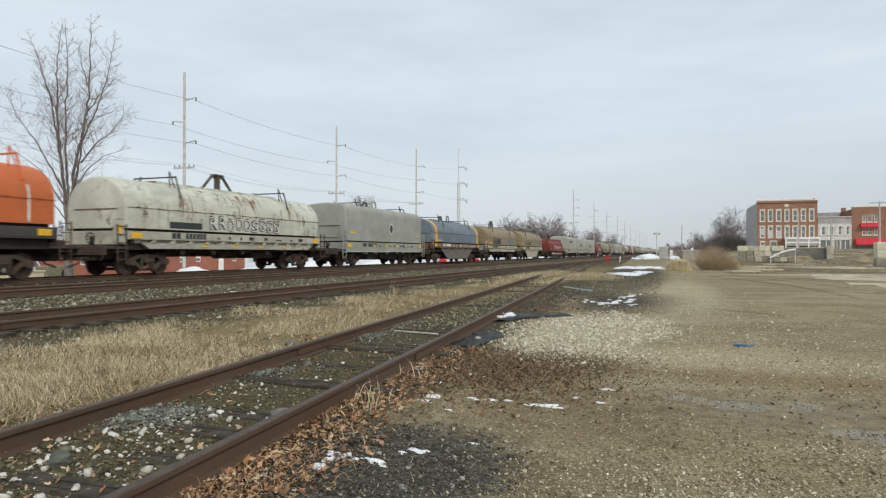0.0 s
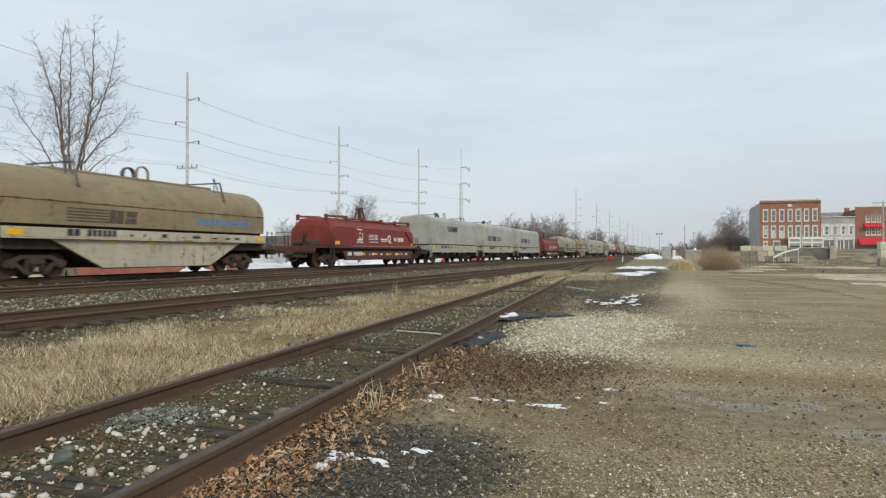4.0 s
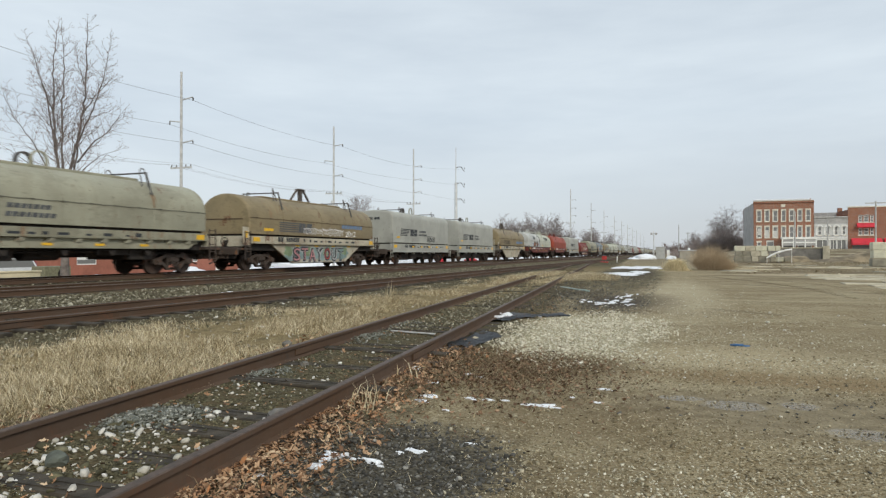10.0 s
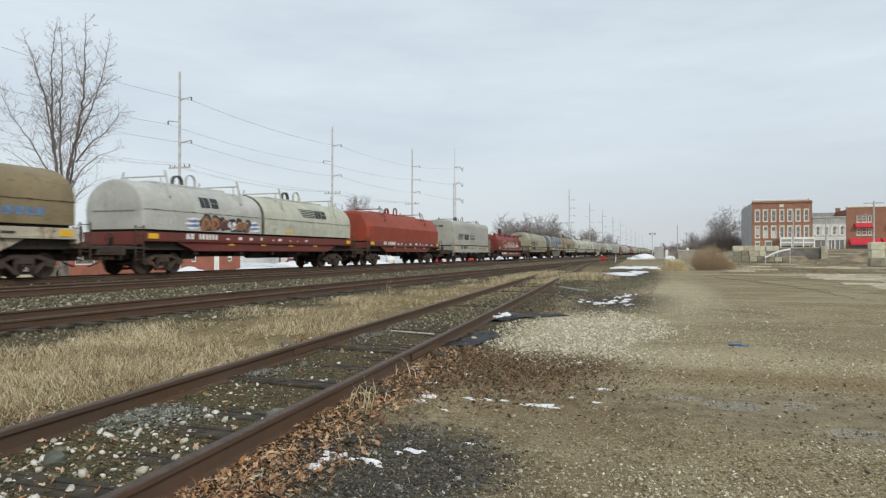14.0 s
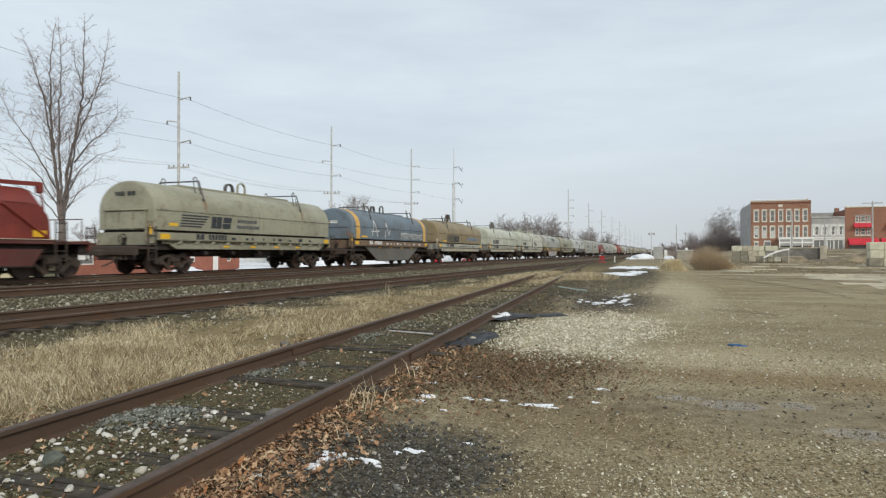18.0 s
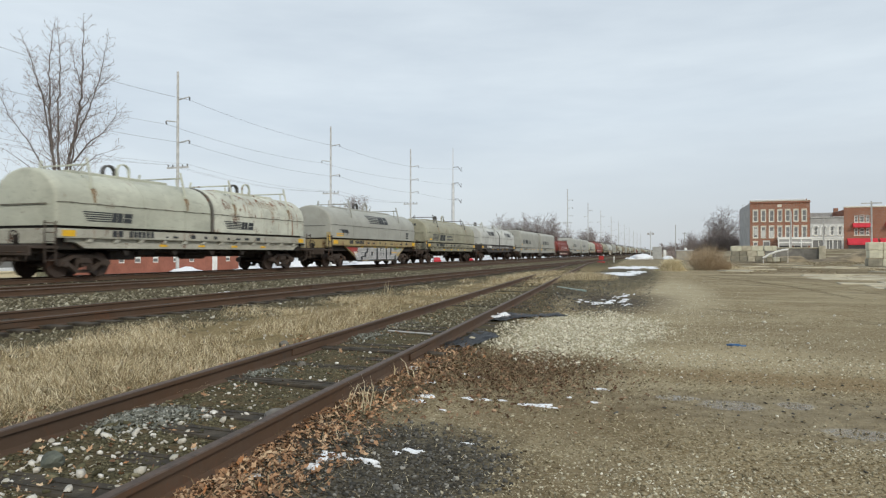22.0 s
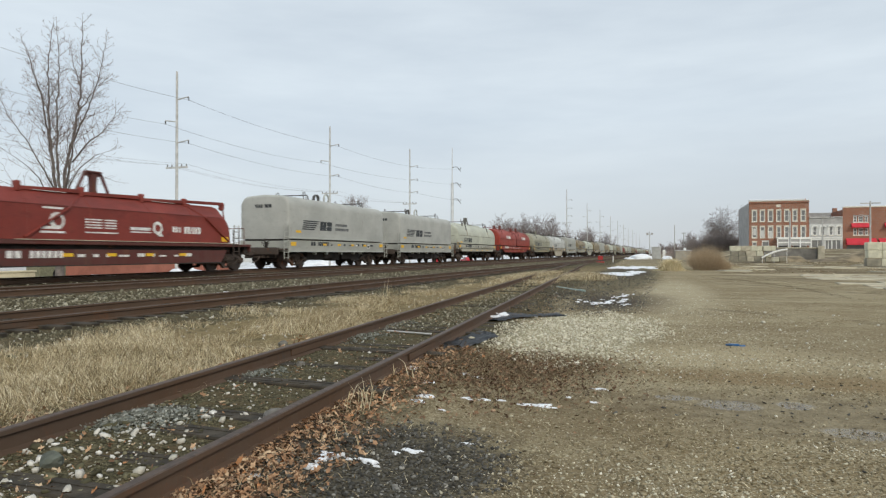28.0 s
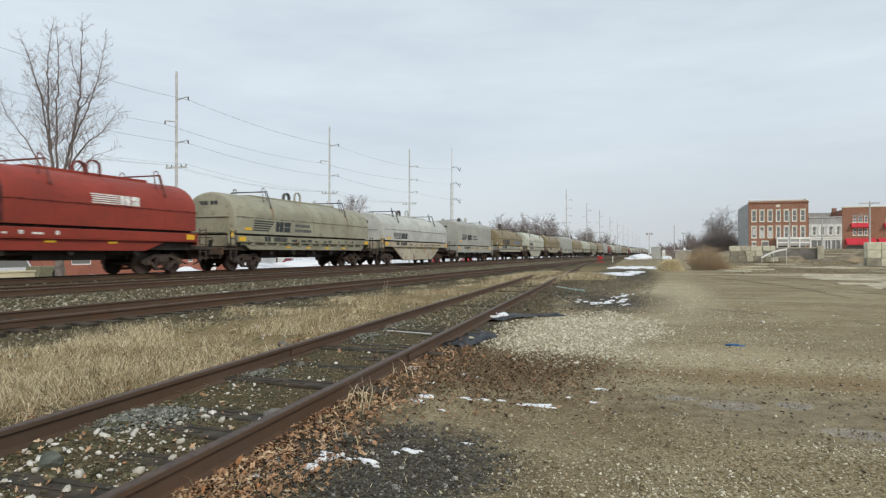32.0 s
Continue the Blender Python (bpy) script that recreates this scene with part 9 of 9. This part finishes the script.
# ---------------------------------------------------------------- beside the far end of the tracks
sig = thing("crossing_signal", "tall grey crossing signal mast with a cross arm of lamps", "signal", pose(-4.23, 150, 0))
part("mast", rod(bm_new(), (0, 0, 0), (0, 0, 6.1), 0.13, 0.10, n=10), M_STEEL_POLE, sig)
part("arm", box(bm_new(), -0.55, -0.07, 5.45, 0.55, 0.07, 5.62), M_STEEL_POLE, sig)
for k in (-0.48, 0.48):
    part("lamp", rod(bm_new(), (k, -0.2, 5.55), (k, 0.1, 5.55), 0.26, n=14), M_GREYWALL, sig, "round grey lamp hood")
part("base", box(bm_new(), -0.4, -0.4, -0.1, 0.4, 0.4, 0.35, 0.04), M_CONCRETE, sig)
M_CABINET = plain("grey_cabinet", (0.42, 0.42, 0.40), 0.6, 0, 0.1, 1.5, 0.05)
cab = thing("relay_cabinet", "grey steel signal relay cabinet", "cabinet", pose(-2.85, 150.5, 0))
part("body", box(bm_new(), -0.98, -0.8, 0, 0.98, 0.8, 2.6, 0.03), M_CABINET, cab)
part("roof", box(bm_new(), -1.08, -0.9, 2.602, 1.08, 0.9, 2.76, 0.03), M_STEEL_POLE, cab)
part("door", box(bm_new(), -0.6, -0.83, 0.2, 0.4, -0.803, 2.3, 0.01), M_CABINET, cab)
part("board", box(bm_new(), 1.3, -0.1, 0.3, 1.9, 0.1, 2.0, 0.02), M_WHITE, cab, "white board beside the cabinet")
shed = thing("tank_shed", "low beige metal shed by the scrub", "shed", pose(2.0, 110, 0.2))
part("wall", box(bm_new(), -1.2, -0.9, -0.1, 1.2, 0.9, 1.5, 0.03), plain("beige_metal", (0.36, 0.33, 0.27), 0.7, 0, 0.15, 1.5, 0.1), shed)
part("roof", box(bm_new(), -1.3, -1.0, 1.502, 1.3, 1.0, 1.62, 0.02), M_STEEL_POLE, shed)
part("vent", rod(bm_new(), (0.2, 0, 1.62), (0.2, 0, 1.95), 0.2, n=10), M_WHITE, shed)
M_REDP = plain("red_enamel", (0.42, 0.035, 0.03), 0.5, 0, 0.15, 4, 0.1)
sw = thing("switch_stand", "red switch stand by the siding's end", "switch stand", pose(-8.7, 88, 0.1))
part("target", box(bm_new(), -0.32, -0.03, 0.35, 0.32, 0.03, 0.85, 0.02), M_REDP, sw, "red target plate")
part("post", rod(bm_new(), (0, 0.05, 0), (0, 0.05, 1.0), 0.05, n=8), M_BARE, sw)
part("base", box(bm_new(), -0.5, -0.2, -0.05, 0.5, 0.3, 0.12, 0.02), M_REDP, sw)
part("lever", rod(bm_new(), (0.1, 0.1, 0.15), (0.7, 0.1, 0.35), 0.03, n=6), M_BARE, sw)
for x, y in ((-7.4, 92), (-9.6, 120)):
    m = thing("marker_post", "short white marker post beside the track", "post", pose(x, y, 0.0))
    part("post", rod(bm_new(), (0, 0, 0), (0, 0, 0.85), 0.06, n=8), M_WHITE, m)


# ---------------------------------------------------------------- across the tracks
def low_building():
    b = thing("low_brick_building", "low red brick building with white windows and snow on its roof", "building", pose(-61, 0, -1.25))
    y0, y1 = 51.5, 81.5
    spots = [(53.0, 55.6, 1.3, 2.4, 0), (59.2, 60.1, 1.4, 2.4, 0), (61.6, 62.6, 1.4, 2.4, 0), (64.5, 65.5, 1.4, 2.4, 0), (68.0, 68.9, 1.4, 2.4, 0), (71.0, 72.0, 1.4, 2.4, 0), (75.6, 76.8, 0.1, 2.4, 1), (78.6, 79.6, 1.4, 2.4, 0)]
    bm = bm_new()
    ys = sorted({y0, y1, *[s[0] for s in spots], *[s[1] for s in spots]})
    zs = sorted({0.0, 3.7, *[s[2] for s in spots], *[s[3] for s in spots]})
    for a, c in zip(ys, ys[1:]):
        for p, q in zip(zs, zs[1:]):
            if not any(s[0] < (a + c) / 2 < s[1] and s[2] < (p + q) / 2 < s[3] for s in spots):
                box(bm, -0.35, a, p, 0.0, c, q)
    bmesh.ops.remove_doubles(bm, verts=bm.verts, dist=0.0005)
    part("wall", bm, M_BRICK3, b)
    for a in (y0, y1 - 0.35):
        part("side_wall", box(bm_new(), -7, a, 0, -0.36, a + 0.35, 3.7), M_BRICK3, b)
    part("back_wall", box(bm_new(), -7.4, y0, 0, -7.0, y1, 3.7), M_BRICK3, b)
    part("roof", box(bm_new(), -7.6, y0 - 0.4, 3.702, 0.45, y1 + 0.4, 3.95, 0.03), M_ROOF, b)
    part("fascia", box(bm_new(), 0.452, y0 - 0.4, 3.70, 0.50, y1 + 0.4, 3.97), M_WHITE, b)
    part("roof_snow", box(bm_new(), -7.5, y0 - 0.3, 3.952, 0.4, y1 + 0.3, 4.12, 0.05), M_SNOW, b, "layer of snow on the roof")
    for a, c, p, q, door in spots:
        w = part("door" if door else "window", box(bm_new(), -0.15, a, p, -0.08, c, q), M_WHITE, b, "white door" if door else "white framed window")
        if not door:
            part("pane", box(bm_new(), -0.075, a + 0.12, p + 0.12, -0.07, c - 0.12, (p + q) / 2), M_GLASS, w)


low_building()


def gable_house(x, y, z, w, d, h, ridge, m, label):
    b = thing("house", label, "house", pose(x, y, z))
    bm = bm_new()
    o = [(-d / 2, 0), (d / 2, 0), (d / 2, h), (0, h + ridge), (-d / 2, h)]
    part("wall", prism(bm, o, -w / 2, w / 2), m, b)
    for s in (-1, 1):
        bm = prism(bm_new(), [(0, h + ridge + 0.02), (0, h + ridge + 0.2), (s * (d / 2 + 0.4), h - 0.1), (s * (d / 2 + 0.4), h - 0.28)], -w / 2 - 0.3, w / 2 + 0.3)
        part("roof", bm, M_ROOF, b, "dark pitched roof")
    for k in (-0.28, 0.22):
        win = part("window", box(bm_new(), w / 2 + 0.005, d * k - 0.45, 1.2, w / 2 + 0.05, d * k + 0.45, 2.5), M_WHITE, b)
        part("pane", box(bm_new(), w / 2 + 0.052, d * k - 0.36, 1.3, w / 2 + 0.056, d * k + 0.36, 2.4), M_GLASS, win)


gable_house(-118, 116, -1.2, 9, 8, 4.2, 2.6, M_WHITE, "white clapboard house beyond the tracks")
gable_house(-105, 152, -1.2, 9, 9, 4.2, 2.8, M_SIDING, "pale clapboard house beyond the tracks")
gable_house(-96, 190, -1.2, 10, 9, 4.0, 2.6, M_WHITE, "white house beyond the snowy lot")
gable_house(-92, 60, -1.2, 9, 12, 4.4, 2.4, M_GREYWALL, "grey house behind the low brick building")
wall = thing("low_wall", "low cream concrete wall beside the street", "wall", pose(-44, 30, -1.3))
M_BEIGE = plain("beige_concrete", (0.60, 0.53, 0.37), 0.9, 0, 0.15, 1.2, 0.1)
part("wall", box(bm_new(), -0.2, -8, 0, 0.2, 5, 1.26, 0.02), M_BEIGE, wall)
part("wall", box(bm_new(), -0.2, 5.01, 0, 0.2, 32, 0.42, 0.02), M_BEIGE, wall, "low kerb end of the wall")
part("coping", box(bm_new(), -0.28, -8.05, 1.262, 0.28, 5.05, 1.38, 0.02), M_BEIGE, wall)
ac = thing("generator_unit", "olive metal generator unit behind the wall", "generator", pose(-47, 38.5, -1.2))
M_OLIVE = plain("olive_metal", (0.19, 0.18, 0.11), 0.6)
part("housing", box(bm_new(), -0.7, -1.2, 0.1, 0.7, 1.2, 1.5, 0.04), M_OLIVE, ac)
part("fan", rod(bm_new(), (0.702, 0.4, 0.85), (0.74, 0.4, 0.85), 0.42, n=18), M_UNDER, ac)
part("base", box(bm_new(), -0.8, -1.3, 0, 0.8, 1.3, 0.1), M_CONCRETE, ac)


def parked_car(x, y, z, turn, paint_m, kind, label):
    """Length along local y."""
    car = thing("parked_car" if kind != "van" else "parked_van", label, "car" if kind != "van" else "van", pose(x, y, z, 0, 0, turn), "vehicles parked across the tracks")
    if kind == "van":
        low = [(-2.5, 0.35), (2.5, 0.35), (2.55, 0.9), (2.3, 1.15), (-2.5, 1.15)]
        top = [(-2.5, 1.152), (2.2, 1.152), (1.5, 2.05), (-2.45, 2.1)]
    elif kind == "suv":
        low = [(-2.25, 0.35), (2.25, 0.35), (2.3, 0.8), (2.1, 1.0), (0.9, 1.05), (-2.2, 1.05)]
        top = [(-2.2, 1.052), (1.1, 1.052), (0.45, 1.72), (-1.95, 1.74)]
    else:
        low = [(-2.25, 0.30), (2.25, 0.30), (2.3, 0.66), (2.0, 0.82), (0.9, 0.90), (-1.7, 0.92), (-2.25, 0.86)]
        top = [(-1.75, 0.922), (1.0, 0.902), (0.25, 1.42), (-1.0, 1.44)]
    part("body", prism(bm_new(), low, -0.9, 0.9), paint_m, car)
    cabin = part("cabin", prism(bm_new(), top, -0.76, 0.76), paint_m, car)
    a, b, c, d = top
    for s in (-1, 1):
        o = [(a[0] + 0.35, a[1] + 0.08), (b[0] - 0.30, b[1] + 0.08), (c[0] - 0.08, c[1] - 0.10), (d[0] + 0.22, d[1] - 0.10)]
        part("side_glass", prism(bm_new(), o, s * 0.763, s * 0.770), M_GLASS, cabin)
    for y0 in (-1.4, 1.42):
        for s in (-1, 1):
            w = part("wheel", rod(bm_new(), (s * 0.72, y0, 0.33), (s * 0.92, y0, 0.33), 0.33, n=18), M_UNDER, car)
            part("rim", rod(bm_new(), (s * 0.922, y0, 0.33), (s * 0.93, y0, 0.33), 0.19, n=12), M_STEEL_POLE, w)
    for s in (-0.62, 0.62):
        part("headlight", box(bm_new(), s - 0.16, 2.2, 0.62, s + 0.16, 2.31, 0.74), M_WHITE, car)
        part("tail_light", box(bm_new(), s - 0.14, -2.30, 0.68, s + 0.14, -2.2, 0.82), M_RED, car)


P_WHITE = plain("white_car_paint", (0.68, 0.69, 0.70), 0.3, 0, 0.03, 1, 0)
P_MAROON = plain("maroon_car_paint", (0.16, 0.02, 0.03), 0.3, 0, 0.05, 1, 0)
P_RED = plain("red_car_paint", (0.48, 0.025, 0.035), 0.3, 0, 0.05, 1, 0)
parked_car(-76.6, 120, -1.2, 20, P_MAROON, "car", "maroon saloon car parked on snow")
parked_car(-61, 136, -1.2, 30, P_WHITE, "suv", "white off-road car parked on snow")
parked_car(-55, 152, -1.2, 25, P_RED, "car", "bright red car parked across the tracks")
parked_car(-57, 42.6, -1.2, 5, P_WHITE, "van", "white van parked behind the low wall")
parked_car(-60.5, 46.6, -1.2, 60, P_MAROON, "suv", "dark red car parked beside the brick building")
parked_car(-52, 168, -1.2, 40, P_RED, "car", "red car parked across the tracks")


def motions():
    """The whole train runs towards us at an even speed; its wheels roll."""
    for car, middle in CARS:
        walk(car, [(t, pose(TRAIN_X, middle - SPEED * t, TRAIN_Z)) for t in (0.0, 8.0, 16.0, 24.0, 32.0)])
    step = SPEED / FPS / 0.457
    first = WHEELS[0]
    walk(first, [(i / FPS, Euler((step * i, 0, 0)).to_matrix().to_4x4()) for i in range(int(32 * FPS) + 1)])
    roll = first.animation_data.action
    for w in WHEELS[1:]:
        w.rotation_mode = "QUATERNION"
        keys = w.animation_data_create()
        keys.action = roll
        keys.action_slot = roll.slots[0]


motions()
